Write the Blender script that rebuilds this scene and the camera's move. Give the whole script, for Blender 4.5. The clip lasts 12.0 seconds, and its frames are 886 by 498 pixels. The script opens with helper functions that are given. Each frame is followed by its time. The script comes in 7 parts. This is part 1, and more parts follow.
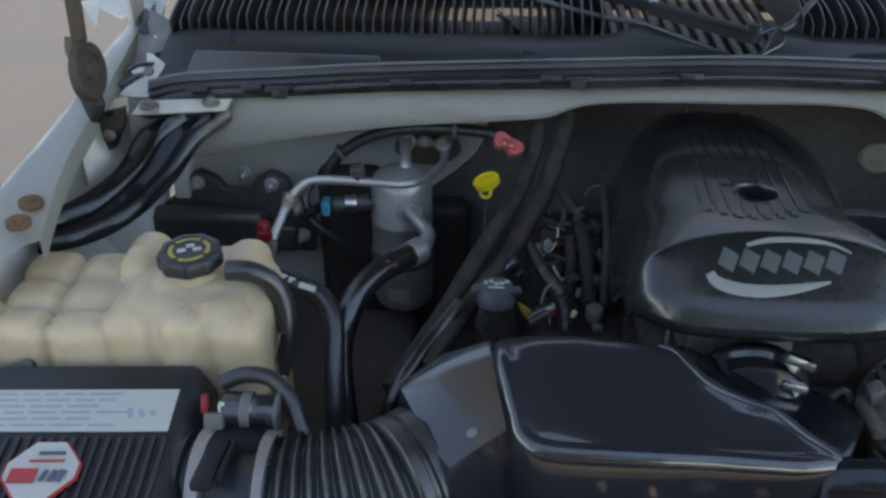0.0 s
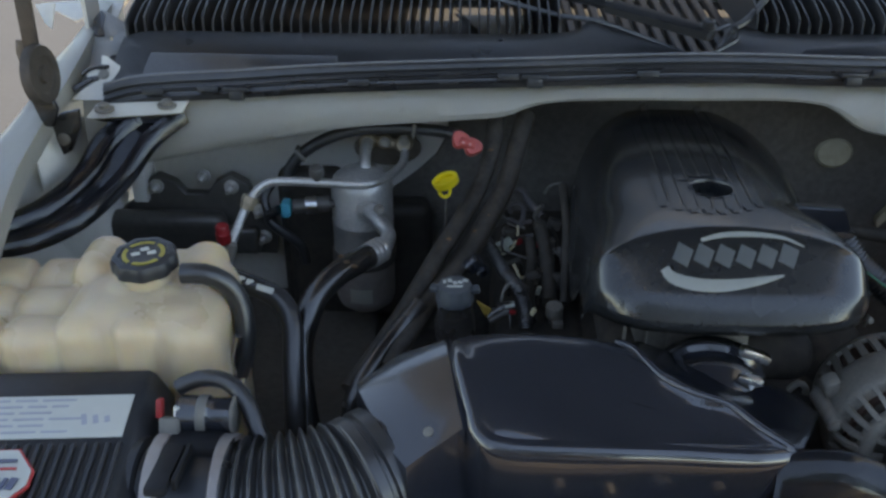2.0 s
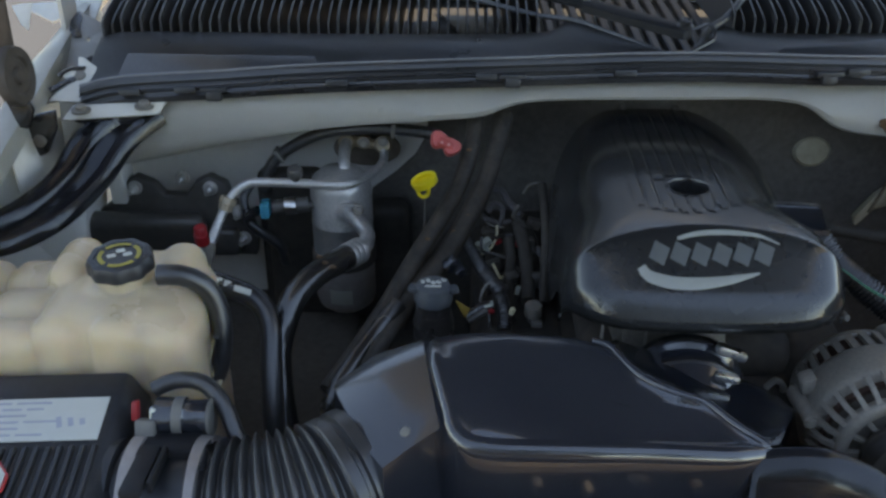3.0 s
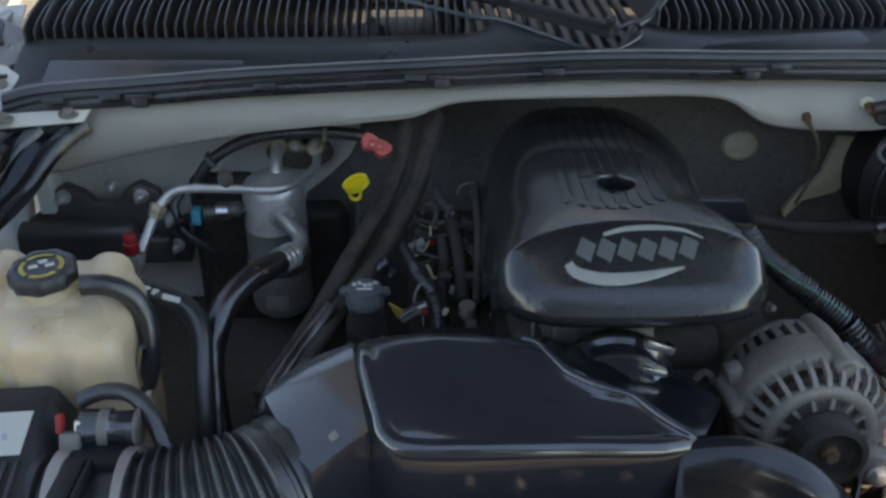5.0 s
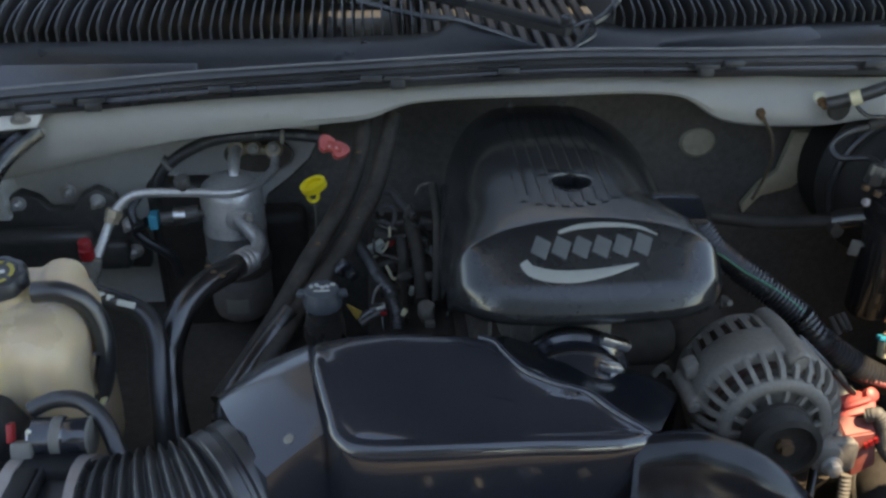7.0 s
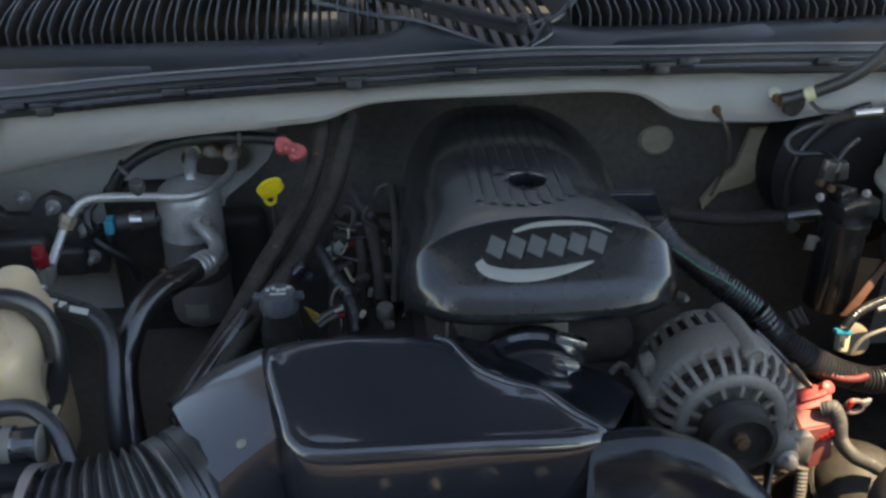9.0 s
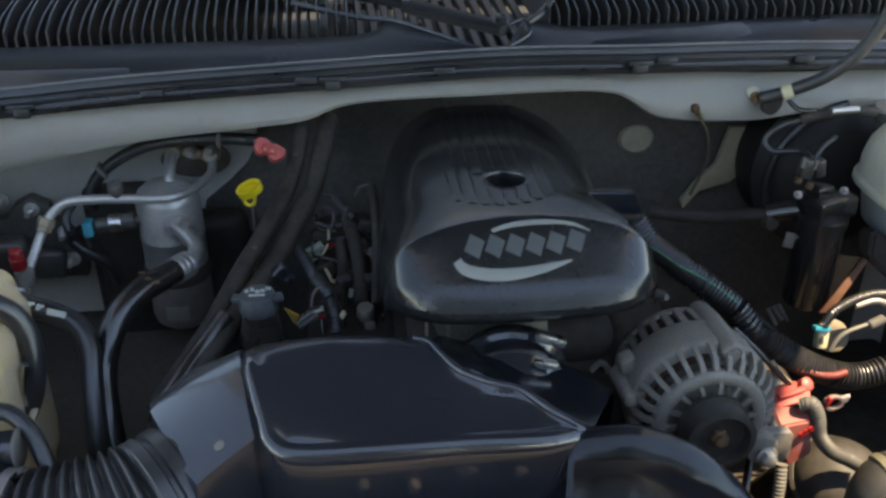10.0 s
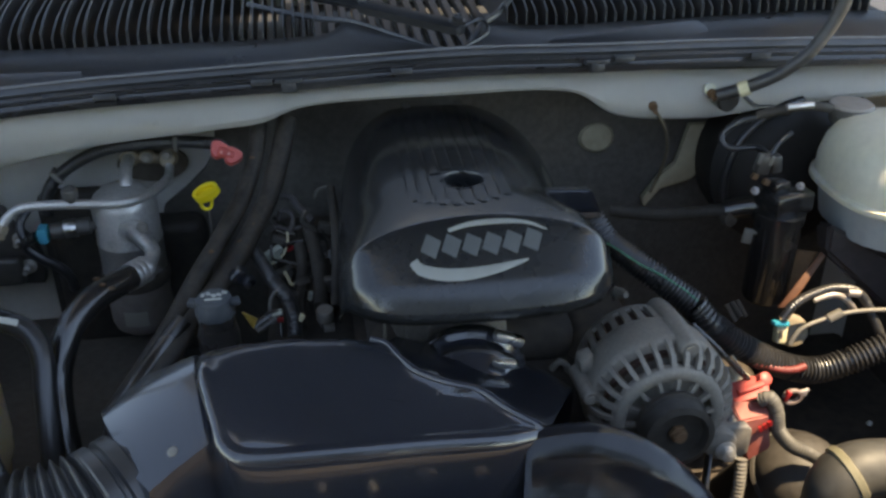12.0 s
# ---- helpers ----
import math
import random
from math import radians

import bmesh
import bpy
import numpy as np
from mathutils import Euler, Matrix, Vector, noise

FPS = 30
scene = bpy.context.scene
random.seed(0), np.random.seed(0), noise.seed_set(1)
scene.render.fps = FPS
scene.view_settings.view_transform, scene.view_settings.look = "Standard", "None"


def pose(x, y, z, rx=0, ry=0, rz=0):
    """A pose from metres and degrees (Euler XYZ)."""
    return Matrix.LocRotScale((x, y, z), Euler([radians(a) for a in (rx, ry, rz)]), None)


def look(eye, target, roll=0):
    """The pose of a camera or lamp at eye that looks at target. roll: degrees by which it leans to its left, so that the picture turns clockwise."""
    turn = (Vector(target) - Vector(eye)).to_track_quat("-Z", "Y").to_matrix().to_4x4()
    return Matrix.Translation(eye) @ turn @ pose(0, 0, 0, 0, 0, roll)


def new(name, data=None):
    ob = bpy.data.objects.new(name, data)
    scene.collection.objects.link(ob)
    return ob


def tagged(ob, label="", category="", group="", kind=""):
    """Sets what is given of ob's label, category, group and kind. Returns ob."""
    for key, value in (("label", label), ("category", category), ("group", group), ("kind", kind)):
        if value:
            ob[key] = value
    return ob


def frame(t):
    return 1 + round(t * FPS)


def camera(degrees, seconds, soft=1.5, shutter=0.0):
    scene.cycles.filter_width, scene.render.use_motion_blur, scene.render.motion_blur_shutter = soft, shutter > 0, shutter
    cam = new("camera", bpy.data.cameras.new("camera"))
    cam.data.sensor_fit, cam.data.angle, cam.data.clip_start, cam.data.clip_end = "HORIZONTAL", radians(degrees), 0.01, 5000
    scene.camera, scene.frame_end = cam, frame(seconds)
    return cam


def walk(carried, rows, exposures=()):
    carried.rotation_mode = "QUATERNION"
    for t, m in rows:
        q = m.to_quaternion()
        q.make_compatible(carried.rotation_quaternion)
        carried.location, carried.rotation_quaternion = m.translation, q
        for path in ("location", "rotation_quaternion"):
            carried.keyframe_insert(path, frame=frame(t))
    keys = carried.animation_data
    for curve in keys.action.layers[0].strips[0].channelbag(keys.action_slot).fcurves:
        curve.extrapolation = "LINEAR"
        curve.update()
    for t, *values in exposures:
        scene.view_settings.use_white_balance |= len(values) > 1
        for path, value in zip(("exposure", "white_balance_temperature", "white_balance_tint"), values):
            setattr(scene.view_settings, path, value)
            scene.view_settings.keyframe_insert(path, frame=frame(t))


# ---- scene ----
cam = camera(50.0, 12.0, soft=2.7)
PATH = [
    (0, (-0.2938, -0.0, 1.65), (-0.3467, 0.8644, 1.15), -0.00),
    (0.5, (-0.2869, 0.0013, 1.6484), (-0.3327, 0.8665, 1.149), -0.00),
    (1, (-0.2816, 0.0024, 1.6481), (-0.3209, 0.8679, 1.1487), -0.05),
    (1.5, (-0.2775, 0.0018, 1.6477), (-0.311, 0.8677, 1.1487), -0.09),
    (2, (-0.2742, 0.001, 1.6477), (-0.301, 0.8672, 1.1488), -0.01),
    (2.5, (-0.2693, 0.0004, 1.6473), (-0.2901, 0.8671, 1.1489), 0.01),
    (3, (-0.2639, 0.0012, 1.646), (-0.2771, 0.8684, 1.1482), 0.11),
    (5, (-0.2363, 0.0009, 1.646), (-0.2018, 0.8683, 1.1495), 0.16),
    (5.5, (-0.2306, 0.0006, 1.6462), (-0.188, 0.8676, 1.1497), 0.13),
    (6, (-0.225, -0.0002, 1.645), (-0.1763, 0.8673, 1.15), 0.05),
    (6.5, (-0.2211, 0.0006, 1.6437), (-0.1653, 0.8678, 1.1489), 0.11),
    (7, (-0.2166, 0.0003, 1.6448), (-0.155, 0.8667, 1.1493), 0.09),
    (9, (-0.1952, 0.0007, 1.6421), (-0.1077, 0.8657, 1.1481), 0.06),
    (9.5, (-0.1909, -0.0005, 1.6417), (-0.0967, 0.8641, 1.1481), 0.07),
    (10, (-0.1862, -0.0007, 1.6409), (-0.0854, 0.8634, 1.1478), 0.07),
    (10.5, (-0.1828, -0.0019, 1.6419), (-0.0746, 0.8612, 1.1486), 0.07),
    (11, (-0.1774, -0.0032, 1.6414), (-0.0634, 0.8595, 1.1487), 0.07),
    (11.5, (-0.1732, -0.0032, 1.6403), (-0.0518, 0.8588, 1.1483), 0.08),
    (12, (-0.1671, -0.0002, 1.6368), (-0.0395, 0.8616, 1.1459), 0.06),
]
walk(cam, [(t, look(eye, target, roll)) for t, eye, target, roll in PATH], [(0, 2.80, 11700, 10)])

# ---- light ----
world = bpy.data.worlds.new("sky")
scene.world = world
world.use_nodes = True
wn = world.node_tree.nodes
sky = wn.new("ShaderNodeTexSky")
sky.sky_type, sky.sun_disc = "NISHITA", False
SUN_EL, SUN_AZ = 65.0, 110.0
sky.altitude, sky.dust_density, sky.ozone_density = 2200, 0.0, 5.0
sky.air_density = 0.8
sky.sun_elevation, sky.sun_rotation = radians(SUN_EL), radians(SUN_AZ)
wn["Background"].inputs["Strength"].default_value = 0.112
world.node_tree.links.new(sky.outputs[0], wn["Background"].inputs["Color"])
sun_data = bpy.data.lights.new("sun", "SUN")
sun_data.energy, sun_data.angle, sun_data.color = 2.0, radians(0.6), (1.0, 0.98, 0.95)
sun = new("sun", sun_data)
sun_dir = Vector((math.sin(radians(SUN_AZ)) * math.cos(radians(SUN_EL)), math.cos(radians(SUN_AZ)) * math.cos(radians(SUN_EL)), math.sin(radians(SUN_EL))))
sun.matrix_world = look(sun_dir * 30, (0, 0, 0))


# ---- materials ----
def mat(name, base, rough=0.5, metal=0.0, vary=0.25, grain=90.0, stain=7.0, bump=0.08, coat=0.0, dust=0.0, dust_col=(0.23, 0.2, 0.16), alpha=1.0, subsurf=0.0, spec=0.5, rough_var=0.15):
    """Procedural surface: fine grain, broad stains, bump, and settled dust."""
    m = bpy.data.materials.new(name)
    m.use_nodes = True
    nt = m.node_tree
    n, l = nt.nodes, nt.links
    b = n["Principled BSDF"]
    geo = n.new("ShaderNodeNewGeometry")
    def noise_at(scale, detail):
        t = n.new("ShaderNodeTexNoise")
        t.inputs["Scale"].default_value, t.inputs["Detail"].default_value = scale, detail
        l.new(geo.outputs["Position"], t.inputs["Vector"])
        return t.outputs["Fac"]
    fine, broad = noise_at(grain, 4), noise_at(stain, 5)
    def ramp(src, lo, hi, a, c):
        r = n.new("ShaderNodeMapRange")
        r.inputs["From Min"].default_value, r.inputs["From Max"].default_value = lo, hi
        r.inputs["To Min"].default_value, r.inputs["To Max"].default_value = a, c
        l.new(src, r.inputs["Value"])
        return r.outputs["Result"]
    def mult(x, y):
        k = n.new("ShaderNodeMath")
        k.operation = "MULTIPLY"
        l.new(x, k.inputs[0])
        l.new(y, k.inputs[1])
        return k.outputs[0]
    shade = mult(ramp(fine, 0.3, 0.7, 1 - vary * 0.5, 1 + vary * 0.5), ramp(broad, 0.3, 0.7, 1 - vary, 1 + vary * 0.6))
    sc = n.new("ShaderNodeVectorMath")
    sc.operation = "SCALE"
    sc.inputs[0].default_value = base
    l.new(shade, sc.inputs["Scale"])
    col = sc.outputs[0]
    if dust:
        mx = n.new("ShaderNodeMix")
        mx.data_type = "RGBA"
        l.new(mult(ramp(broad, 0.42, 0.72, 0.1 * dust, dust), ramp(fine, 0.3, 0.65, 0.45, 1.0)), mx.inputs["Factor"])
        l.new(col, mx.inputs["A"])
        mx.inputs["B"].default_value = (*dust_col, 1)
        col = mx.outputs["Result"]
    l.new(col, b.inputs["Base Color"])
    l.new(ramp(broad, 0.3, 0.7, max(0.02, rough - rough_var * rough), min(1, rough + rough_var)), b.inputs["Roughness"])
    b.inputs["Metallic"].default_value = metal
    b.inputs["Coat Weight"].default_value = coat
    b.inputs["Coat Roughness"].default_value = 0.06
    b.inputs["Specular IOR Level"].default_value = spec
    if subsurf:
        b.inputs["Subsurface Weight"].default_value = subsurf
        b.inputs["Subsurface Radius"].default_value = (1.0, 0.75, 0.35)
        b.inputs["Subsurface Scale"].default_value = 0.03
    if bump:
        bp = n.new("ShaderNodeBump")
        bp.inputs["Strength"].default_value, bp.inputs["Distance"].default_value = bump, 0.002
        l.new(fine, bp.inputs["Height"])
        l.new(bp.outputs[0], b.inputs["Normal"])
    return m


PAINT = mat("white_paint", (0.56, 0.54, 0.49), 0.32, vary=0.05, bump=0.01, coat=0.3, dust=0.12)
PAINT_DIM = mat("primer_paint", (0.65, 0.63, 0.58), 0.5, vary=0.09, bump=0.02, dust=0.2)
GLOSS = mat("gloss_black_plastic", (0.020, 0.023, 0.030), 0.10, vary=0.2, bump=0.003, grain=160, dust=0.02, spec=0.8, coat=0.42)
COVER = mat("satin_black_cover", (0.016, 0.018, 0.020), 0.15, vary=0.2, bump=0.002, grain=200, dust=0.02, spec=0.5, coat=0.3)
BLACK = mat("black_plastic", (0.056, 0.052, 0.049), 0.38, vary=0.3, bump=0.05, dust=0.14, spec=0.7)
MATT = mat("matt_black", (0.105, 0.090, 0.078), 0.85, vary=0.3, bump=0.2, dust=0.06)
COWL = mat("grey_cowl_plastic", (0.045, 0.048, 0.054), 0.30, vary=0.25, bump=0.04, grain=300, dust=0.14, spec=0.8)
RUBBER = mat("rubber", (0.020, 0.021, 0.024), 0.28, vary=0.3, bump=0.05, dust=0.12, spec=0.8)
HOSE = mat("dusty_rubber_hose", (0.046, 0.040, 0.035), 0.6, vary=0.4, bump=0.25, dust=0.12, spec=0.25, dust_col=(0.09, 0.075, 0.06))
ENAMEL = mat("black_enamel", (0.020, 0.019, 0.019), 0.18, vary=0.3, bump=0.02, dust=0.08, dust_col=(0.16, 0.09, 0.05), spec=0.9)
ALU = mat("cast_aluminium", (0.56, 0.545, 0.52), 0.34, 0.6, vary=0.3, bump=0.12, grain=220, stain=16, dust=0.45, dust_col=(0.28, 0.24, 0.195))
GRIME = mat("brown_road_grime", (0.046, 0.036, 0.029), 0.9, vary=0.6, grain=60, stain=18, bump=0.5, dust=0.3, dust_col=(0.06, 0.045, 0.033))
ALUMATT = mat("dull_cast_alloy", (0.235, 0.212, 0.185), 0.62, 0.3, vary=0.25, bump=0.25, grain=260, dust=0.4, dust_col=(0.20, 0.18, 0.155))
CLAMP = mat("dull_clamp_steel", (0.40, 0.36, 0.34), 0.5, 0.6, vary=0.2, bump=0.05, dust=0.2)
STEEL = mat("bright_steel", (0.6, 0.6, 0.6), 0.22, 1.0, vary=0.15, bump=0.03, dust=0.05)
RUST = mat("rusty_steel", (0.16, 0.085, 0.045), 0.8, 0.2, vary=0.4, bump=0.3, dust=0.4, dust_col=(0.22, 0.12, 0.06))
TANK = mat("yellowed_tank_plastic", (0.61, 0.468, 0.315), 0.26, vary=0.05, bump=0.02, stain=9, subsurf=0.7, dust=0.16, dust_col=(0.64, 0.46, 0.21))
TANKW = mat("milky_tank_plastic", (0.66, 0.62, 0.48), 0.4, vary=0.07, bump=0.03, subsurf=0.5, dust=0.1, dust_col=(0.6, 0.52, 0.32))
RED = mat("red_plastic", (0.50, 0.085, 0.075), 0.4, vary=0.12, bump=0.03)
DEEPRED = mat("dark_red_plastic", (0.30, 0.012, 0.016), 0.42, vary=0.15, bump=0.04)
YELLOW = mat("yellow_plastic", (0.72, 0.52, 0.02), 0.42, vary=0.1, bump=0.03, dust=0.08)
TEAL = mat("teal_plastic", (0.0, 0.28, 0.38), 0.4, vary=0.1, bump=0.03)
LABEL = mat("white_label", (0.50, 0.50, 0.45), 0.45, vary=0.05, bump=0.0, dust=0.08)
PRINT = mat("grey_print", (0.33, 0.34, 0.39), 0.5, vary=0.1, bump=0.0)
PRINTRED = mat("red_print", (0.55, 0.04, 0.04), 0.5, vary=0.1, bump=0.0)
SILVER2 = mat("silver_stripe", (0.27, 0.28, 0.26), 0.45, 0.1, vary=0.1, bump=0.02)
SILVER = mat("silver_lettering", (0.095, 0.105, 0.105), 0.45, 0.1, vary=0.1, bump=0.02)
TAPE = mat("cream_tape", (0.62, 0.55, 0.36), 0.6, vary=0.12, bump=0.05)
OCHRE = mat("ochre_rust_bracket", (0.11, 0.034, 0.012), 0.6, 0.1, vary=0.3, bump=0.15, dust=0.2)
BRICKY = mat("grey_asphalt", (0.036, 0.042, 0.054), 0.85, vary=0.15, grain=40, stain=1.2, bump=0.2)
# bluish base puts a blue tint into the gloss parts' reflections
LINER = mat("hood_liner", (0.034, 0.039, 0.052), 0.9, vary=0.3, bump=0.3)
LOOMMAT = mat("corrugated_conduit", (0.022, 0.022, 0.024), 0.24, vary=0.3, bump=0.03, dust=0.04, spec=0.9)
TANALU = mat("tan_corroded_alloy", (0.36, 0.29, 0.21), 0.5, 0.4, vary=0.35, bump=0.15, dust=0.4, dust_col=(0.26, 0.18, 0.11))
BROWNSTEEL = mat("dusty_brown_steel", (0.13, 0.105, 0.085), 0.6, 0.2, vary=0.3, bump=0.1, dust=0.3)
WIPER = mat("satin_wiper_black", (0.022, 0.025, 0.030), 0.34, vary=0.25, bump=0.05, dust=0.05)
ARMBLACK = mat("flat_arm_black", (0.015, 0.016, 0.019), 0.5, vary=0.25, bump=0.05, dust=0.05, spec=0.22)
HEATER = mat("grimy_heater_hose", (0.048, 0.041, 0.035), 0.55, vary=0.5, grain=140, stain=34, bump=0.3, dust=0.55, dust_col=(0.052, 0.036, 0.025), spec=0.3)
GREYTUBE = mat("grey_conduit", (0.15, 0.14, 0.125), 0.5, vary=0.15, bump=0.05, dust=0.2)
LEAF = mat("leaf_green", (0.05, 0.075, 0.02), 0.6, vary=0.4, grain=3, stain=0.6, bump=0)
BARK = mat("bark", (0.09, 0.07, 0.05), 0.9, vary=0.4, grain=30, stain=4, bump=0.3)
WALLBRICK = mat("tan_brick", (0.32, 0.19, 0.11), 0.85, vary=0.2, grain=20, stain=1, bump=0.2)
ROOF = mat("brown_shingle", (0.10, 0.08, 0.07), 0.9, vary=0.3, grain=12, stain=1, bump=0.2)


# ---- building helpers ----
def finish(bm, name, material, angle=38):
    me = bpy.data.meshes.new(name)
    bmesh.ops.recalc_face_normals(bm, faces=bm.faces)
    bm.to_mesh(me)
    bm.free()
    me.shade_smooth()
    me.set_sharp_from_angle(angle=radians(angle))
    me.materials.append(material)
    return me


def thing(name, at, label, category, group="", kind=""):
    ob = new(name)
    ob.empty_display_size = 0.02
    ob.location = at
    return tagged(ob, label, category, group, kind)


def part(name, bm, material, parent=None, label="", angle=38):
    ob = new(name, finish(bm, name, material, angle))
    if parent is not None:
        ob.parent = parent
        if parent.type == "EMPTY":
            ob.matrix_parent_inverse = Matrix.Translation(-Vector(parent.location))
    return tagged(ob, label) if label else ob


def solo(name, bm, material, label, category, group="", kind="", angle=38):
    return tagged(part(name, bm, material, None, "", angle), label, category, group, kind)


def B():
    return bmesh.new()


def curve(points, step=0.006, closed=False):
    """Evenly sampled Catmull-Rom curve through a few points."""
    p = [Vector(q) for q in points]
    n = len(p)
    out = []
    spans = n if closed else n - 1
    for i in range(spans):
        if closed:
            a, b, c, d = p[i - 1], p[i], p[(i + 1) % n], p[(i + 2) % n]
        else:
            b, c = p[i], p[i + 1]
            a = p[i - 1] if i else b * 2 - c
            d = p[i + 2] if i + 2 < n else c * 2 - b
        k = max(2, int((c - b).length / step))
        for j in range(k):
            t = j / k
            out.append(0.5 * (2 * b + (c - a) * t + (2 * a - 5 * b + 4 * c - d) * t * t + (3 * b - a - 3 * c + d) * t ** 3))
    if not closed:
        out.append(p[-1])
    return out


def rings(bm, loops, close_ends=True, around=True):
    """Skin over loops of equal length."""
    vs = [[bm.verts.new(q) for q in lp] for lp in loops]
    for a, b in zip(vs, vs[1:]):
        m = len(a)
        for i in range(m if around else m - 1):
            j = (i + 1) % m
            bm.faces.new((a[i], a[j], b[j], b[i]))
    if close_ends and around:
        bm.faces.new(vs[0])
        bm.faces.new(vs[-1])
    return vs


def tube(bm, points, r, seg=14, step=0.008, ridge=0.0, pitch=0.005, taper=None, flat=1.0):
    """Sweep a round section along a curve; ridge > 0 makes it corrugated."""
    pts = curve(points, pitch / 4 if ridge else step)
    up = None
    loops = []
    run = 0.0
    for i, p in enumerate(pts):
        d = (pts[min(i + 1, len(pts) - 1)] - pts[max(i - 1, 0)]).normalized()
        if up is None:
            up = d.orthogonal().normalized()
        up = (up - d * up.dot(d)).normalized()
        side = d.cross(up)
        if i:
            run += (p - pts[i - 1]).length
        rr = r(i / (len(pts) - 1)) if callable(r) else r
        if ridge:
            rr *= 1 + ridge * (1 if (run / pitch) % 1 < 0.5 else -1)
        loops.append([p + rr * (up * math.cos(2 * math.pi * k / seg) + side * math.sin(2 * math.pi * k / seg) * flat) for k in range(seg)])
    rings(bm, loops)
    return bm


def basis(axis):
    w = Vector(axis).normalized()
    u = Vector((1, 0, 0)) if abs(w.x) < 0.8 else Vector((0, 0, 1))
    u = (u - w * u.dot(w)).normalized()
    return u, w.cross(u), w


def lathe(bm, at, axis, profile, seg=28, wob=0.0, lobes=0):
    """Turn (radius, height) pairs round an axis."""
    u, v, w = basis(axis)
    at = Vector(at)
    loops = []
    for r, hgt in profile:
        loops.append([at + w * hgt + (r * (1 + wob * math.cos(lobes * 2 * math.pi * k / seg))) * (u * math.cos(2 * math.pi * k / seg) + v * math.sin(2 * math.pi * k / seg)) for k in range(seg)])
    rings(bm, loops)
    return bm


def box(bm, c, size, rot=(0, 0, 0), bev=0.003, seg=2):
    t = B()
    bmesh.ops.create_cube(t, size=1)
    bmesh.ops.scale(t, vec=size, verts=t.verts)
    if bev:
        bmesh.ops.bevel(t, geom=t.edges[:], offset=min(bev, min(size) * 0.48), segments=seg, affect="EDGES", profile=0.5)
    t.transform(pose(*c, *rot))
    me = bpy.data.meshes.new("tmp")
    t.to_mesh(me)
    t.free()
    bm.from_mesh(me)
    bpy.data.meshes.remove(me)
    return bm


def slab(bm, outline, thick, bev=0.0, seg=2):
    """A plate from an outline of 3D points, thickened along its normal, rearwards and down."""
    t = B()
    f = t.faces.new([t.verts.new(q) for q in outline])
    f.normal_update()
    nrm = f.normal.copy()
    if nrm.dot(Vector((0, 1, -0.6))) < 0:
        nrm = -nrm
    r = bmesh.ops.extrude_face_region(t, geom=[f])
    bmesh.ops.translate(t, vec=nrm * thick, verts=[g for g in r["geom"] if isinstance(g, bmesh.types.BMVert)])
    bmesh.ops.recalc_face_normals(t, faces=t.faces)
    if bev:
        bmesh.ops.bevel(t, geom=t.edges[:], offset=bev, segments=seg, affect="EDGES", profile=0.5)
    me = bpy.data.meshes.new("tmp")
    t.to_mesh(me)
    t.free()
    bm.from_mesh(me)
    bpy.data.meshes.remove(me)
    return bm


def sheet(bm, rows, thick=0.002):
    """A skin through rows of points, given a thickness."""
    vs = rings(bm, rows, False, False)
    r = bmesh.ops.solidify(bm, geom=bm.faces[:], thickness=thick)
    return bm


def smooth_rows(rows, n_along=40, n_across=10):
    """Resample rows of control points in both directions."""
    def even(pts, n):
        c = curve(pts, 0.004)
        acc = [0.0]
        for a, b in zip(c, c[1:]):
            acc.append(acc[-1] + (b - a).length)
        out = []
        j = 0
        for i in range(n):
            s = acc[-1] * i / (n - 1)
            while j < len(acc) - 2 and acc[j + 1] < s:
                j += 1
            f = 0 if acc[j + 1] == acc[j] else (s - acc[j]) / (acc[j + 1] - acc[j])
            out.append(c[j].lerp(c[j + 1], min(1, max(0, f))))
        return out
    rs = [even(r, n_along) for r in rows]
    cols = [even([r[i] for r in rs], n_across) for i in range(n_along)]
    return [[cols[i][k] for i in range(n_along)] for k in range(n_across)]


def step(a, b, t):
    f = min(1.0, max(0.0, (t - a) / (b - a)))
    return f * f * (3 - 2 * f)


def offset(points, dx=0, dy=0, dz=0):
    return [(p[0] + dx, p[1] + dy, p[2] + dz) for p in points]


def hexbolt(bm, at, axis, r=0.007, h=0.006, flange=1.5):
    lathe(bm, at, axis, [(r * flange, -0.001), (r * flange, 0.0015), (r * 1.1, 0.002)], 20)
    lathe(bm, at, axis, [(r, 0.0015), (r, h), (r * 0.8, h + 0.001)], 6)
    return bm


# ---- ground and far surroundings ----
g = B()
for gx, gy in ((-1, -1), (1, -1), (1, 1), (-1, 1)):
    g.verts.new((gx * 600, gy * 600, 0))
g.faces.new(g.verts[:])
solo("ground", g, BRICKY, "sunlit grey asphalt ground", "ground", kind="structure")

# lawn, house and trees are unseen, added as a skyline for glossy parts
g = B()
box(g, (-2, -10.2, 0.0), (60, 11.2, 0.06), (0, 0, 0), 0.01, 1)
solo("lawn", g, mat("dry_lawn", (0.060, 0.062, 0.026), 0.95, vary=0.4, grain=60, stain=0.8, bump=0.4), "unseen dull green lawn before the house", "lawn", kind="structure")
# unseen pale slab, added to bounce warm sunlight up into the bay
g = B()
box(g, (0.7, 0.2, 0.0), (5.4, 9.2, 0.05), (0, 0, 0), 0.01, 1)
solo("driveway", g, mat("pale_concrete", (0.50, 0.48, 0.455), 0.9, vary=0.12, grain=40, stain=1.2, bump=0.2), "unseen pale concrete driveway added under the truck as a bounce surface", "driveway", kind="structure")
house = thing("brick_house", (-3, -17, 0), "unseen tan brick house with brown shingle roof, added for reflections", "house")
g = B()
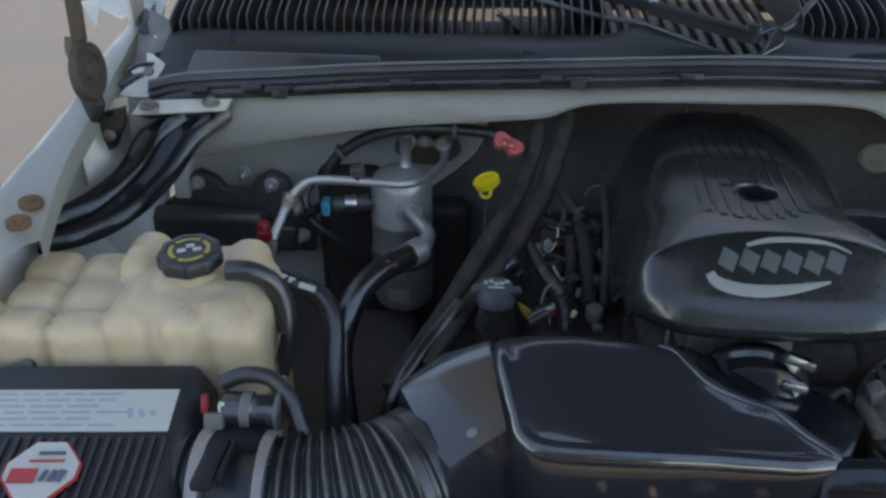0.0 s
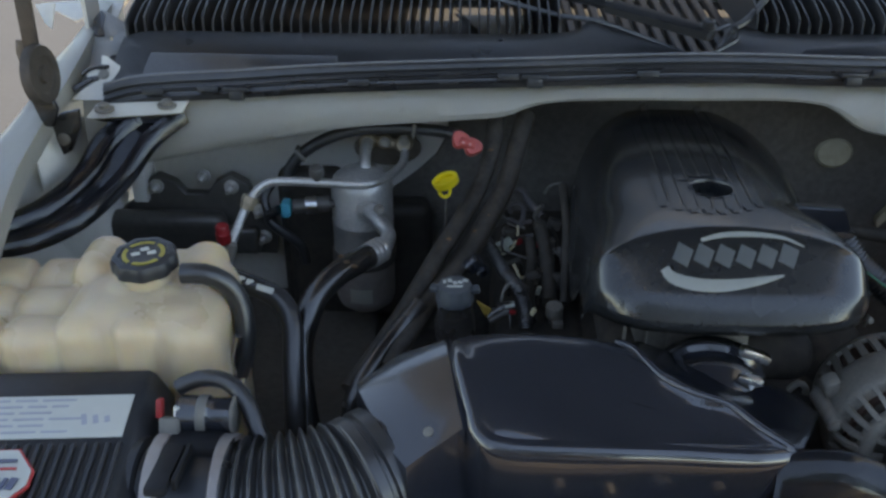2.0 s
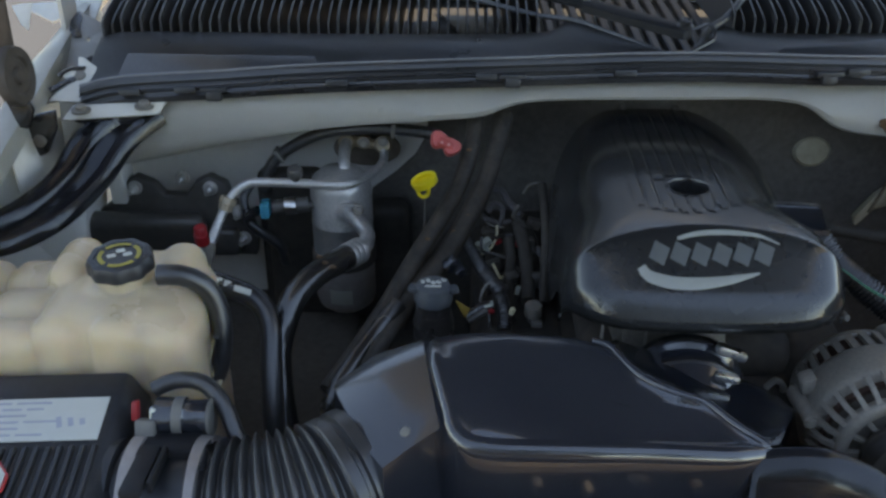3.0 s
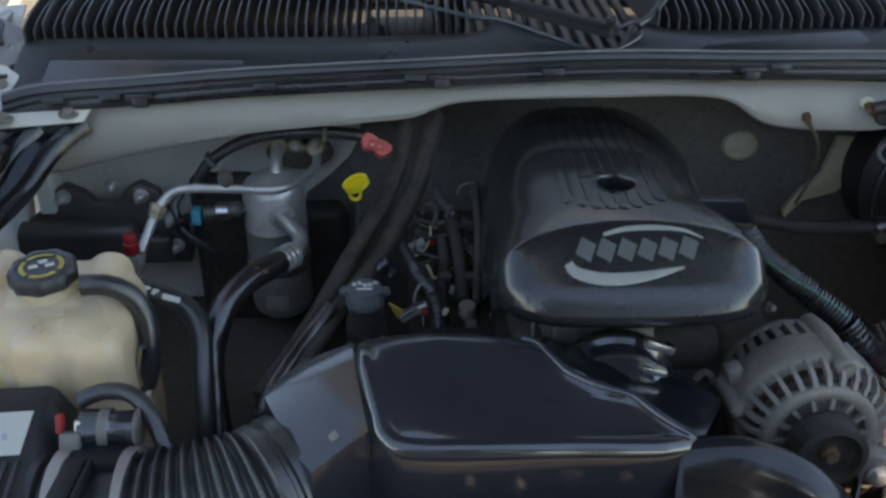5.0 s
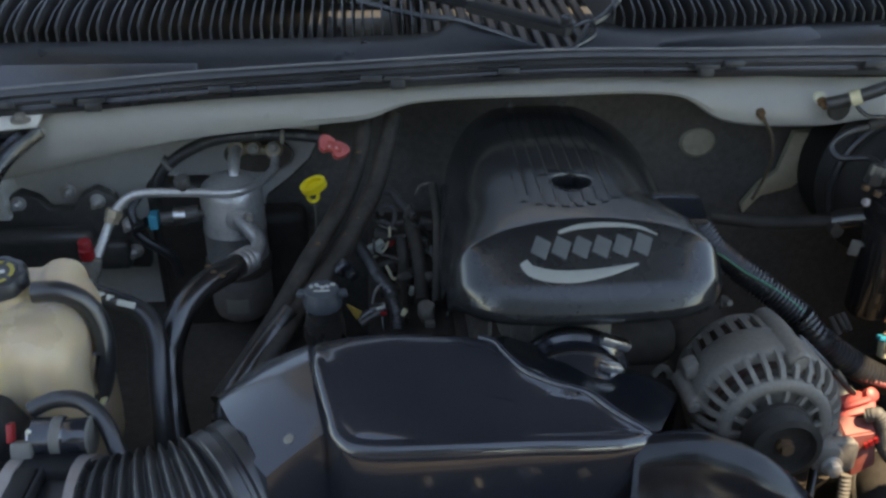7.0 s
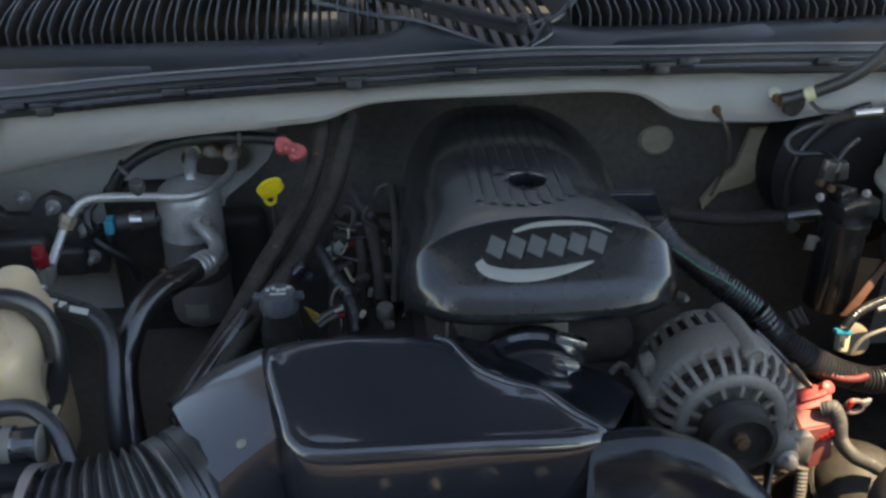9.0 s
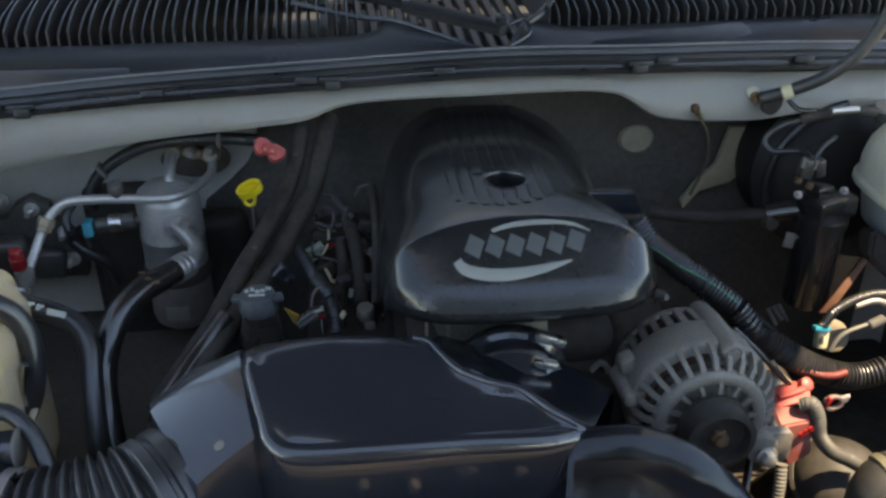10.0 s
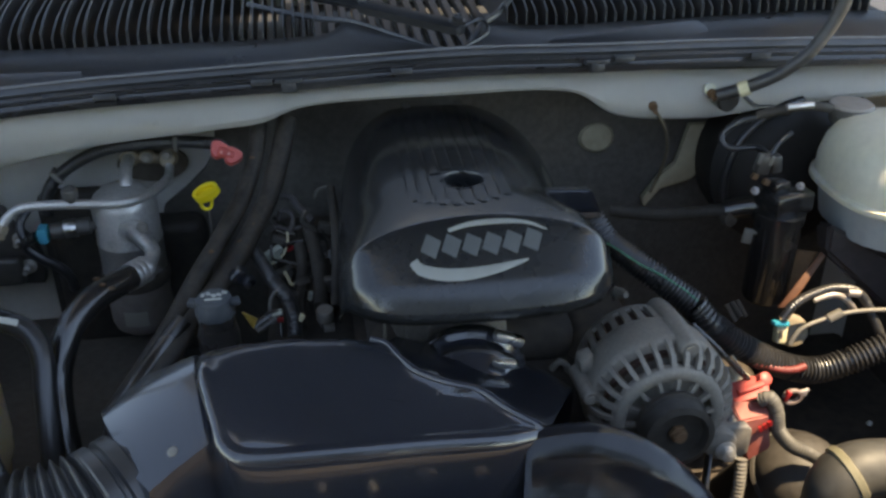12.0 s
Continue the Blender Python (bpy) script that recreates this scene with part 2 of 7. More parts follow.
box(g, (-3, -19, 1.4), (15, 6, 2.8), (0, 0, 0), 0.02, 1)
part("wall", g, WALLBRICK, house)
g = B()
rings(g, [[(x, -15.4, 2.75), (x, -19, 4.6), (x, -22.6, 2.75), (x, -19, 2.78)] for x in (-11, 5)])
part("roof", g, ROOF, house)
for x in (-8, -4.5, 1.5):
    g = B()
    box(g, (x, -15.97, 1.5), (1.3, 0.08, 1.2), (0, 0, 0), 0.02, 1)
    wf = part("window", g, PAINT, house)
    g = B()
    box(g, (x, -15.92, 1.5), (1.1, 0.02, 1.0), (0, 0, 0), 0.002, 1)
    part("pane", g, GLOSS, wf)
g = B()
box(g, (-1.5, -15.96, 1.03), (0.95, 0.08, 2.06), (0, 0, 0), 0.02, 1)
part("door", g, HOSE, house)
random.seed(11)
for tx, ty, th in ((0.6, -8.5, 6.8), (-2.2, -10.5, 6.0), (3.6, -11.5, 7.2), (11, -17, 8.0), (-14, -14, 7.0)):
    tree = thing("tree", (tx, ty, 0), "unseen leafy green tree with a brown trunk, added for reflections", "tree", group="trees")
    g = B()
    tube(g, [(tx, ty, -0.1), (tx + 0.1, ty, th * 0.3), (tx - 0.1, ty + 0.1, th * 0.6)], lambda f: 0.22 - 0.12 * f, 10, 0.3)
    for k in range(6):
        a = k * 1.05
        z0 = th * (0.28 + 0.05 * k)
        tube(g, [(tx, ty, z0), (tx + 0.8 * math.cos(a), ty + 0.8 * math.sin(a), z0 + 0.8), (tx + 1.7 * math.cos(a), ty + 1.7 * math.sin(a), z0 + 1.5)], lambda f: 0.09 - 0.07 * f, 7, 0.3)
    part("trunk", g, BARK, tree)
    vsx, fsx = [], []
    for k in range(46):
        a, rr, hz = random.uniform(0, 6.283), random.uniform(0.2, 2.3), random.uniform(0.38, 1.0)
        c = Vector((tx + rr * math.cos(a), ty + rr * math.sin(a), th * hz))
        for q in range(46):
            p = c + Vector((random.gauss(0, 0.42), random.gauss(0, 0.42), random.gauss(0, 0.3)))
            e = Euler((random.uniform(0, 6), random.uniform(0, 6), random.uniform(0, 6))).to_matrix()
            n0 = len(vsx)
            vsx += [p + e @ Vector(o) for o in ((-0.13, 0, 0), (0, -0.06, 0.02), (0.13, 0, 0), (0, 0.06, 0.02))]
            fsx.append((n0, n0 + 1, n0 + 2, n0 + 3))
    me = bpy.data.meshes.new("crown")
    me.from_pydata(vsx, [], fsx)
    me.materials.append(LEAF)
    cr = new("crown", me)
    cr.parent = tree
    cr.matrix_parent_inverse = Matrix.Translation(-Vector(tree.location))

# ---- truck body: fenders, firewall, cowl, hood ----
# left fender: rounded top edge along the bay, falling outwards
FEN_IN = [(-0.79, 0.87, 1.142), (-0.798, 0.93, 1.162), (-0.807, 1, 1.177), (-0.814, 1.09, 1.19), (-0.819, 1.21, 1.2125), (-0.8446, 1.44, 1.234), (-0.875, 1.7, 1.237)]
FEN_OUT = [(-0.84, 0.8, 1.135), (-0.864, 0.95, 1.162), (-0.856, 1.1, 1.185), (-0.851, 1.16, 1.2), (-0.862, 1.28, 1.21), (-0.871, 1.5, 1.226), (-0.901, 1.7, 1.237)]
left_fender = thing("left_fender", (-0.95, 1.0, 0.6), "pale white painted fender beside the engine bay", "fender", kind="structure")
g = B()
rows = [offset(FEN_OUT, -0.012, 0, -0.45), offset(FEN_OUT, -0.010, 0, -0.15), offset(FEN_OUT, -0.008, 0, -0.04), offset(FEN_OUT, -0.004, 0, -0.010), FEN_OUT,
        [tuple(Vector(a).lerp(Vector(b), 0.6)) for a, b in zip(FEN_OUT, FEN_IN)], FEN_IN, offset(FEN_IN, 0.004, 0, -0.006), offset(FEN_IN, 0.004, 0, -0.03)]
sheet(g, smooth_rows(rows, 60, 40), 0.0015)
part("panel", g, PAINT, left_fender, angle=60)
g = B()
for q in ((-0.811, 0.915, 1.165), (-0.806, 0.872, 1.163)):
    lathe(g, q, (0.1, -0.1, 1), [(0.0135, -0.004), (0.0135, 0.0015), (0.011, 0.003)], 24)
    lathe(g, q, (0.1, -0.1, 1), [(0.007, 0.002), (0.007, 0.006), (0.005, 0.007)], 6)
part("rusty_bolt", g, RUST, left_fender, "rusty fender bolts")

# inner fender side panel
g = B()
slab(g, [(-0.864, 0.85, 1.12), (-0.858, 1.12, 1.14), (-0.812, 1.24, 1.145), (-0.791, 1.29, 1.03), (-0.831, 1.29, 0.758), (-0.833, 0.95, 0.917)], 0.004)
solo("inner_fender", g, PAINT_DIM, "pale painted inner fender panel with flange", "inner fender", kind="structure")
g = B()
slab(g, [(-0.831, 1.1, 1.162), (-0.816, 1.14, 1.161), (-0.808, 1.14, 1.1), (-0.829, 1.1, 1.093)], 0.004, 0.001)
box(g, (-0.832, 1.16, 0.982), (0.10, 0.09, 0.16), (12, 0, 25), 0.02, 3)
solo("fender_brace_panel", g, PAINT_DIM, "pale painted strut panel on the inner fender", "body panel", kind="structure")

g = B()
slab(g, [(-0.774, 1.25, 1.05), (-0.763, 1.25, 1.064), (-0.752, 1.25, 1.075), (-0.752, 1.25, 1.000), (-0.774, 1.25, 1.000)], 0.05, 0.003)
solo("firewall_corner", g, PAINT_DIM, "white painted corner strip of the firewall", "body panel", kind="structure")
# firewall
g = B()
box(g, (0.0, 1.335, 0.81), (1.60, 0.03, 0.72), (0, 0, 0), 0.004)
solo("wall_firewall", g, PAINT_DIM, "white painted steel firewall", "firewall", kind="structure")
g = B()
slab(g, [(-0.30, 1.312, 1.22), (-0.308, 1.312, 1.089), (-0.325, 1.312, 1.056), (-0.355, 1.312, 1.027), (-0.393, 1.312, 0.997), (-0.409, 1.312, 0.912), (-0.44, 1.312, 0.55), (0.70, 1.312, 0.55), (0.70, 1.312, 1.22)], 0.012, 0.003)
solo("firewall_insulation", g, mat("black_insulation_felt", (0.105, 0.095, 0.086), 0.92, vary=0.35, grain=120, stain=7, bump=0.35, dust=0.08), "black insulation mat on the firewall behind the engine", "insulation", kind="structure")
# white plug in the mat
g = B()
lathe(g, (0.265, 1.31, 1.069), (0, -1, 0.15), [(0.028, -0.012), (0.028, 0.0), (0.024, 0.004), (0.012, 0.005)], 32)
bmesh.ops.scale(g, vec=(1.0, 1.0, 0.84), space=Matrix.Translation(-Vector((0.265, 1.31, 1.069))), verts=g.verts)
solo("firewall_plug", g, mat("stained_plug_plastic", (0.33, 0.305, 0.23), 0.5, vary=0.25, stain=30, dust=0.3), "round off-white grommet plug in the dark firewall", "plug")
# painted patch beside the brake booster
g = B()
slab(g, [(0.409, 1.296, 1.086), (0.466, 1.296, 1.086), (0.451, 1.296, 1.049), (0.437, 1.296, 1.01), (0.422, 1.296, 0.993), (0.373, 1.296, 0.98), (0.35, 1.296, 0.95), (0.345, 1.296, 0.964), (0.37, 1.296, 1.002), (0.394, 1.296, 1.022)], 0.012, 0.001)
# dirty cream, darkened further so the colour carries the strip's shade
solo("firewall_patch", g, mat("shaded_dirty_cream", (0.46, 0.40, 0.28), 0.5, vary=0.15, bump=0.02, dust=0.2), "bare white painted strip of firewall", "body panel", kind="structure")

# plenum lip below the seal: rounded painted channel
LIP_T = [(-0.787, 1.2, 1.187), (-0.662, 1.2, 1.189), (-0.416, 1.2, 1.203), (-0.191, 1.2, 1.212), (0.035, 1.2, 1.22), (0.225, 1.2, 1.214), (0.423, 1.205, 1.204), (0.685, 1.215, 1.198), (0.82, 1.23, 1.20)]
LIP_B = [(-0.809, 1.21, 1.076), (-0.738, 1.21, 1.084), (-0.479, 1.2, 1.141), (-0.294, 1.19, 1.163), (-0.23, 1.19, 1.17), (-0.162, 1.19, 1.192), (0.015, 1.19, 1.196), (0.176, 1.19, 1.193), (0.255, 1.19, 1.152), (0.384, 1.19, 1.142), (0.478, 1.195, 1.15), (0.687, 1.2, 1.158), (0.82, 1.21, 1.14)]
tops, bots = curve(LIP_T, 0.003), curve(LIP_B, 0.003)
def at_x(c, x):
    for a, b in zip(c, c[1:]):
        if a.x <= x <= b.x:
            return a.lerp(b, (x - a.x) / max(1e-6, b.x - a.x))
    return c[0] if x < c[0].x else c[-1]
rows = [[] for _ in range(9)]
for i in range(120):
    x = -0.80 + 1.58 * i / 119
    t, b = at_x(tops, x), at_x(bots, x)
    prof = ((0.0, 0.004), (0.25, -0.006), (0.5, -0.012), (0.75, -0.015), (0.93, -0.011), (1.0, -0.003), (1.038, 0.011), (1.0, 0.05), (0.95, 0.12))
    for k, (f, dy) in enumerate(prof):
        q = t.lerp(b, f)
        rows[k].append((x, q.y + dy, q.z))
g = B()
sheet(g, rows, -0.0015)
solo("plenum_lip", g, PAINT, "white painted cowl panel lip over the engine bay", "cowl panel", kind="structure", angle=40)

# ---- cowl grille ----
cowl = thing("cowl_grille", (0, 1.30, 1.20), "dark grey plastic cowl grille with upright louvre fins", "cowl grille")
A_L = [(-0.769, 1.215, 1.194), (-0.716, 1.21, 1.212), (-0.583, 1.208, 1.221), (-0.446, 1.206, 1.23), (-0.193, 1.204, 1.242), (-0.099, 1.204, 1.245), (0.003, 1.204, 1.251)]
B_L = [(-0.759, 1.285, 1.243), (-0.721, 1.285, 1.251), (-0.596, 1.283, 1.252), (-0.454, 1.28, 1.252), (-0.159, 1.28, 1.255), (-0.106, 1.3, 1.267), (0.003, 1.21, 1.252)]
g = B()
rr = smooth_rows([A_L, [tuple((Vector(a) * 0.45 + Vector(b) * 0.55) + Vector((0, 0.0, 0.004))) for a, b in zip(A_L, B_L)], B_L], 60, 8)
sheet(g, rr, -0.003)
part("front_apron", g, COWL, cowl)
A_R = [(0.041, 1.204, 1.251), (0.176, 1.204, 1.248), (0.255, 1.204, 1.247), (0.417, 1.207, 1.245), (0.676, 1.215, 1.235)]
B_R = [(0.097, 1.28, 1.267), (0.15, 1.28, 1.257), (0.356, 1.28, 1.258), (0.569, 1.283, 1.261), (0.714, 1.285, 1.253)]
g = B()
rr = smooth_rows([A_R, [tuple((Vector(a) * 0.45 + Vector(b) * 0.55) + Vector((0, 0.0, 0.004))) for a, b in zip(A_R, B_R)], B_R], 50, 8)
sheet(g, rr, -0.003)
part("front_apron", g, COWL, cowl)
# pads on the apron, the left one raised
g = B()
slab(g, [(-0.72, 1.19, 1.204), (-0.707, 1.232, 1.239), (-0.453, 1.221, 1.24), (-0.45, 1.196, 1.232), (-0.58, 1.195, 1.223)], 0.014, 0.002)
part("pad", g, COWL, cowl)
# right pad uses a darker plastic to stand in for a shaded recess
g = B()
slab(g, [(0.15, 1.208, 1.252), (0.166, 1.222, 1.258), (0.38, 1.256, 1.264), (0.399, 1.214, 1.247)], 0.016, 0.003)
part("pad", g, WIPER, cowl)
g = B()
slab(g, [(-0.766, 1.2, 1.183), (-0.745, 1.235, 1.216), (-0.735, 1.25, 1.227), (-0.711, 1.25, 1.236), (-0.713, 1.205, 1.199), (-0.722, 1.195, 1.179)], 0.006, 0.002)
part("end_flap", g, COWL, cowl)
# ridges bordering the wiper recess
g = B()
tube(g, [(-0.244, 1.33, 1.288), (-0.157, 1.315, 1.27), (-0.104, 1.3, 1.267), (-0.049, 1.255, 1.26), (0.003, 1.21, 1.251)], 0.004, 8)
tube(g, [(0.043, 1.21, 1.25), (0.073, 1.26, 1.267), (0.1, 1.285, 1.275), (0.135, 1.33, 1.294)], 0.005, 8)
part("recess_rim", g, COWL, cowl)
# recess floor with slots
g = B()
slab(g, [(-0.30, 1.56, 1.210), (-0.25, 1.385, 1.210), (-0.16, 1.315, 1.210), (-0.02, 1.228, 1.210), (0.075, 1.228, 1.210), (0.135, 1.36, 1.210), (0.20, 1.56, 1.210)], 0.004)
part("recess_floor", g, mat("brown_recess_panel", (0.020, 0.018, 0.016), 0.75, vary=0.3, bump=0.1), cowl)
for i in range(15):
    g = B()
    box(g, (-0.19 + i * 0.0205, 1.405, 1.230), (0.0115, 0.32, 0.012), (2, 0, 0), 0.002, 1)
    part("slot_bar", g, WIPER, cowl)
g = B()
box(g, (-0.04, 1.262, 1.228), (0.20, 0.006, 0.006), (0, 0, 12), 0.001)
part("cross_bar", g, COWL, cowl)
# dark tray below the fins
g = B()
slab(g, [(-0.80, 1.85, 1.200), (-0.80, 1.265, 1.200), (0.80, 1.265, 1.200), (0.80, 1.85, 1.200)], 0.004)
part("tray", g, mat("dark_tray_plastic", (0.036, 0.036, 0.037), 0.8, vary=0.3, bump=0.1, spec=0.2), cowl)

g = B()
slab(g, [(-0.78, 1.60, 1.25), (0.78, 1.60, 1.25), (0.66, 2.42, 1.98), (-0.66, 2.42, 1.98)], 0.006)
solo("windshield", g, mat("tinted_glass", (0.008, 0.013, 0.014), 0.03, vary=0.2, bump=0.0, dust=0.04, spec=0.5), "dark reflecting windshield glass behind the cowl", "windshield", kind="structure")
# unseen roof, added to bound the sky mirrored in the engine cover
g = B()
rings(g, [[(-x, y, z), (-x * 0.6, y, z + 0.02), (x * 0.6, y, z + 0.02), (x, y, z), (x, y, z - 0.03), (-x, y, z - 0.03)] for x, y, z in ((0.66, 2.41, 1.985), (0.69, 2.53, 2.02), (0.70, 2.98, 2.04), (0.69, 3.8, 2.02))])
solo("cab_roof", g, PAINT, "unseen white painted cab roof, added to bound reflections", "roof", kind="structure")
# unseen cab body, added to carry the roof
cab = thing("cab", (0, 2.6, 0.45), "unseen plain white truck cab behind the engine bay", "truck cab", kind="structure")
g = B()
box(g, (0.0, 2.72, 0.84), (1.64, 2.16, 0.78), (0, 0, 0), 0.05, 3)
part("lower_body", g, PAINT, cab)
for sx in (-1, 1):
    for a, b in (((0.79, 1.64, 1.20), (0.665, 2.44, 1.995)), ((0.78, 3.72, 1.20), (0.67, 3.74, 2.0))):
        g = B()
        tube(g, [(sx * a[0], a[1], a[2]), (sx * b[0], b[1], b[2])], 0.035, 10)
        part("pillar", g, PAINT, cab)

FINMAT = mat("dark_fin_plastic", (0.050, 0.053, 0.058), 0.34, vary=0.25, bump=0.04, grain=300, dust=0.10, spec=0.5)
g = B()
slab(g, [(-0.78, 1.585, 1.240), (0.78, 1.585, 1.240), (0.76, 1.755, 1.394), (-0.76, 1.755, 1.394)], 0.004)
part("rear_panel", g, mat("black_rear_panel", (0.03, 0.031, 0.033), 0.7, vary=0.2, bump=0.05, spec=0.2), cowl, "black panel below the glass")
def fin_mesh(short):
    g = B()
    top = [(0.0, 0.0), (0.0, 0.0215), (0.012, 0.027), (0.035, 0.034), (0.07, 0.040), (0.22, 0.054), (0.22, -0.02), (0.0, -0.02)]
    if short:
        top = [(0.0, 0.0), (0.0, 0.014), (0.014, 0.021), (0.05, 0.030), (0.22, 0.046), (0.22, -0.02), (0.0, -0.02)]
    rings(g, [[(-0.0011, y, z) for y, z in top], [(0.0011, y, z) for y, z in top]])
    return finish(g, "fin", FINMAT)

FINS = [fin_mesh(False), fin_mesh(True)]
base_l, base_r = curve(B_L[:5], 0.003), curve(B_R, 0.003)
for n_fin in range(-24, 60):
    x = -0.4277 + 0.01366 * n_fin if n_fin < 21 else 0.1405 + 0.0143 * (n_fin - 23)
    line = base_l if x < -0.15 else base_r
    if x < -0.146 or x > 0.105:
        q = at_x(line, x)
        ob = new("fin", FINS[n_fin % 2 if n_fin < 21 else (n_fin + 1) % 2])
        ob.parent = cowl
        ob.matrix_parent_inverse = Matrix.Translation(-Vector(cowl.location))
        ob.location = (x, q.y + 0.001, q.z - 0.002)

# weatherstrip along the cowl edge
seal = thing("hood_seal", (0, 1.19, 1.20), "black rubber hood seal strip along the cowl edge", "weatherstrip")
S_T = [(-0.764, 1.19, 1.201), (-0.71, 1.19, 1.214), (-0.579, 1.188, 1.224), (-0.443, 1.187, 1.234), (-0.194, 1.186, 1.245), (0.026, 1.186, 1.253), (0.218, 1.186, 1.25), (0.409, 1.19, 1.247), (0.684, 1.2, 1.236)]
g = B()
sec = [(0.016, 0.002), (0.006, 0.006), (-0.001, 0.002), (-0.003, -0.004), (0.001, -0.008), (-0.002, -0.011), (-0.005, -0.015), (-0.001, -0.019), (-0.002, -0.022), (-0.007, -0.025), (-0.006, -0.031), (0.002, -0.034), (0.016, -0.034)]
rings(g, [[(p.x, p.y + dy, p.z + dz) for dy, dz in sec] for p in curve(S_T, 0.01)])
part("strip", g, RUBBER, seal, angle=50)
g = B()
tube(g, offset(S_T, 0, 0.004, 0.0045), 0.0024, 8, 0.012)
part("edge_bead", g, mat("pale_rubber_edge", (0.15, 0.155, 0.165), 0.3, vary=0.2, bump=0.03), seal)
for dz, dy in ((-0.0125, -0.0045), (-0.0235, -0.0060)):
    g = B()
    tube(g, offset(S_T, 0, dy, dz), 0.0013, 6, 0.012)
    part("rib", g, LOOMMAT, seal)
for q in ((-0.695, 1.182, 1.202), (-0.621, 1.181, 1.206), (-0.421, 1.179, 1.218), (-0.226, 1.178, 1.228), (-0.047, 1.178, 1.234), (0.251, 1.178, 1.238), (0.445, 1.182, 1.231)):
    g = B()
    box(g, q, (0.028, 0.006, 0.009), (-15, 0, 0), 0.001)
    part("clip", g, WIPER, seal)
for q in ((-0.582, 1.176, 1.2), (-0.192, 1.174, 1.222), (0.213, 1.174, 1.228)):
    g = B()
    box(g, q, (0.020, 0.010, 0.014), (-10, 0, 0), 0.002)
    box(g, (q[0], q[1], q[2] + 0.008), (0.034, 0.008, 0.006), (-10, 0, 0), 0.001)
    part("retainer", g, WIPER, seal)

# wiper arm
wiper = thing("wiper_arm", (0.035, 1.235, 1.266), "black wiper arm lying over the cowl recess", "wiper arm")
g = B()
W0, W1, W2 = Vector((0.035, 1.235, 1.272)), Vector((-0.086, 1.31, 1.286)), Vector((-0.171, 1.36, 1.292))
d = (W1 - W0).normalized()
rings(g, [[W0.lerp(W1, f) + Vector((d.y, -d.x, 0)) * a * w + Vector((0, 0, b * 0.007)) for a, b in ((1, -1), (1, 0.4), (0.6, 1), (-0.6, 1), (-1, 0.4), (-1, -1))] for f, w in ((-0.06, 0.008), (-0.03, 0.014), (0.1, 0.015), (0.9, 0.016), (1.0, 0.014))])
part("arm_head", g, ARMBLACK, wiper)
g = B()
tube(g, [W1 + (W0 - W1) * 0.05, W1, W2], 0.008, 8, flat=0.6)
part("arm", g, ARMBLACK, wiper)
g = B()
lathe(g, W0 + Vector((0, 0, 0.006)), (0, -0.25, 1), [(0.011, 0.0), (0.011, 0.003), (0.008, 0.004), (0.008, 0.010), (0.006, 0.011), (0.004, 0.009)], 24)
part("pivot_nut", g, RUBBER, wiper)
g = B()
tube(g, [W0 + Vector((0.0, 0.004, -0.004)), (0.071, 1.255, 1.276), (0.075, 1.235, 1.263), (0.042, 1.21, 1.253)], 0.003, 8)
part("washer_hose", g, RUBBER, wiper)
g = B()
lathe(g, W1 + Vector((0, 0, 0.006)), (0, -0.15, 1), [(0.006, 0), (0.006, 0.004), (0.003, 0.005)], 16)
part("hinge_pin", g, STEEL, wiper)

# hood, propped open above the bay, out of view
hood = thing("hood", (0, 1.40, 1.30), "open white hood with dark liner, raised over the bay", "hood")
g = B()
# right edge widened and stepped only to shape the sun's shadow on the bay
hood_side = ((1.12, 1.45), (0.995, 0.98), (0.876, 0.82), (0.833, 0.65), (0.813, 0.55), (0.78, 0.40))
hp = [(-0.86, 1.45, 1.53)] + [(x, y, 2.5885 - 0.73 * y) for x, y in hood_side + ((0.30, 0.36), (-0.25, 0.31), (-0.76, 0.32))]
slab(g, hp, 0.03, 0.008)
part("panel", g, PAINT, hood)
g = B()
slab(g, [(-0.66, 1.42, 1.534), (0.66, 1.42, 1.534), (0.62, 0.44, 2.2495), (-0.62, 0.44, 2.2495)], 0.012, 0.004)
part("liner", g, LINER, hood)
for sx in (-0.9, 1):
    g = B()
    slab(g, [(sx * 0.93, 1.36, 1.08), (sx * 0.93, 1.42, 1.08), (sx * 0.95, 1.44, 1.54), (sx * 0.95, 1.40, 1.54)], 0.006)
    part("hinge", g, PAINT, hood)

# ---- hood hinge corner ----
hinge = thing("hinge_bracket", (-0.723, 1.19, 1.172), "white painted hinge plate bolted to the cowl corner", "bracket")
g = B()
slab(g, [(-0.785, 1.165, 1.169), (-0.774, 1.182, 1.183), (-0.649, 1.186, 1.19), (-0.657, 1.17, 1.177)], 0.004, 0.001)
part("plate", g, PAINT, hinge)
for q in ((-0.76, 1.172, 1.18), (-0.677, 1.178, 1.184)):
    g = B()
    hexbolt(g, q, (0.05, -0.1, 1), 0.0075, 0.007, 1.7)
    part("bolt", g, ALUMATT, hinge)
g = B()
slab(g, [(-0.812, 1.197, 1.183), (-0.802, 1.208, 1.192), (-0.786, 1.217, 1.2), (-0.778, 1.221, 1.204), (-0.783, 1.225, 1.206), (-0.795, 1.224, 1.205), (-0.799, 1.227, 1.208), (-0.789, 1.232, 1.212), (-0.77, 1.233, 1.213), (-0.768, 1.237, 1.217), (-0.78, 1.239, 1.218), (-0.782, 1.25, 1.227), (-0.774, 1.249, 1.226), (-0.751, 1.234, 1.216), (-0.762, 1.218, 1.202), (-0.772, 1.2, 1.187), (-0.723, 1.192, 1.183)], 0.003)
part("gusset", g, PAINT, hinge)
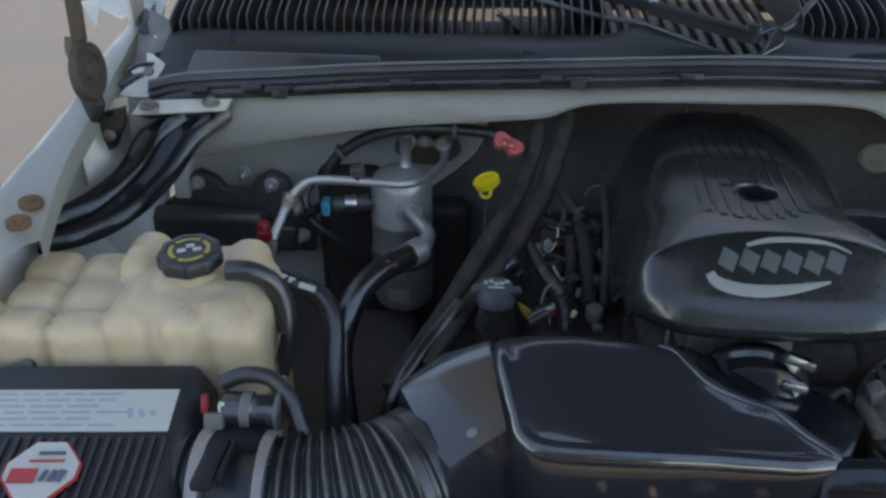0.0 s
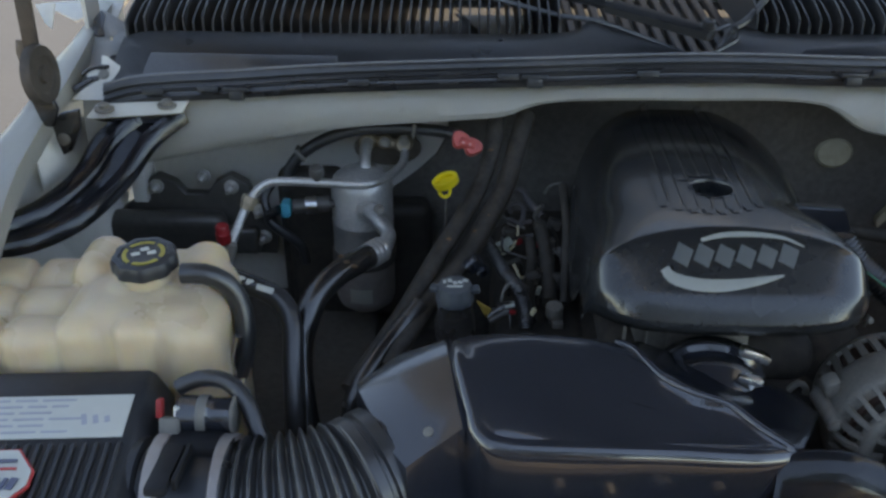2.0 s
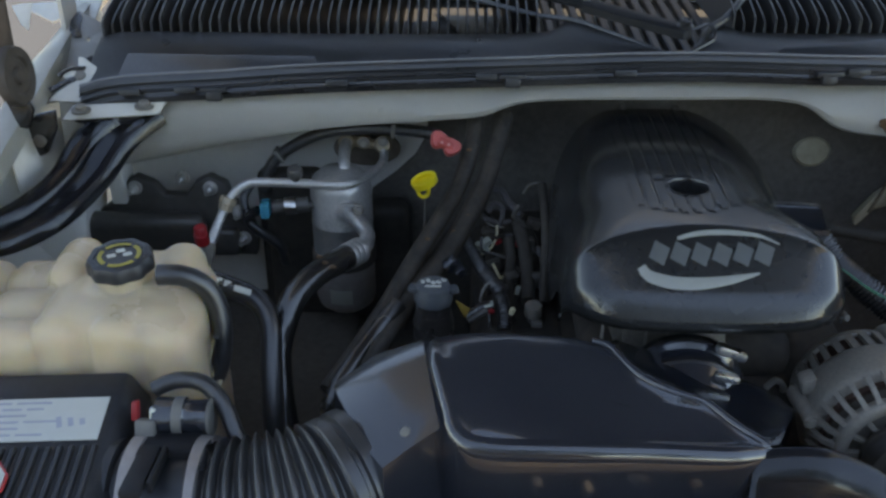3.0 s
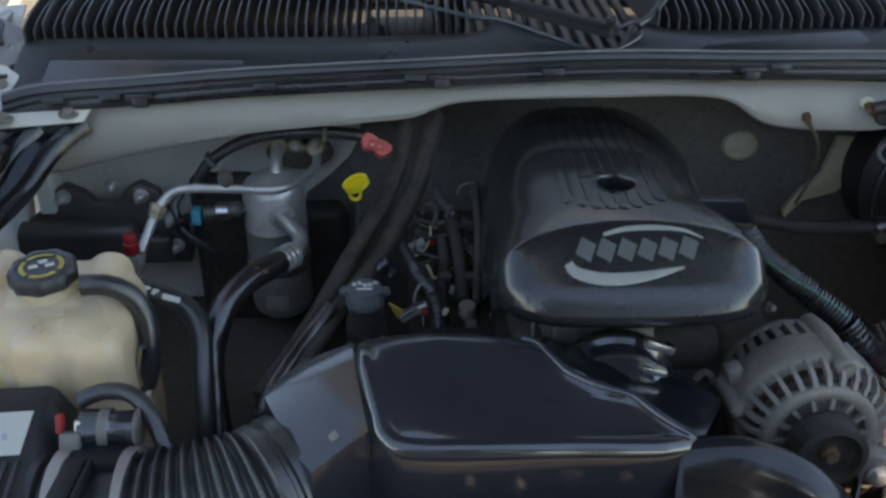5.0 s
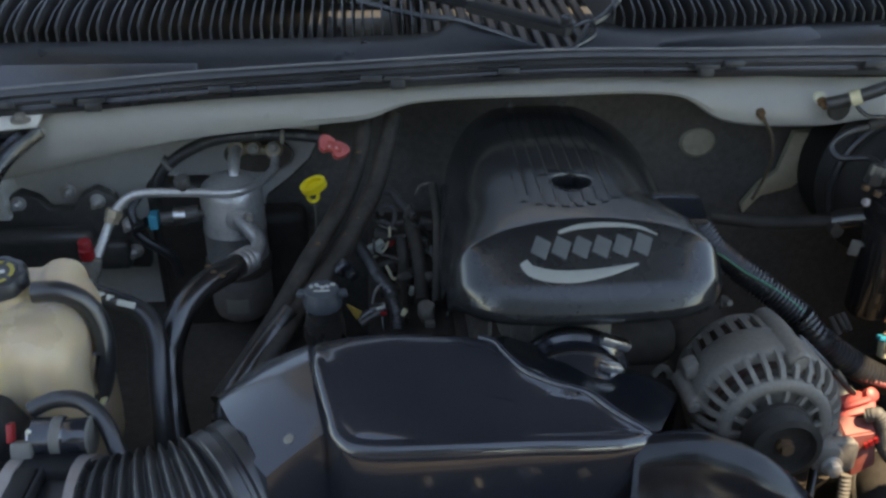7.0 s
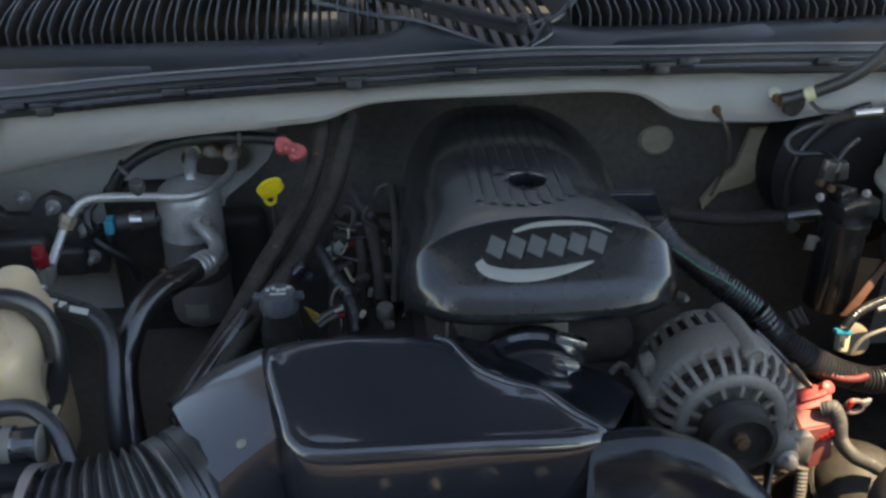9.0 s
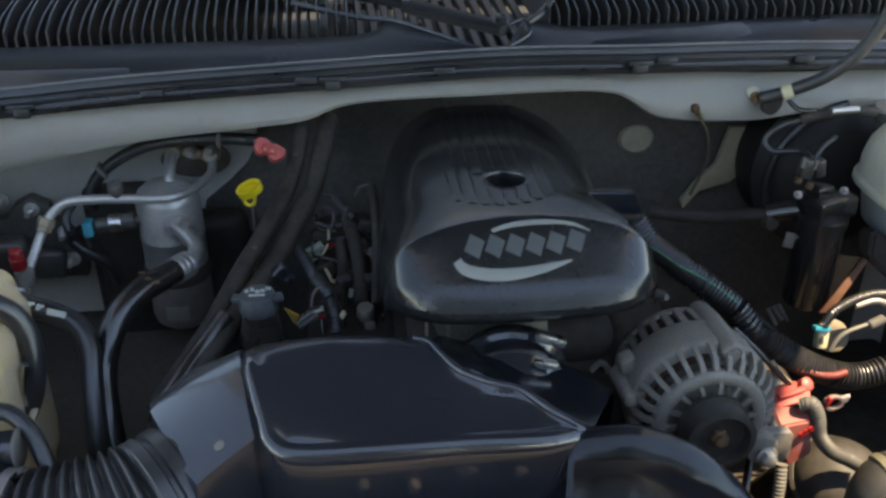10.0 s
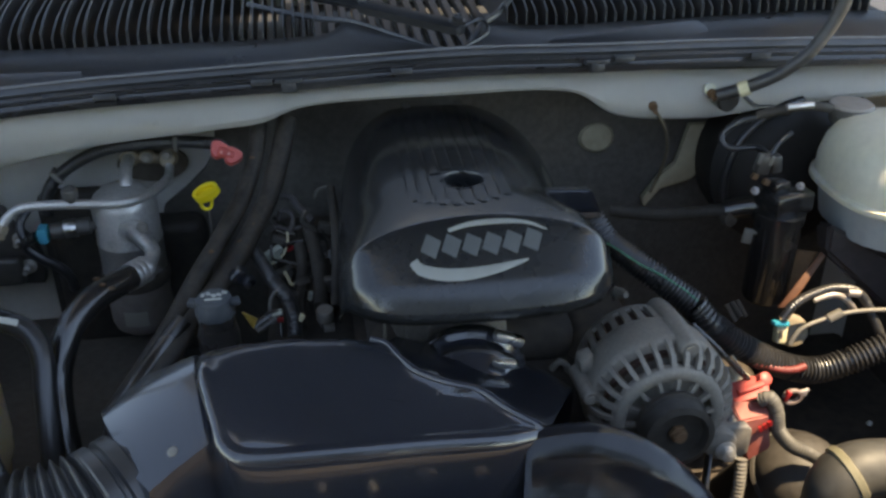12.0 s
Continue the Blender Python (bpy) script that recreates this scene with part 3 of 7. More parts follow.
for pts in ([(-0.804, 1.226, 1.207), (-0.797, 1.233, 1.213), (-0.782, 1.236, 1.216), (-0.770, 1.236, 1.216)], [(-0.813, 1.209, 1.193), (-0.801, 1.215, 1.198), (-0.791, 1.220, 1.203), (-0.780, 1.222, 1.205)]):
    g = B()
    tube(g, pts, 0.0042, 8, flat=0.6)
    part("notch_edge", g, ENAMEL, hinge)
g = B()
lathe(g, (-0.774, 1.2255, 1.2085), (0, -0.63, 0.78), [(0.0075, 0.0), (0.0075, 0.0012), (0.006, 0.0014)], 20)
part("slug", g, GREYTUBE, hinge)

DISC = mat("brown_black_steel", (0.062, 0.051, 0.043), 0.55, 0.2, vary=0.3, bump=0.1, dust=0.25, dust_col=(0.13, 0.10, 0.08))
hinge_arm = thing("hood_hinge_arm", (-0.802, 1.1, 1.194), "brown-black steel hood hinge arm with round pivot disc", "hinge arm")
g = B()
slab(g, [(-0.821, 1.115, 1.36), (-0.801, 1.115, 1.36), (-0.804, 1.115, 1.276), (-0.823, 1.115, 1.276)], 0.006, 0.0015)
part("strap", g, DISC, hinge_arm)
g = B()
lathe(g, (-0.8065, 1.106, 1.250), (1.0, -0.07, 0.10), [(0.034, -0.004), (0.037, -0.003), (0.037, 0.006), (0.035, 0.009), (0.024, 0.009), (0.022, 0.006), (0.012, 0.006), (0.010, 0.011), (0.004, 0.011)], 40)
part("pivot_disc", g, DISC, hinge_arm, "brown-black round pivot disc")
g = B()
slab(g, [(-0.832, 1.118, 1.290), (-0.823, 1.118, 1.289), (-0.824, 1.118, 1.255), (-0.832, 1.118, 1.255), (-0.835, 1.118, 1.273)], 0.004, 0.001)
part("tab", g, BROWNSTEEL, hinge_arm)
g = B()
slab(g, [(-0.822, 1.1, 1.222), (-0.796, 1.1, 1.222), (-0.790, 1.1, 1.206), (-0.800, 1.1, 1.182), (-0.812, 1.1, 1.184)], 0.010, 0.002)
slab(g, [(-0.811, 1.12, 1.179), (-0.798, 1.12, 1.193), (-0.772, 1.12, 1.199), (-0.774, 1.12, 1.174), (-0.792, 1.12, 1.141), (-0.804, 1.12, 1.135), (-0.809, 1.12, 1.155)], 0.008, 0.002)
part("lower_lug", g, ENAMEL, hinge_arm)
g = B()
lathe(g, (-0.798, 1.118, 1.159), (0.2, -1, 0.1), [(0.008, -0.004), (0.008, 0.002), (0.005, 0.004)], 16)
part("lug_boss", g, BROWNSTEEL, hinge_arm)

# body pieces beyond the hinge
g = B()
slab(g, [(-0.968, 1.5, 1.229), (-0.827, 1.5, 1.241), (-0.832, 1.46, 1.215), (-0.873, 1.46, 1.224), (-0.907, 1.48, 1.206)], 0.004, 0.001)
slab(g, [(-0.93, 1.4, 1.255), (-0.899, 1.4, 1.258), (-0.903, 1.38, 1.223), (-0.912, 1.38, 1.232)], 0.004, 0.001)
solo("hinge_side_plate", g, PAINT_DIM, "pale painted hinge side plate with slots", "body panel", kind="structure")
g = B()
def loop_edges(pts):
    vs = [g.verts.new(q) for q in pts]
    return [g.edges.new((a, b)) for a, b in zip(vs, vs[1:] + vs[:1])]
rim = loop_edges([(-0.857, 1.265, 1.181), (-0.842, 1.33, 1.208), (-0.835, 1.414, 1.244), (-0.81, 1.404, 1.234), (-0.785, 1.393, 1.225), (-0.770, 1.356, 1.205), (-0.770, 1.304, 1.181), (-0.800, 1.256, 1.166), (-0.837, 1.237, 1.164)])
rim += loop_edges([(-0.844, 1.315, 1.2016), (-0.8445, 1.33, 1.2083), (-0.841, 1.338, 1.2113), (-0.836, 1.33, 1.2066), (-0.836, 1.315, 1.2000), (-0.840, 1.309, 1.1981)])
rim += loop_edges([(-0.812, 1.363, 1.2166), (-0.81, 1.368, 1.2184), (-0.805, 1.364, 1.2156), (-0.807, 1.357, 1.2128)])
bmesh.ops.triangle_fill(g, edges=rim, use_beauty=True)
side_panel = solo("cowl_side_panel", g, mat("grey_cowl_paint", (0.30, 0.305, 0.30), 0.5, vary=0.12, bump=0.03, dust=0.3), "grey painted cowl side panel with slots", "body panel", kind="structure")
side_panel.modifiers.new("thickness", "SOLIDIFY").thickness = 0.003
g = B()
slab(g, [(-0.835, 1.362, 1.224), (-0.84, 1.388, 1.237), (-0.835, 1.408, 1.245), (-0.826, 1.401, 1.240), (-0.824, 1.381, 1.230), (-0.817, 1.363, 1.220), (-0.825, 1.358, 1.220)], 0.005, 0.001)
solo("panel_grommet", g, ENAMEL, "black rubber grommet on the cowl side panel", "grommet")

# curved black brace from hinge to fender
brace = thing("fender_brace", (-0.83, 1.02, 1.077), "glossy black pressed steel brace curving to the fender", "brace")
C1 = [(-0.660, 1.186, 1.172), (-0.696, 1.155, 1.148), (-0.719, 1.103, 1.118), (-0.748, 1.026, 1.102), (-0.790, 0.983, 1.092), (-0.838, 0.953, 1.092)]
C2 = [(-0.752, 1.186, 1.164), (-0.773, 1.158, 1.148), (-0.786, 1.106, 1.123), (-0.812, 1.060, 1.108), (-0.838, 1.028, 1.102), (-0.858, 1.008, 1.100)]
def even_rows(profile):
    """Lines along the brace; each pair is a place across and a height."""
    out = []
    for f, h in profile:
        c = curve([Vector(b).lerp(Vector(a), f) + Vector((0, 0, h)) for a, b in zip(C1, C2)], 0.001)
        out.append([c[int(i * (len(c) - 1) / 39)] for i in range(40)])
    return out
g = B()
sheet(g, even_rows([(0.45, -0.0075), (0.55, -0.0085), (0.65, -0.0085), (0.76, -0.0075)]), 0.002)
part("web", g, GLOSS, brace, angle=60)
g = B()
sheet(g, even_rows([(0.75, -0.008), (0.79, -0.001), (0.815, 0.002), (0.845, 0.001), (0.89, -0.003), (0.96, -0.003), (0.995, 0.0), (1.02, -0.003), (1.05, -0.008), (1.07, -0.016)]), 0.002)
part("front_channel", g, GLOSS, brace, angle=60)
g = B()
sheet(g, even_rows([(-0.08, -0.012), (-0.05, -0.003), (0.0, -0.001), (0.12, -0.002), (0.22, -0.004), (0.26, 0.001), (0.29, 0.003), (0.32, 0.001), (0.35, -0.003), (0.38, 0.0005), (0.405, 0.002), (0.43, -0.001), (0.46, -0.009)]), 0.002)
part("rear_channel", g, GLOSS, brace, angle=60)
g = B()
slab(g, [(-0.784, 1.18, 1.162), (-0.663, 1.185, 1.175), (-0.682, 1.18, 1.156), (-0.741, 1.185, 1.147)], 0.008, 0.002)
part("top_flange", g, GLOSS, brace)

# ---- heater box behind the reservoir ----
hvac = thing("heater_box", (-0.62, 1.25, 0.75), "black plastic heater box bolted below the firewall", "heater box")
g = B()
EV = [(-0.85, 1.262, 0.935), (-0.826, 1.262, 0.965), (-0.771, 1.262, 1.001), (-0.759, 1.262, 1.027), (-0.738, 1.262, 1.04), (-0.712, 1.262, 1.028), (-0.699, 1.262, 1.01), (-0.666, 1.262, 1.009), (-0.652, 1.262, 1.03), (-0.629, 1.262, 1.042), (-0.604, 1.262, 1.028), (-0.596, 1.262, 1.002), (-0.572, 1.262, 0.975), (-0.565, 1.262, 0.938), (-0.569, 1.262, 0.908), (-0.616, 1.262, 0.910), (-0.665, 1.262, 0.920), (-0.740, 1.262, 0.925), (-0.860, 1.262, 0.915)]
slab(g, EV, 0.02, 0.003)
part("flange", g, BLACK, hvac)
g = B()
box(g, (-0.735, 1.245, 0.955), (0.20, 0.034, 0.075), (12, 0, 0), 0.016, 3)
box(g, (-0.615, 1.250, 0.940), (0.05, 0.020, 0.045), (0, 0, 0), 0.008, 3)
part("case", g, BLACK, hvac)
for q in ((-0.740, 1.25, 1.024), (-0.628, 1.25, 1.024), (-0.674, 1.27, 1.032), (-0.586, 1.25, 0.940), (-0.589, 1.25, 0.985)):
    g = B()
    lathe(g, q, (0, -1, 0.1), [(0.011, -0.012), (0.011, -0.010), (0.006, -0.009), (0.006, 0.004), (0.0035, 0.006), (0.0035, 0.014)], 14)
    part("stud", g, ALU, hvac)
# the "duct" is added dark filler for the shaded recess between box and accumulator
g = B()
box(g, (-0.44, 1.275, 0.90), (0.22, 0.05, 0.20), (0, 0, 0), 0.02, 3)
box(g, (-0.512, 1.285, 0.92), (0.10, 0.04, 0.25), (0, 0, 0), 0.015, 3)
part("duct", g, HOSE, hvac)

# ---- coolant reservoir ----
tank = thing("coolant_reservoir", (-0.68, 0.86, 0.86), "yellowed translucent coolant reservoir with black cap", "coolant tank")
g = B()
for x0, x1, y0, y1, z1, bv in ((-0.702, -0.533, 0.788, 0.945, 1.103, 0.034), (-0.704, -0.643, 0.781, 0.93, 1.100, 0.026), (-0.640, -0.592, 0.779, 0.93, 1.102, 0.020), (-0.589, -0.530, 0.781, 0.925, 1.098, 0.026),
                               (-0.715, -0.665, 0.87, 0.962, 1.116, 0.024), (-0.600, -0.548, 0.875, 0.955, 1.114, 0.024), (-0.67, -0.57, 0.83, 0.945, 1.110, 0.026)):
    box(g, ((x0 + x1) / 2, (y0 + y1) / 2, (z1 + 0.88) / 2), (x1 - x0, y1 - y0, z1 - 0.88), (0, 0, 0), bv, 5)
for y0, y1, zz in ((0.884, 0.946, 1.092), (0.830, 0.886, 1.091), (0.778, 0.832, 1.089)):
    for x0, x1 in ((-0.763, -0.694), (-0.826, -0.761)):
        sh = 0.07 * (0.83 - (y0 + y1) / 2)
        box(g, ((x0 + x1) / 2 + sh, (y0 + y1) / 2, zz - 0.10), (x1 - x0, y1 - y0, 0.20), (0, 0, 0), 0.020, 5)
box(g, (-0.755, 0.862, 0.965), (0.14, 0.15, 0.22), (0, 0, 0), 0.02, 4)
box(g, (-0.62, 0.865, 0.91), (0.15, 0.14, 0.14), (0, 0, 0), 0.02, 3)
tb = part("body", g, TANK, tank, angle=60)
rm = tb.modifiers.new("weld", "REMESH")
rm.mode, rm.voxel_size, rm.use_smooth_shade = "VOXEL", 0.003, True
sm = tb.modifiers.new("soften", "SMOOTH")
sm.factor, sm.iterations = 0.5, 3
g = B()
tube(g, [(-0.705, 0.785, 1.0), (-0.62, 0.777, 1.0), (-0.53, 0.785, 1.0), (-0.523, 0.87, 1.0)], 0.004, 8)
part("weld_seam", g, TANK, tank)
g = B()
lathe(g, (-0.62, 0.872, 1.10), (0, -0.06, 1), [(0.033, -0.02), (0.031, 0.010), (0.030, 0.020), (0.027, 0.022)], 28)
part("filler_neck", g, TANK, tank)
cap = B()
CAPC = Vector((-0.620, 0.867, 1.112))
u, v, w = basis((0, -0.06, 1))
prof = [(0.031, 0.010), (0.0345, 0.012), (0.0345, 0.022), (0.032, 0.027), (0.026, 0.028), (0.025, 0.0265), (0.004, 0.0265)]
lathe(cap, CAPC, (0, -0.06, 1), prof, 72, 0.035, 9)
cap = part("cap", cap, WIPER, tank, "black knobbed pressure cap")
def ring_flat(bm, at, axis, r0, r1, h=0.0008, a0=0, a1=360, seg=40):
    u, v, w = basis(axis)
    at = Vector(at)
    inner, outer = [], []
    for k in range(seg + 1):
        a = radians(a0 + (a1 - a0) * k / seg)
        d = u * math.cos(a) + v * math.sin(a)
        inner.append(at + d * r0 + w * h)
        outer.append(at + d * r1 + w * h)
    rings(bm, [inner, outer, [p - w * h for p in outer]], False, False)
    return bm
g = B()
for a in (20, 110, 200, 290):
    ring_flat(g, CAPC + w * 0.0268, w, 0.018, 0.0225, a0=a - 38, a1=a + 38, seg=14)
part("yellow_ring", g, mat("faded_yellow_print", (0.42, 0.33, 0.05), 0.5, vary=0.3, dust=0.25), cap)
g = B()
for a, b in ((0.008, 0.002), (-0.008, -0.002), (-0.001, 0.008)):
    box(g, CAPC + w * 0.0272 + u * a + v * b, (0.009, 0.006, 0.001), (0, 0, 25), 0)
part("symbol_bar", g, LABEL, cap)
g = B()
tube(g, [(-0.806, 0.775, 1.036), (-0.790, 0.775, 1.042), (-0.778, 0.775, 1.044)], 0.006, 8)
lathe(g, (-0.778, 0.775, 1.045), (0, -1, 0.6), [(0.0075, -0.004), (0.0075, 0.004), (0.004, 0.005)], 18)
part("mount_clip", g, BLACK, tank)

# overflow hose
g = B()
tube(g, [(-0.578, 0.855, 1.121), (-0.555, 0.855, 1.121), (-0.536, 0.86, 1.108), (-0.522, 0.86, 1.083), (-0.517, 0.85, 1.049), (-0.523, 0.84, 1.013), (-0.539, 0.83, 0.981)], 0.0115, 14)
solo("overflow_hose", g, RUBBER, "black rubber overflow hose from the reservoir", "hose")
g = B()
tube(g, [(-0.519, 0.83, 1.059), (-0.528, 0.83, 1.021), (-0.527, 0.83, 0.981), (-0.518, 0.82, 0.95)], 0.004, 8)
solo("steel_line", g, STEEL, "thin bright steel line beside the hose", "pipe")

# hose with printed mark running down beside the reservoir
mark_hose = thing("heater_return_hose", (-0.461, 0.8, 1.001), "black hose with white printed arrow mark", "hose")
g = B()
tube(g, [(-0.572, 0.945, 1.066), (-0.554, 0.94, 1.064), (-0.519, 0.93, 1.057), (-0.49, 0.92, 1.045), (-0.476, 0.9, 1.024), (-0.472, 0.87, 0.993), (-0.468, 0.84, 0.952), (-0.466, 0.82, 0.911)], 0.0125, 16)
part("tube", g, RUBBER, mark_hose)
g = B()
for q, s in (((-0.538, 0.928, 1.07), 0.012), ((-0.526, 0.925, 1.067), 0.008), ((-0.507, 0.916, 1.064), 0.020)):
    box(g, q, (s, 0.004, 0.007), (-30, 18, 0), 0.0005, 1)
part("print", g, LABEL, mark_hose, "white printed mark")

# ---- air filter box ----
airbox = thing("air_filter_box", (-0.75, 0.62, 0.80), "black ribbed air filter box with white label", "air box")
g = B()
box(g, (-0.76, 0.60, 0.92), (0.33, 0.30, 0.20), (0, 0, 0), 0.012, 3)
part("base", g, WIPER, airbox)
g = B()
pr = [(0.775, 1.02), (0.775, 1.048), (0.770, 1.053), (0.738, 1.054), (0.735, 1.052), (0.46, 1.020), (0.46, 0.98)]
rings(g, [[(x, y, z - dz) for y, z in pr] for x, dz in ((-0.95, 0.0), (-0.602, 0.0), (-0.597, 0.003), (-0.583, 0.03))])
lid = part("lid", g, WIPER, airbox, "black lid")
g = B()
box(g, (-0.588, 0.60, 0.985), (0.02, 0.33, 0.03), (0, 0, 0), 0.004)
part("lid_rim", g, WIPER, airbox)
lean = math.degrees(math.atan2(0.032, 0.275))
def lid_z(y):
    return 1.020 + (y - 0.46) * 0.032 / 0.275
g = B()
for i in range(27):
    x = -0.607 - i * 0.0106
    box(g, (x, 0.565, lid_z(0.565) + 0.001), (0.0052, 0.21, 0.006), (lean, 0, 0), 0.0015, 1)
part("rib", g, WIPER, lid)
g = B()
box(g, (-0.72, 0.703, lid_z(0.703) + 0.002), (0.226, 0.055, 0.0016), (lean, 0, 0), 0)
sticker = part("label", g, LABEL, lid, "white paper label")
g = B()
random.seed(4)
for r in range(6):
    x = -0.828
    while x < -0.68:
        L = random.uniform(0.012, 0.035)
        box(g, (x + L / 2, 0.724 - r * 0.0082, lid_z(0.724 - r * 0.0082) + 0.003), (L, 0.0024, 0.0006), (lean, 0, 0), 0)
        x += L + 0.005
for r in range(3):
    box(g, (-0.648 + r * 0.011, 0.698, lid_z(0.698) + 0.003), (0.005, 0.014 - 0.003 * r, 0.0006), (lean, 0, 18), 0)
part("print_bar", g, PRINT, sticker)
BC = (-0.708, 0.6225)
def plate8(bm, cx, cy, r, dz, th):
    pts = []
    for ax, ay in ((1, 0.25), (0.42, 1), (-0.42, 1), (-1, 0.25), (-1, -0.25), (-0.42, -1), (0.42, -1), (1, -0.25)):
        x, y = cx + r * ax, cy + r * ay
        pts.append((x, y, lid_z(y) + dz))
    return slab(bm, pts[::-1], th)
g = B()
plate8(g, BC[0], BC[1], 0.0345, 0.008, 0.002)
badge = part("badge_border", g, PRINTRED, lid, "red-edged octagonal badge")
g = B()
plate8(g, BC[0], BC[1], 0.0322, 0.0095, 0.0012)
part("badge_face", g, LABEL, badge)
g = B()
box(g, (BC[0] - 0.014, BC[1] - 0.008, lid_z(BC[1] - 0.008) + 0.011), (0.024, 0.016, 0.001), (lean, 0, 0), 0)
box(g, (BC[0] + 0.003, BC[1] + 0.009, lid_z(BC[1] + 0.009) + 0.011), (0.032, 0.0022, 0.001), (lean, 0, 0), 0)
part("badge_mark", g, PRINTRED, badge)
g = B()
box(g, (BC[0] + 0.005, BC[1] + 0.018, lid_z(BC[1] + 0.018) + 0.011), (0.024, 0.0035, 0.001), (lean, 0, 0), 0)
for k, wd in ((0, 0.004), (1, 0.004), (2, 0.007)):
    box(g, (BC[0] + 0.005 + 0.0075 * k, BC[1] - 0.008, lid_z(BC[1] - 0.008) + 0.011), (wd, 0.013, 0.001), (lean, 0, -14), 0)
part("badge_bar", g, mat("navy_print", (0.10, 0.11, 0.17), 0.5), badge)
airbox.location = (-0.7374, 0.6147, 0.80)
airbox.rotation_euler = (0, 0, radians(3.85))

# air mass sensor housing
maf = thing("air_flow_sensor", (-0.55, 0.66, 0.90), "black air flow sensor housing with wiring plug", "sensor")
g = B()
lathe(g, (-0.60, 0.668, 0.985), (1, 0, 0), [(0.056, 0.0), (0.056, 0.02), (0.048, 0.022), (0.048, 0.10), (0.054, 0.102), (0.054, 0.12)], 36)
part("tube", g, WIPER, maf)
g = B()
box(g, (-0.535, 0.688, 1.028), (0.058, 0.036, 0.022), (-12, 0, 0), 0.004)
box(g, (-0.546, 0.640, 1.045), (0.020, 0.070, 0.010), (-6, 0, 0), 0.003)
box(g, (-0.532, 0.645, 1.044), (0.004, 0.056, 0.012), (-6, 0, 0), 0.001)
part("sensor_body", g, ARMBLACK, maf)
g = B()
lathe(g, (-0.556, 0.722, 1.040), (1, 0, 0), [(0.015, 0.0), (0.0195, 0.002), (0.0195, 0.030), (0.0175, 0.032), (0.0175, 0.052), (0.016, 0.054)], 28)
part("plug_barrel", g, GLOSS, maf)
g = B()
lathe(g, (-0.503, 0.722, 1.040), (1, 0, 0), [(0.0175, 0.0), (0.0195, 0.001), (0.0195, 0.003), (0.0175, 0.004)], 24)
part("barrel_ring", g, GREYTUBE, maf)
g = B()
lathe(g, (-0.536, 0.722, 1.040), (1, 0, 0), [(0.0196, 0.0), (0.0202, 0.001), (0.0202, 0.009), (0.0196, 0.010)], 24)
part("barrel_band", g, GREYTUBE, maf)
g = B()
box(g, (-0.560, 0.700, 1.034), (0.020, 0.012, 0.034), (-25, 0, 0), 0.003)
part("plug_clip", g, GREYTUBE, maf)
for dx, m in ((-0.004, DEEPRED), (0.012, TANKW), (0.024, GREYTUBE)):
    g = B()
    box(g, (-0.566 + dx, 0.712, 1.054 - dx * 0.5), (0.006, 0.010, 0.018), (-25, 0, 0), 0.001)
    part("wire_lock", g, m, maf)
for x, hw in ((-0.563, 0.0068), (-0.4998, 0.0082)):
    g = B()
    lathe(g, (x, 0.668, 0.985), (1, 0, 0), [(0.0585, -hw), (0.0600, 0.001 - hw), (0.0600, hw - 0.001), (0.0585, hw)], 40)
    part("hose_clamp", g, CLAMP, maf, "dull steel band clamp")
g = B()
tube(g, [(-0.560, 0.742, 1.058), (-0.539, 0.746, 1.066), (-0.512, 0.745, 1.064), (-0.491, 0.733, 1.047), (-0.474, 0.71, 1.018)], 0.0085, 12)
solo("sensor_cable", g, RUBBER, "black sheathed sensor cable", "cable")

# ---- bellows intake hose ----
bell = thing("intake_bellows", (-0.44, 0.66, 0.92), "black ribbed rubber intake bellows", "intake hose")
g = B()
loops = []
seg, n = 44, 150
for i in range(n + 1):
    f = i / n
    a = radians(34) * f ** 1.3
    c = Vector((-0.494 + 0.118 * f, 0.652 + 0.020 * f * f, 0.982 + 0.016 * f))
    d = Vector((math.cos(a), math.sin(a), 0.10 * f)).normalized()
    e = (Vector((0, 0, 1)) - d * d.z).normalized()
    h = d.cross(e)
    r = 0.0655 + 0.0044 * math.cos(2 * math.pi * f * 9) - 0.002 * f
    loops.append([c + r * (e * math.cos(2 * math.pi * k / seg) + h * math.sin(2 * math.pi * k / seg)) for k in range(seg)])
rings(g, loops)
part("folds", g, RUBBER, bell, angle=60)
g = B()
lathe(g, (-0.380, 0.671, 0.998), (0.83, 0.56, 0.10), [(0.058, -0.004), (0.066, 0.0), (0.0665, 0.014), (0.0625, 0.016), (0.0625, 0.020), (0.0665, 0.022), (0.0665, 0.034), (0.062, 0.037), (0.062, 0.05)], 48)
part("cuff", g, RUBBER, bell)

# ---- intake resonator ----
res = thing("intake_resonator", (-0.12, 0.70, 0.95), "glossy black moulded intake resonator housing", "intake duct")
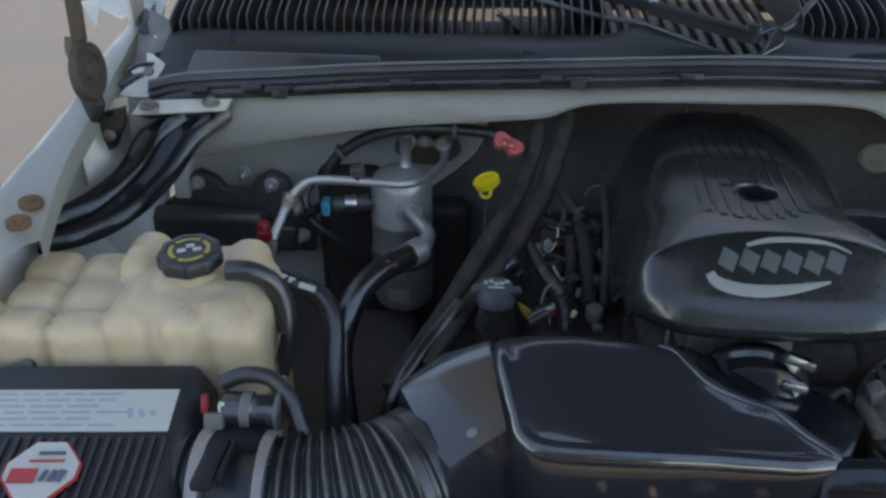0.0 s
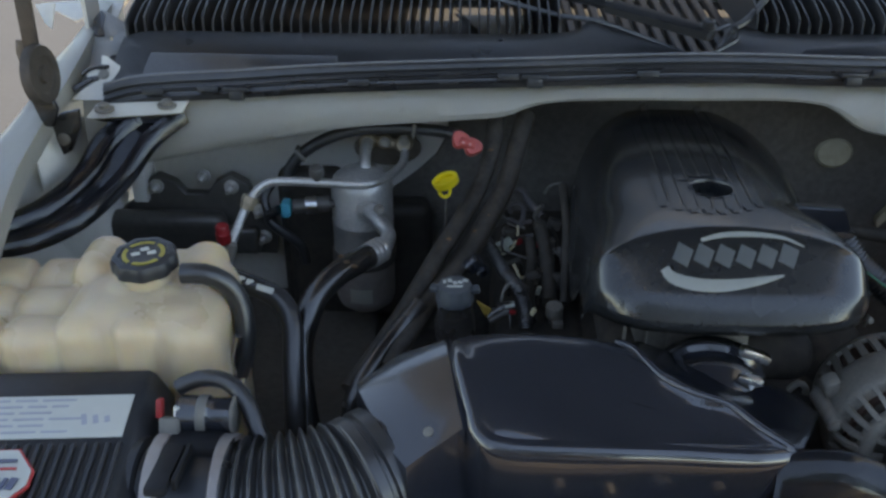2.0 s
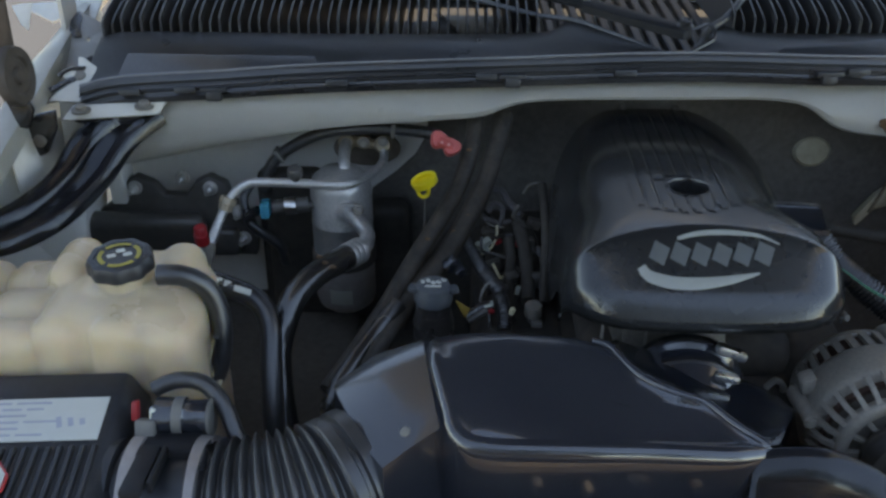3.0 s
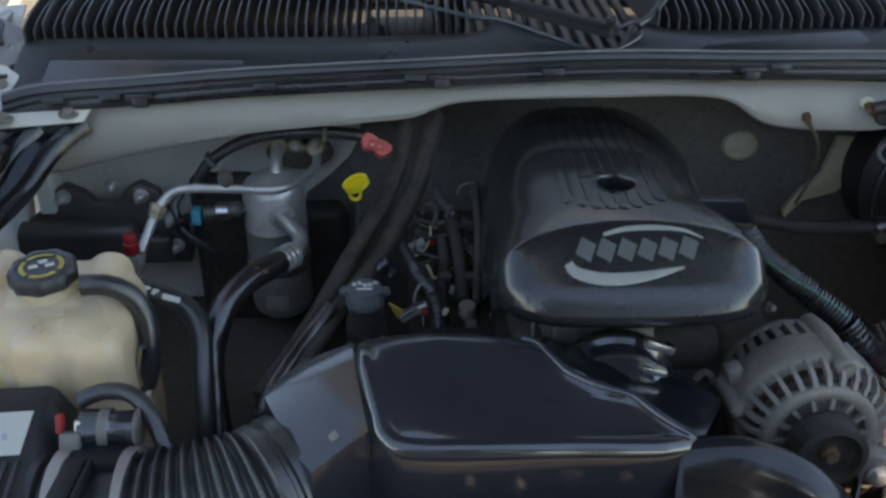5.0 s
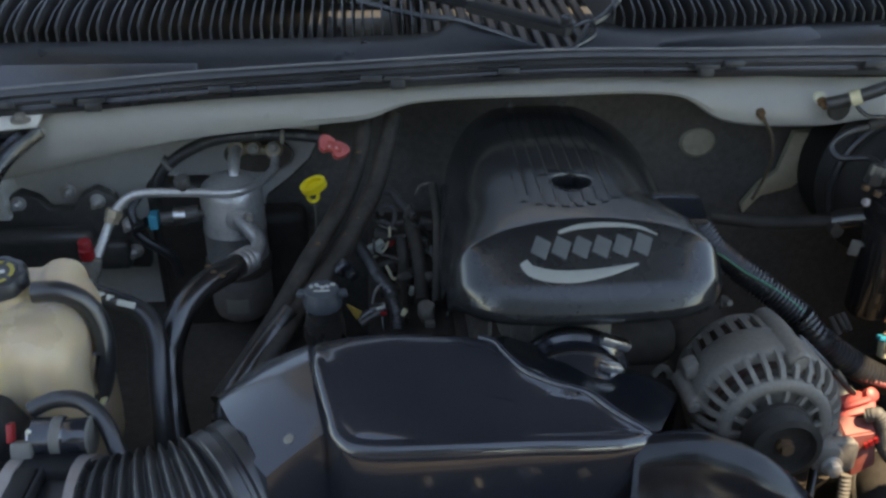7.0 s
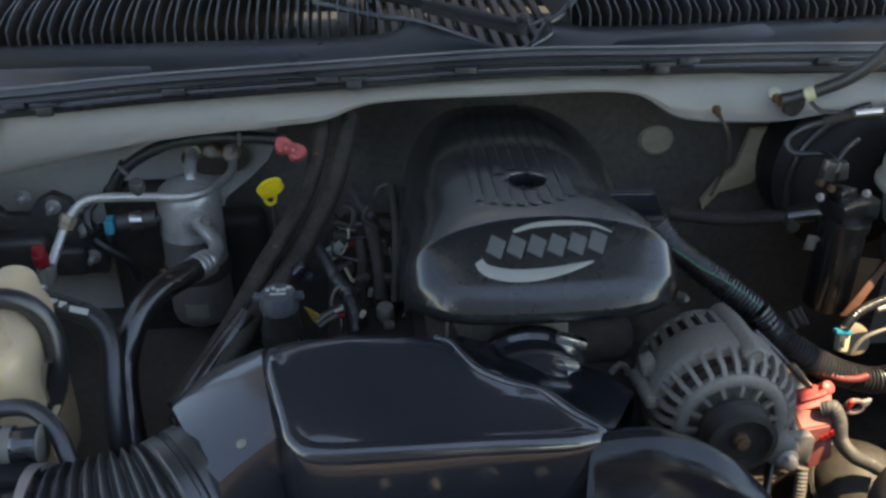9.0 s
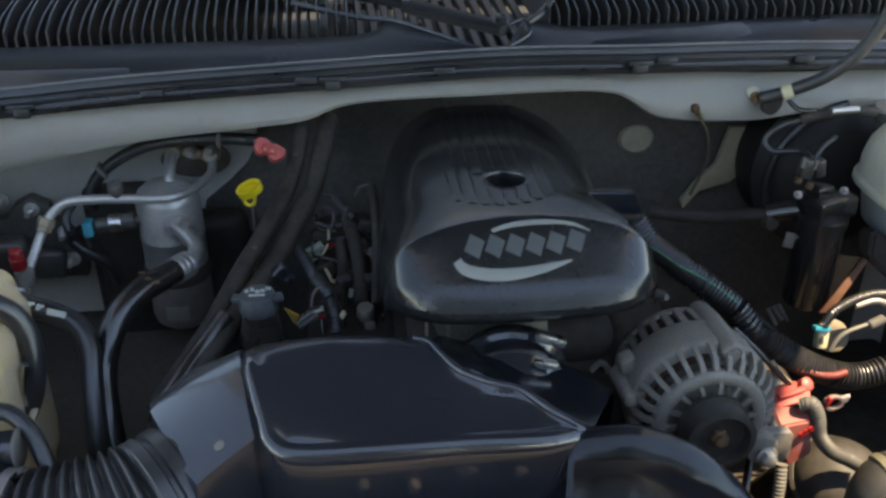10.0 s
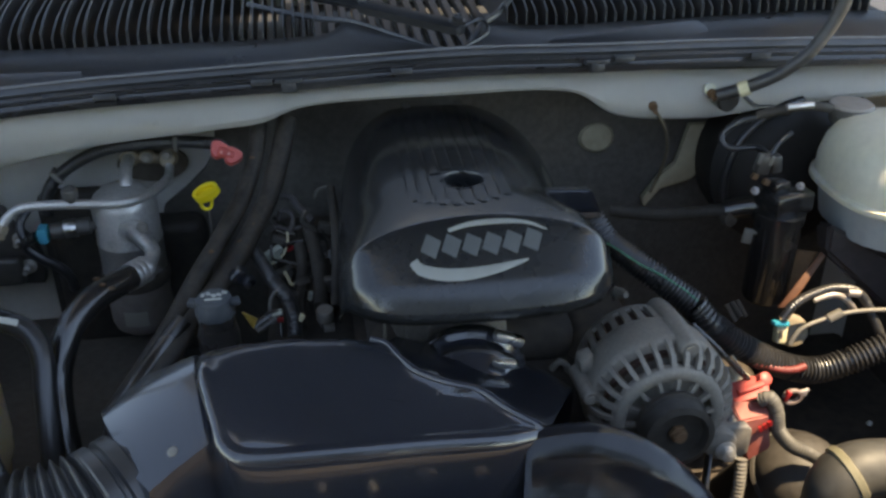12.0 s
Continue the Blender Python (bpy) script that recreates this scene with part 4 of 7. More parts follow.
OUT = [(-0.292, 0.767, 1.102), (-0.268, 0.791, 1.094), (-0.240, 0.804, 1.088), (-0.210, 0.810, 1.084), (-0.152, 0.808, 1.082), (-0.124, 0.798, 1.083), (-0.1045, 0.7895, 1.084), (-0.0945, 0.769, 1.085), (-0.0835, 0.744, 1.086), (-0.0725, 0.7345, 1.083), (-0.0485, 0.7215, 1.079), (-0.0215, 0.713, 1.074), (0.003, 0.691, 1.066), (0.0275, 0.672, 1.059), (0.030, 0.660, 1.056), (0.000, 0.6485, 1.061), (-0.037, 0.645, 1.064), (-0.089, 0.643, 1.068), (-0.141, 0.639, 1.072), (-0.191, 0.6375, 1.074), (-0.231, 0.638, 1.075), (-0.256, 0.643, 1.077), (-0.271, 0.658, 1.080), (-0.278, 0.680, 1.089), (-0.285, 0.705, 1.100), (-0.291, 0.731, 1.107)]
base = curve(OUT, 0.004, True)
cx = sum((p for p in base), Vector()) / len(base)
def inset(c, d):
    n = len(c)
    out = []
    for i, p in enumerate(c):
        t = (c[(i + 2) % n] - c[i - 2])
        nn = Vector((t.y, -t.x, 0)).normalized()
        if nn.dot(p - cx) > 0:
            nn = -nn
        out.append(p + nn * d)
    return out
def lid_plane(x, y):
    return 0.9515 - 0.1035 * x + 0.1682 * y
g = B()
loops = []
for d, dz in ((-0.001, -0.15), (-0.001, -0.06), (-0.0006, -0.030), (0.0004, -0.0150), (0.0016, -0.0085), (0.0034, -0.0040), (0.0056, -0.0012), (0.008, 0.0003), (0.011, 0.0008), (0.014, 0.0008)):
    loops.append([p + Vector((0, 0, dz + 0.003)) for p in inset(base, d)])
last = loops[-1]
for k in (0.985, 0.96, 0.92, 0.86, 0.75, 0.55, 0.3, 0.1):
    f = 1 - k ** 9
    ring = []
    for p in last:
        x, y = cx.x + (p.x - cx.x) * k, cx.y + (p.y - cx.y) * k
        ring.append(Vector((x, y, p.z * (1 - f) + lid_plane(x, y) * f)))
    loops.append(ring)
rings(g, loops)
part("housing", g, GLOSS, res, angle=70)
# inlet neck with bevelled facets
g = B()
def facet(x, y):
    """Upper face of the inlet neck, falling to the side and forwards."""
    return (x, y, 0.9625 + 0.3753 * x + 0.3386 * y)
inl = [
    [(-0.225, 0.795, 1.070), (-0.235, 0.752, 1.066), (-0.24, 0.71, 1.056), (-0.24, 0.70, 1.05), (-0.24, 0.70, 1.02), (-0.24, 0.70, 0.96), (-0.23, 0.77, 0.96), (-0.225, 0.795, 1.03)],
    [(-0.268, 0.790, 1.078), (-0.276, 0.745, 1.084), (-0.262, 0.690, 1.074), (-0.258, 0.680, 1.068), (-0.252, 0.668, 1.02), (-0.252, 0.66, 0.96), (-0.262, 0.76, 0.96), (-0.258, 0.795, 1.03)],
    [(-0.296, 0.777, 1.096), facet(-0.291, 0.734), facet(-0.281, 0.680), (-0.277, 0.665, 1.078), (-0.274, 0.660, 1.02), (-0.290, 0.64, 0.96), (-0.30, 0.76, 0.96), (-0.296, 0.795, 1.02)],
    [(-0.343, 0.779, 1.076), facet(-0.338, 0.738), facet(-0.315, 0.660), facet(-0.306, 0.648), (-0.304, 0.640, 1.01), (-0.323, 0.62, 0.95), (-0.335, 0.745, 0.95), (-0.345, 0.790, 1.00)],
    [(-0.384, 0.754, 1.056), facet(-0.378, 0.728), facet(-0.344, 0.660), facet(-0.327, 0.637), (-0.326, 0.628, 1.00), (-0.342, 0.612, 0.96), (-0.352, 0.735, 0.955), (-0.388, 0.768, 1.00)],
]
rings(g, inl)
bmesh.ops.bevel(g, geom=[e for e in g.edges if len(e.link_faces) == 2 and e.calc_face_angle(0) > 0.3], offset=0.005, segments=3, affect="EDGES")
part("inlet", g, GLOSS, res, angle=45)
g = B()
lathe(g, facet(-0.308, 0.666), (-0.37, -0.34, 1), [(0.005, -0.003), (0.005, 0.001), (0.003, 0.002), (0.001, 0.002)], 16)
part("plug", g, ALUMATT, res, "small grey plug")
g = B()
tube(g, [(-0.122, 0.797, 1.083), (-0.108, 0.783, 1.0865), (-0.100, 0.763, 1.0875), (-0.089, 0.737, 1.089), (-0.077, 0.727, 1.086), (-0.052, 0.714, 1.082), (-0.026, 0.706, 1.077), (-0.003, 0.685, 1.069), (0.023, 0.667, 1.0605)], 0.0042, 10, 0.005)
part("crest_bead", g, GLOSS, res, angle=80)
# outlet shoulder and throttle coupler
g = B()
rows = [[(p.x, p.y, p.z) for p in curve([(-0.108, 0.806, 1.072), (-0.082, 0.756, 1.078), (-0.035, 0.724, 1.070), (0.034, 0.672, 1.051)], 0.01)]]
m = len(rows[0])
back = curve([(-0.089, 0.837, 1.05), (-0.05, 0.832, 1.04), (0.013, 0.818, 1.03), (0.064, 0.798, 1.02), (0.084, 0.764, 1.02)], 0.004)
low = [back[int(i * (len(back) - 1) / (m - 1))] for i in range(m)]
rows.append([tuple(Vector(a).lerp(b, 0.5) + Vector((0, 0, 0.004))) for a, b in zip(rows[0], low)])
rows.append([tuple(b) for b in low])
rows.append([(b.x, b.y + 0.006, b.z - 0.08) for b in low])
sheet(g, smooth_rows(rows, 30, 14), 0.003)
part("shoulder", g, GLOSS, res, angle=70)

coupler = thing("throttle_coupler", (-0.015, 0.81, 0.95), "black rubber throttle coupler with bright clamps", "intake hose")
g = B()
CO = Vector((-0.02, 0.785, 1.005))
lathe(g, CO, (0.12, 1, 0.10), [(0.054, -0.05), (0.056, 0.0), (0.060, 0.006), (0.060, 0.018), (0.055, 0.022), (0.055, 0.034), (0.060, 0.038), (0.060, 0.052), (0.05, 0.054)], 40)
part("sleeve", g, GLOSS, coupler)
for hh in (0.012, 0.045):
    g = B()
    lathe(g, CO, (0.12, 1, 0.10), [(0.0605, hh - 0.005), (0.0612, hh - 0.004), (0.0612, hh + 0.004), (0.0605, hh + 0.005)], 40)
    part("clamp", g, ENAMEL, coupler, "dark clamp band")
g = B()
box(g, (0.021, 0.8, 1.068), (0.034, 0.012, 0.011), (0, 22, 0), 0.003)
box(g, (0.01, 0.77, 1.059), (0.026, 0.010, 0.009), (0, 15, 0), 0.003)
part("clamp_screw", g, STEEL, coupler)

# throttle body and manifold face under the cover
throttle = thing("throttle_housing", (-0.05, 0.88, 0.90), "grey cast throttle housing below the engine cover", "throttle")
g = B()
slab(g, [(-0.102, 0.852, 1.072), (0.029, 0.852, 1.067), (0.032, 0.852, 1.027), (-0.029, 0.852, 1.008), (-0.088, 0.852, 1.036)], 0.03, 0.003)
part("plate", g, ALUMATT, throttle)
for i in range(5):
    g = B()
    box(g, (-0.105 + i * 0.024, 0.848, 1.056), (0.003, 0.006, 0.03), (0, 0, 0), 0.001)
    part("rib", g, ALUMATT, throttle)
g = B()
lathe(g, (-0.02, 0.93, 1.0), (0, -1, 0), [(0.046, 0.0), (0.046, 0.09), (0.040, 0.091)], 32)
part("bore", g, HOSE, throttle)

# ---- engine cover ----
cover = thing("engine_cover", (0, 1.0, 1.0), "black moulded engine cover with ribbed top and silver badge", "engine cover")
CW, CZ0 = 0.150, 1.015
def soft(a, k=0.010):
    return k * math.log1p(math.exp(min(50, a / k)))
def wide(y):
    return CW * max(0.002, 1 - max(0.0, (y - 1.03) / 0.218) ** 5.0) ** (1 / 5.0)
def mid(y):
    return 0.010 * step(0.95, 1.2, y)
def cover_z(x, y):
    s = min(1.0, abs(x - mid(y)) / wide(y))
    zt = 1.170 - 0.10 * max(0.0, y - 1.06) ** 2 - 0.024 * max(0.0, y - 1.06) - 0.005 * (x / 0.1) ** 2
    D = 0.084 * max(0.02, 1 - (x / 0.153) ** 2) ** 0.62
    d = max(0.0, y - front_y(x))
    nose = 1 - step(0.03, 0.13, d)
    if d < D:
        u = (D - d) / D
        zt -= (0.056 * (u - 0.07 * (1 - math.exp(-u / 0.07))) + 0.28 * max(0.0, u - 0.78) ** 2) * (D / 0.084) ** 0.32
    z0 = CZ0 + 0.066 * nose
    return z0 + max(0.002, zt - z0) * max(0.0, 1 - s ** (9.0 - (5.2 if x > mid(y) else 2.2) * step(0.075, 0.165, d))) ** 0.46
def front_y(x):
    s = min(1.0, abs(x) / CW)
    return 0.800 + 0.008 * s ** 2 + 0.046 * s ** 7
NX, NY = 84, 110
g = B()
rows = []
xs = [CW * math.sin(math.pi / 2 * (2 * i / NX - 1)) for i in range(NX + 1)]
for dz in (0.014, 0.006, 0.002):
    rows.append([(x, front_y(x) + (0.0015 if dz > 0.01 else 0.0), cover_z(x, front_y(x)) - dz) for x in xs])
for k in range(26):
    d = 0.11 * (1 - math.cos(math.pi / 2 * k / 26))
    rows.append([(x, front_y(x) + d, cover_z(x, front_y(x) + d)) for x in xs])
for j in range(NY + 1):
    row = []
    for x in xs:
        y0 = front_y(x) + 0.11
        y = y0 + (1.2365 - y0) * math.sin(math.pi / 2 * j / NY) ** 0.9
        xr = mid(y) + x * wide(y) / CW
        row.append((xr, y, cover_z(xr, y)))
    rows.append(row)
vs = rings(g, rows, False, False)
HC = Vector((0.001, 0.977, 0))
dead = [f for f in g.faces if all((Vector((v.co.x, v.co.y, 0)) - HC).length < 0.0235 for v in f.verts) and f.calc_center_median().y > 0.9]
bmesh.ops.delete(g, geom=dead, context="FACES")
for e in g.edges:
    if e.is_boundary:
        for q in e.verts:
            dv = Vector((q.co.x - HC.x, q.co.y - HC.y, 0))
            if dv.length < 0.03:
                dv = dv.normalized() * 0.0232
                q.co = (HC.x + dv.x, HC.y + dv.y, cover_z(HC.x + dv.x, HC.y + dv.y))
shell = part("shell", g, COVER, cover, angle=70)
shell.modifiers.new("thickness", "SOLIDIFY").thickness = 0.003
zc = cover_z(HC.x, HC.y)
g = B()
u, v, w = basis((0, -0.02, 1))
lp = []
for r, dz in ((0.0246, -0.003), (0.0246, 0.0006), (0.0238, 0.0014), (0.0226, 0.0012), (0.0216, -0.001), (0.0206, -0.012), (0.0200, -0.030)):
    lp.append([Vector((HC.x + r * math.cos(2 * math.pi * k / 40), HC.y + r * math.sin(2 * math.pi * k / 40), zc + dz)) for k in range(40)])
rings(g, lp, False)
part("oil_hole_rim", g, COVER, cover)
g = B()
lathe(g, (HC.x, HC.y, zc - 0.03), (0, 0, 1), [(0.020, -0.002), (0.020, 0.0), (0.008, 0.004)], 30)
part("hole_floor", g, BLACK, cover)
# long raised ribs over the top
def strip(bm, pts, half, proud=0.0018):
    """A raised bar laid on the cover along (x, y) points."""
    L = []
    n = len(pts)
    for i, (x, y) in enumerate(pts):
        wd = half(i / (n - 1)) if callable(half) else half
        a, b = pts[max(i - 1, 0)], pts[min(i + 1, n - 1)]
        t = Vector((b[0] - a[0], b[1] - a[1], 0)).normalized()
        nx, ny = -t.y, t.x
        sec = []
        for o, hgt in ((-1, -0.001), (-1, 0.6), (-0.75, 1.0), (0.75, 1.0), (1, 0.6), (1, -0.001)):
            qx, qy = x + nx * wd * o, y + ny * wd * o
            sec.append((qx, qy, cover_z(qx, qy) + proud * hgt))
        L.append(sec)
    rings(bm, L)
    return bm
for i in range(8):
    xf, xb = -0.0605 + i * 0.0150, -0.0573 + i * 0.0153
    ye = 1.2325
    y0 = 0.914 + 0.020 * ((i - 3.5) / 3.5) ** 2
    def line(ya, yb):
        k = max(4, int((yb - ya) / 0.006))
        return [(xf + (xb - xf) * (ya + (yb - ya) * j / k - y0) / (1.20 - y0), ya + (yb - ya) * j / k) for j in range(k + 1)]
    spans = [(y0, ye)]
    if i in (3, 4):
        spans = [(y0, 0.947), (1.007, ye)]
    elif i in (2, 5):
        spans = [(y0, 0.957), (0.997, ye)]
    for a, b in spans:
        g = B()
        strip(g, line(a, b), (lambda f: 0.0066 * min(1, 0.6 + 14 * f)) if a == y0 else 0.0066, 0.0015)
        part("rib", g, COVER, cover, angle=18)
# badge: slanted lettering blocks kept as plain bars, two crescents
for i in range(6):
    x, yb, hgt = -0.0535 + 0.0216 * i, 0.853, 0.0080
    g = B()
    strip(g, [(x - 0.004 + 0.008 * k / 4, yb - hgt + 2 * hgt * k / 4) for k in range(5)], 0.0082, 0.0012)
    part("badge_bar", g, SILVER, cover, "silver badge bar")
g = B()
arc = [(p.x, p.y) for p in curve([(-0.073, 0.8395, 0), (-0.067, 0.832, 0), (-0.045, 0.8262, 0), (-0.018, 0.8252, 0), (0.012, 0.8284, 0), (0.047, 0.8350, 0)], 0.004)]
strip(g, arc, lambda f: 0.0006 + 0.0052 * math.sin(math.pi * min(1, f * 0.72 + 0.28)) ** 0.8, 0.0012)
part("crescent", g, SILVER2, cover, "silver crescent stripe")
g = B()
arc = [(p.x, p.y) for p in curve([(-0.033, 0.8680, 0), (-0.010, 0.8740, 0), (0.0206, 0.8752, 0), (0.0502, 0.8712, 0), (0.0715, 0.8610, 0)], 0.004)]
strip(g, arc, lambda f: 0.0004 + 0.0024 * math.sin(math.pi * (0.15 + 0.85 * f)), 0.0012)
part("crescent", g, SILVER2, cover, "silver crescent stripe")
# glossy loom channel on the cover's flank
g = B()
rings(g, [[(0.078, 0.972, 1.152), (0.154, 0.972, 1.148), (0.172, 0.984, 1.112), (0.125, 0.984, 1.113)],
          [(0.082, 0.988, 1.15), (0.155, 0.988, 1.147), (0.172, 0.998, 1.111), (0.129, 0.998, 1.113)]])
bmesh.ops.bevel(g, geom=g.edges[:], offset=0.003, segments=3, affect="EDGES")
channel = part("loom_channel", g, GLOSS, cover, "glossy black loom channel")
g = B()
rings(g, [[(0.124, 0.958, 1.127), (0.163, 0.958, 1.126), (0.163, 0.957, 1.119), (0.13, 0.957, 1.12)],
          [(0.132, 0.985, 1.116), (0.172, 0.985, 1.115), (0.173, 0.985, 1.105), (0.139, 0.985, 1.107)]])
bmesh.ops.bevel(g, geom=g.edges[:], offset=0.001, segments=2, affect="EDGES")
part("lip", g, GLOSS, channel)
g = B()
rings(g, [[(0.13, 0.968, 1.115), (0.167, 0.968, 1.113), (0.176, 0.962, 1.083), (0.15, 0.962, 1.079)],
          [(0.138, 0.99, 1.105), (0.174, 0.99, 1.103), (0.187, 0.99, 1.069), (0.16, 0.99, 1.064)]])
part("mouth", g, HOSE, channel)
g = B()
tube(g, [(0.129, 0.958, 1.125), (0.139, 0.955, 1.115), (0.151, 0.952, 1.101)], 0.0035, 10)
part("stay", g, GLOSS, channel)
for q in ((-0.037, 1.235, 1.165), (0.036, 1.235, 1.163)):
    g = B()
    hexbolt(g, q, (0, -1, 0.3), 0.004, 0.006, 1.6)
    solo("cowl_stud", g, HOSE, "small dull stud under the cowl lip", "stud", group="cowl studs")
g = B()
lathe(g, (0.192, 0.94, 1.021), (0.3, -1, 0.4), [(0.007, -0.02), (0.007, 0.0), (0.004, 0.004), (0.004, 0.010)], 12)
solo("cover_stud", g, ALUMATT, "bright stud beside the engine cover", "stud")

# ---- engine mass below ----
engine = thing("engine_block", (-0.02, 1.05, 0.62), "dark grimy engine block with manifold and valve covers", "engine")
for nm, c, sz, rt in (("block", (-0.02, 1.05, 0.80), (0.44, 0.50, 0.36), (0, 0, 0)), ("valve_cover", (-0.17, 1.03, 0.93), (0.12, 0.42, 0.08), (0, -25, 0)),
                      ("valve_cover", (0.16, 1.06, 0.94), (0.12, 0.40, 0.09), (0, 25, 0)), ("manifold", (0.0, 1.05, 1.00), (0.24, 0.36, 0.06), (0, 0, 0))):
    g = B()
    box(g, c, sz, rt, 0.025, 3)
    part(nm, g, GRIME, engine)

# ---- air conditioning accumulator and lines ----
acc = thing("ac_accumulator", (-0.425, 1.205, 0.86), "dull aluminium air conditioning accumulator canister", "accumulator")
AX, AY, AR = -0.4265, 1.205, 0.0435
g = B()
lathe(g, (AX, AY, 0), (0, 0, 1), [(AR, 0.955), (AR, 1.002), (AR + 0.0008, 1.003), (AR + 0.0008, 1.006), (AR, 1.007), (AR, 1.058), (AR - 0.004, 1.070), (AR - 0.014, 1.079), (0.010, 1.083)], 48)
part("upper_can", g, ALU, acc, angle=50)
g = B()
lathe(g, (AX, AY, 0), (0, 0, 1), [(AR - 0.012, 0.862), (AR - 0.003, 0.870), (AR, 0.880), (AR, 0.940), (AR - 0.002, 0.945)], 48)
part("lower_can", g, CLAMP, acc, angle=50)
g = B()
lathe(g, (AX, AY, 0), (0, 0, 1), [(AR + 0.002, 0.938), (AR + 0.003, 0.941), (AR + 0.003, 0.957), (AR + 0.002, 0.960)], 48)
part("strap", g, MATT, acc)
def on_can(a0, a1, z0, z1, r):
    g = B()
    n = 10
    A = [radians(a0 + (a1 - a0) * k / n) for k in range(n + 1)]
    rings(g, [[(AX + r * math.sin(a), AY - r * math.cos(a), z) for a in A] for z in (z0, z1)], False, False)
    bmesh.ops.solidify(g, geom=g.faces[:], thickness=-0.0005)
    return g
part("label", on_can(-25, 18, 0.884, 0.908, AR + 0.0004), LABEL, acc, "small white label")
# pipes on the can
g = B()
tube(g, [(-0.421, 1.205, 1.064), (-0.421, 1.212, 1.081), (-0.423, 1.235, 1.093), (-0.422, 1.262, 1.097)], 0.0085, 14)
part("inlet_pipe", g, ALU, acc)
g = B()
box(g, (-0.398, 1.272, 1.093), (0.040, 0.014, 0.014), (0, 8, 0), 0.006, 3)
for q, r in (((-0.422, 1.268, 1.096), 0.0125), ((-0.398, 1.266, 1.097), 0.010), ((-0.37, 1.266, 1.093), 0.0125)):
    lathe(g, q, (0, -1, 0.35), [(r, -0.016), (r, 0.004), (r * 0.8, 0.008), (r * 0.35, 0.009)], 22)
part("pipe_block", g, TANALU, acc)
g = B()
GP = Vector((-0.396, 1.292, 1.075))
slab(g, [GP + Vector((0.050 * math.cos(2 * math.pi * k / 28), 0, 0.028 * math.sin(2 * math.pi * k / 28))) for k in range(28)], 0.006, 0.0015)
part("gasket_plate", g, BROWNSTEEL, acc, "dusty brown oval gasket plate")
for q in ((-0.397, 1.258, 1.099), (-0.369, 1.258, 1.102)):
    g = B()
    hexbolt(g, q, (0, -1, 0.3), 0.006, 0.007, 1.3)
    part("bolt", g, ALUMATT, acc)
g = B()
tube(g, [(-0.369, 1.262, 1.089), (-0.369, 1.248, 1.075), (-0.383, 1.205, 1.074), (-0.403, 1.17, 1.078), (-0.429, 1.158, 1.08), (-0.475, 1.155, 1.084), (-0.529, 1.155, 1.085), (-0.549, 1.155, 1.081), (-0.564, 1.15, 1.071), (-0.574, 1.142, 1.058), (-0.584, 1.13, 1.038), (-0.593, 1.105, 1.017), (-0.602, 1.08, 0.996)], 0.0063, 14)
part("liquid_line", g, ALU, acc, "bare aluminium refrigerant line")
g = B()
lathe(g, (-0.573, 1.142, 1.06), (-0.35, -0.35, -0.85), [(0.0105, -0.008), (0.0115, -0.006), (0.0115, 0.002), (0.010, 0.003), (0.010, 0.010), (0.0085, 0.011)], 6)
part("line_nut", g, TANALU, acc)
g = B()
lathe(g, (-0.48, 1.156, 1.086), (0, -0.2, 1), [(0.006, -0.002), (0.006, 0.008), (0.0095, 0.009), (0.010, 0.011), (0.010, 0.020), (0.0085, 0.0225)], 18, 0.03, 9)
part("valve_cap", g, BLACK, acc, "black ribbed service valve cap")
# pressure switch with teal connector
g = B()
lathe(g, (-0.465, 1.185, 1.037), (-1, -0.1, -0.06), [(0.006, -0.006), (0.006, 0.006)], 14)
lathe(g, (-0.481, 1.182, 1.038), (-1, -0.1, -0.06), [(0.0115, -0.011), (0.0115, 0.008), (0.010, 0.009)], 20)
sw = part("pressure_switch", g, BLACK, acc)
g = B()
lathe(g, (-0.495, 1.18, 1.037), (-1, -0.1, -0.06), [(0.0118, -0.008), (0.0125, -0.007), (0.0125, 0.007), (0.0118, 0.008)], 20)
part("collar", g, STEEL, sw)
g = B()
lathe(g, (-0.512, 1.178, 1.036), (-1, -0.1, -0.06), [(0.0105, -0.012), (0.0105, 0.008)], 16)
part("plug_body", g, BLACK, sw)
g = B()
box(g, (-0.53, 1.177, 1.033), (0.013, 0.022, 0.022), (0, 0, 0), 0.003)
part("teal_lock", g, TEAL, sw, "teal connector lock")
g = B()
tube(g, [(-0.541, 1.18, 1.029), (-0.561, 1.19, 1.012), (-0.55, 1.19, 0.994), (-0.52, 1.2, 0.961), (-0.515, 1.21, 0.926)], 0.007, 10)
part("wire", g, RUBBER, sw)
g = B()
tube(g, [(-0.56, 1.19, 1.016), (-0.565, 1.2, 1.038), (-0.555, 1.22, 1.051)], 0.006, 10)
part("wire", g, RUBBER, sw)
# outlet elbow, crimp and suction hose
g = B()
lathe(g, (-0.414, 1.165, 1.037), (0.12, -1, 0.05), [(0.017, -0.014), (0.017, 0.004), (0.0155, 0.008), (0.008, 0.009)], 26)
tube(g, [(-0.412, 1.16, 1.038), (-0.396, 1.138, 1.034), (-0.382, 1.115, 1.026), (-0.388, 1.092, 1.02), (-0.397, 1.075, 1.021)], 0.0105, 16)
part("outlet_elbow", g, ALU, acc)
g = B()
hexbolt(g, (-0.397, 1.148, 1.048), (0.2, -1, 0.2), 0.006, 0.008, 1.3)
part("bolt", g, ALUMATT, acc)
g = B()
H0, H1 = Vector((-0.392, 1.085, 1.02)), Vector((-0.415, 1.045, 1.026))
ax = (H1 - H0).normalized()
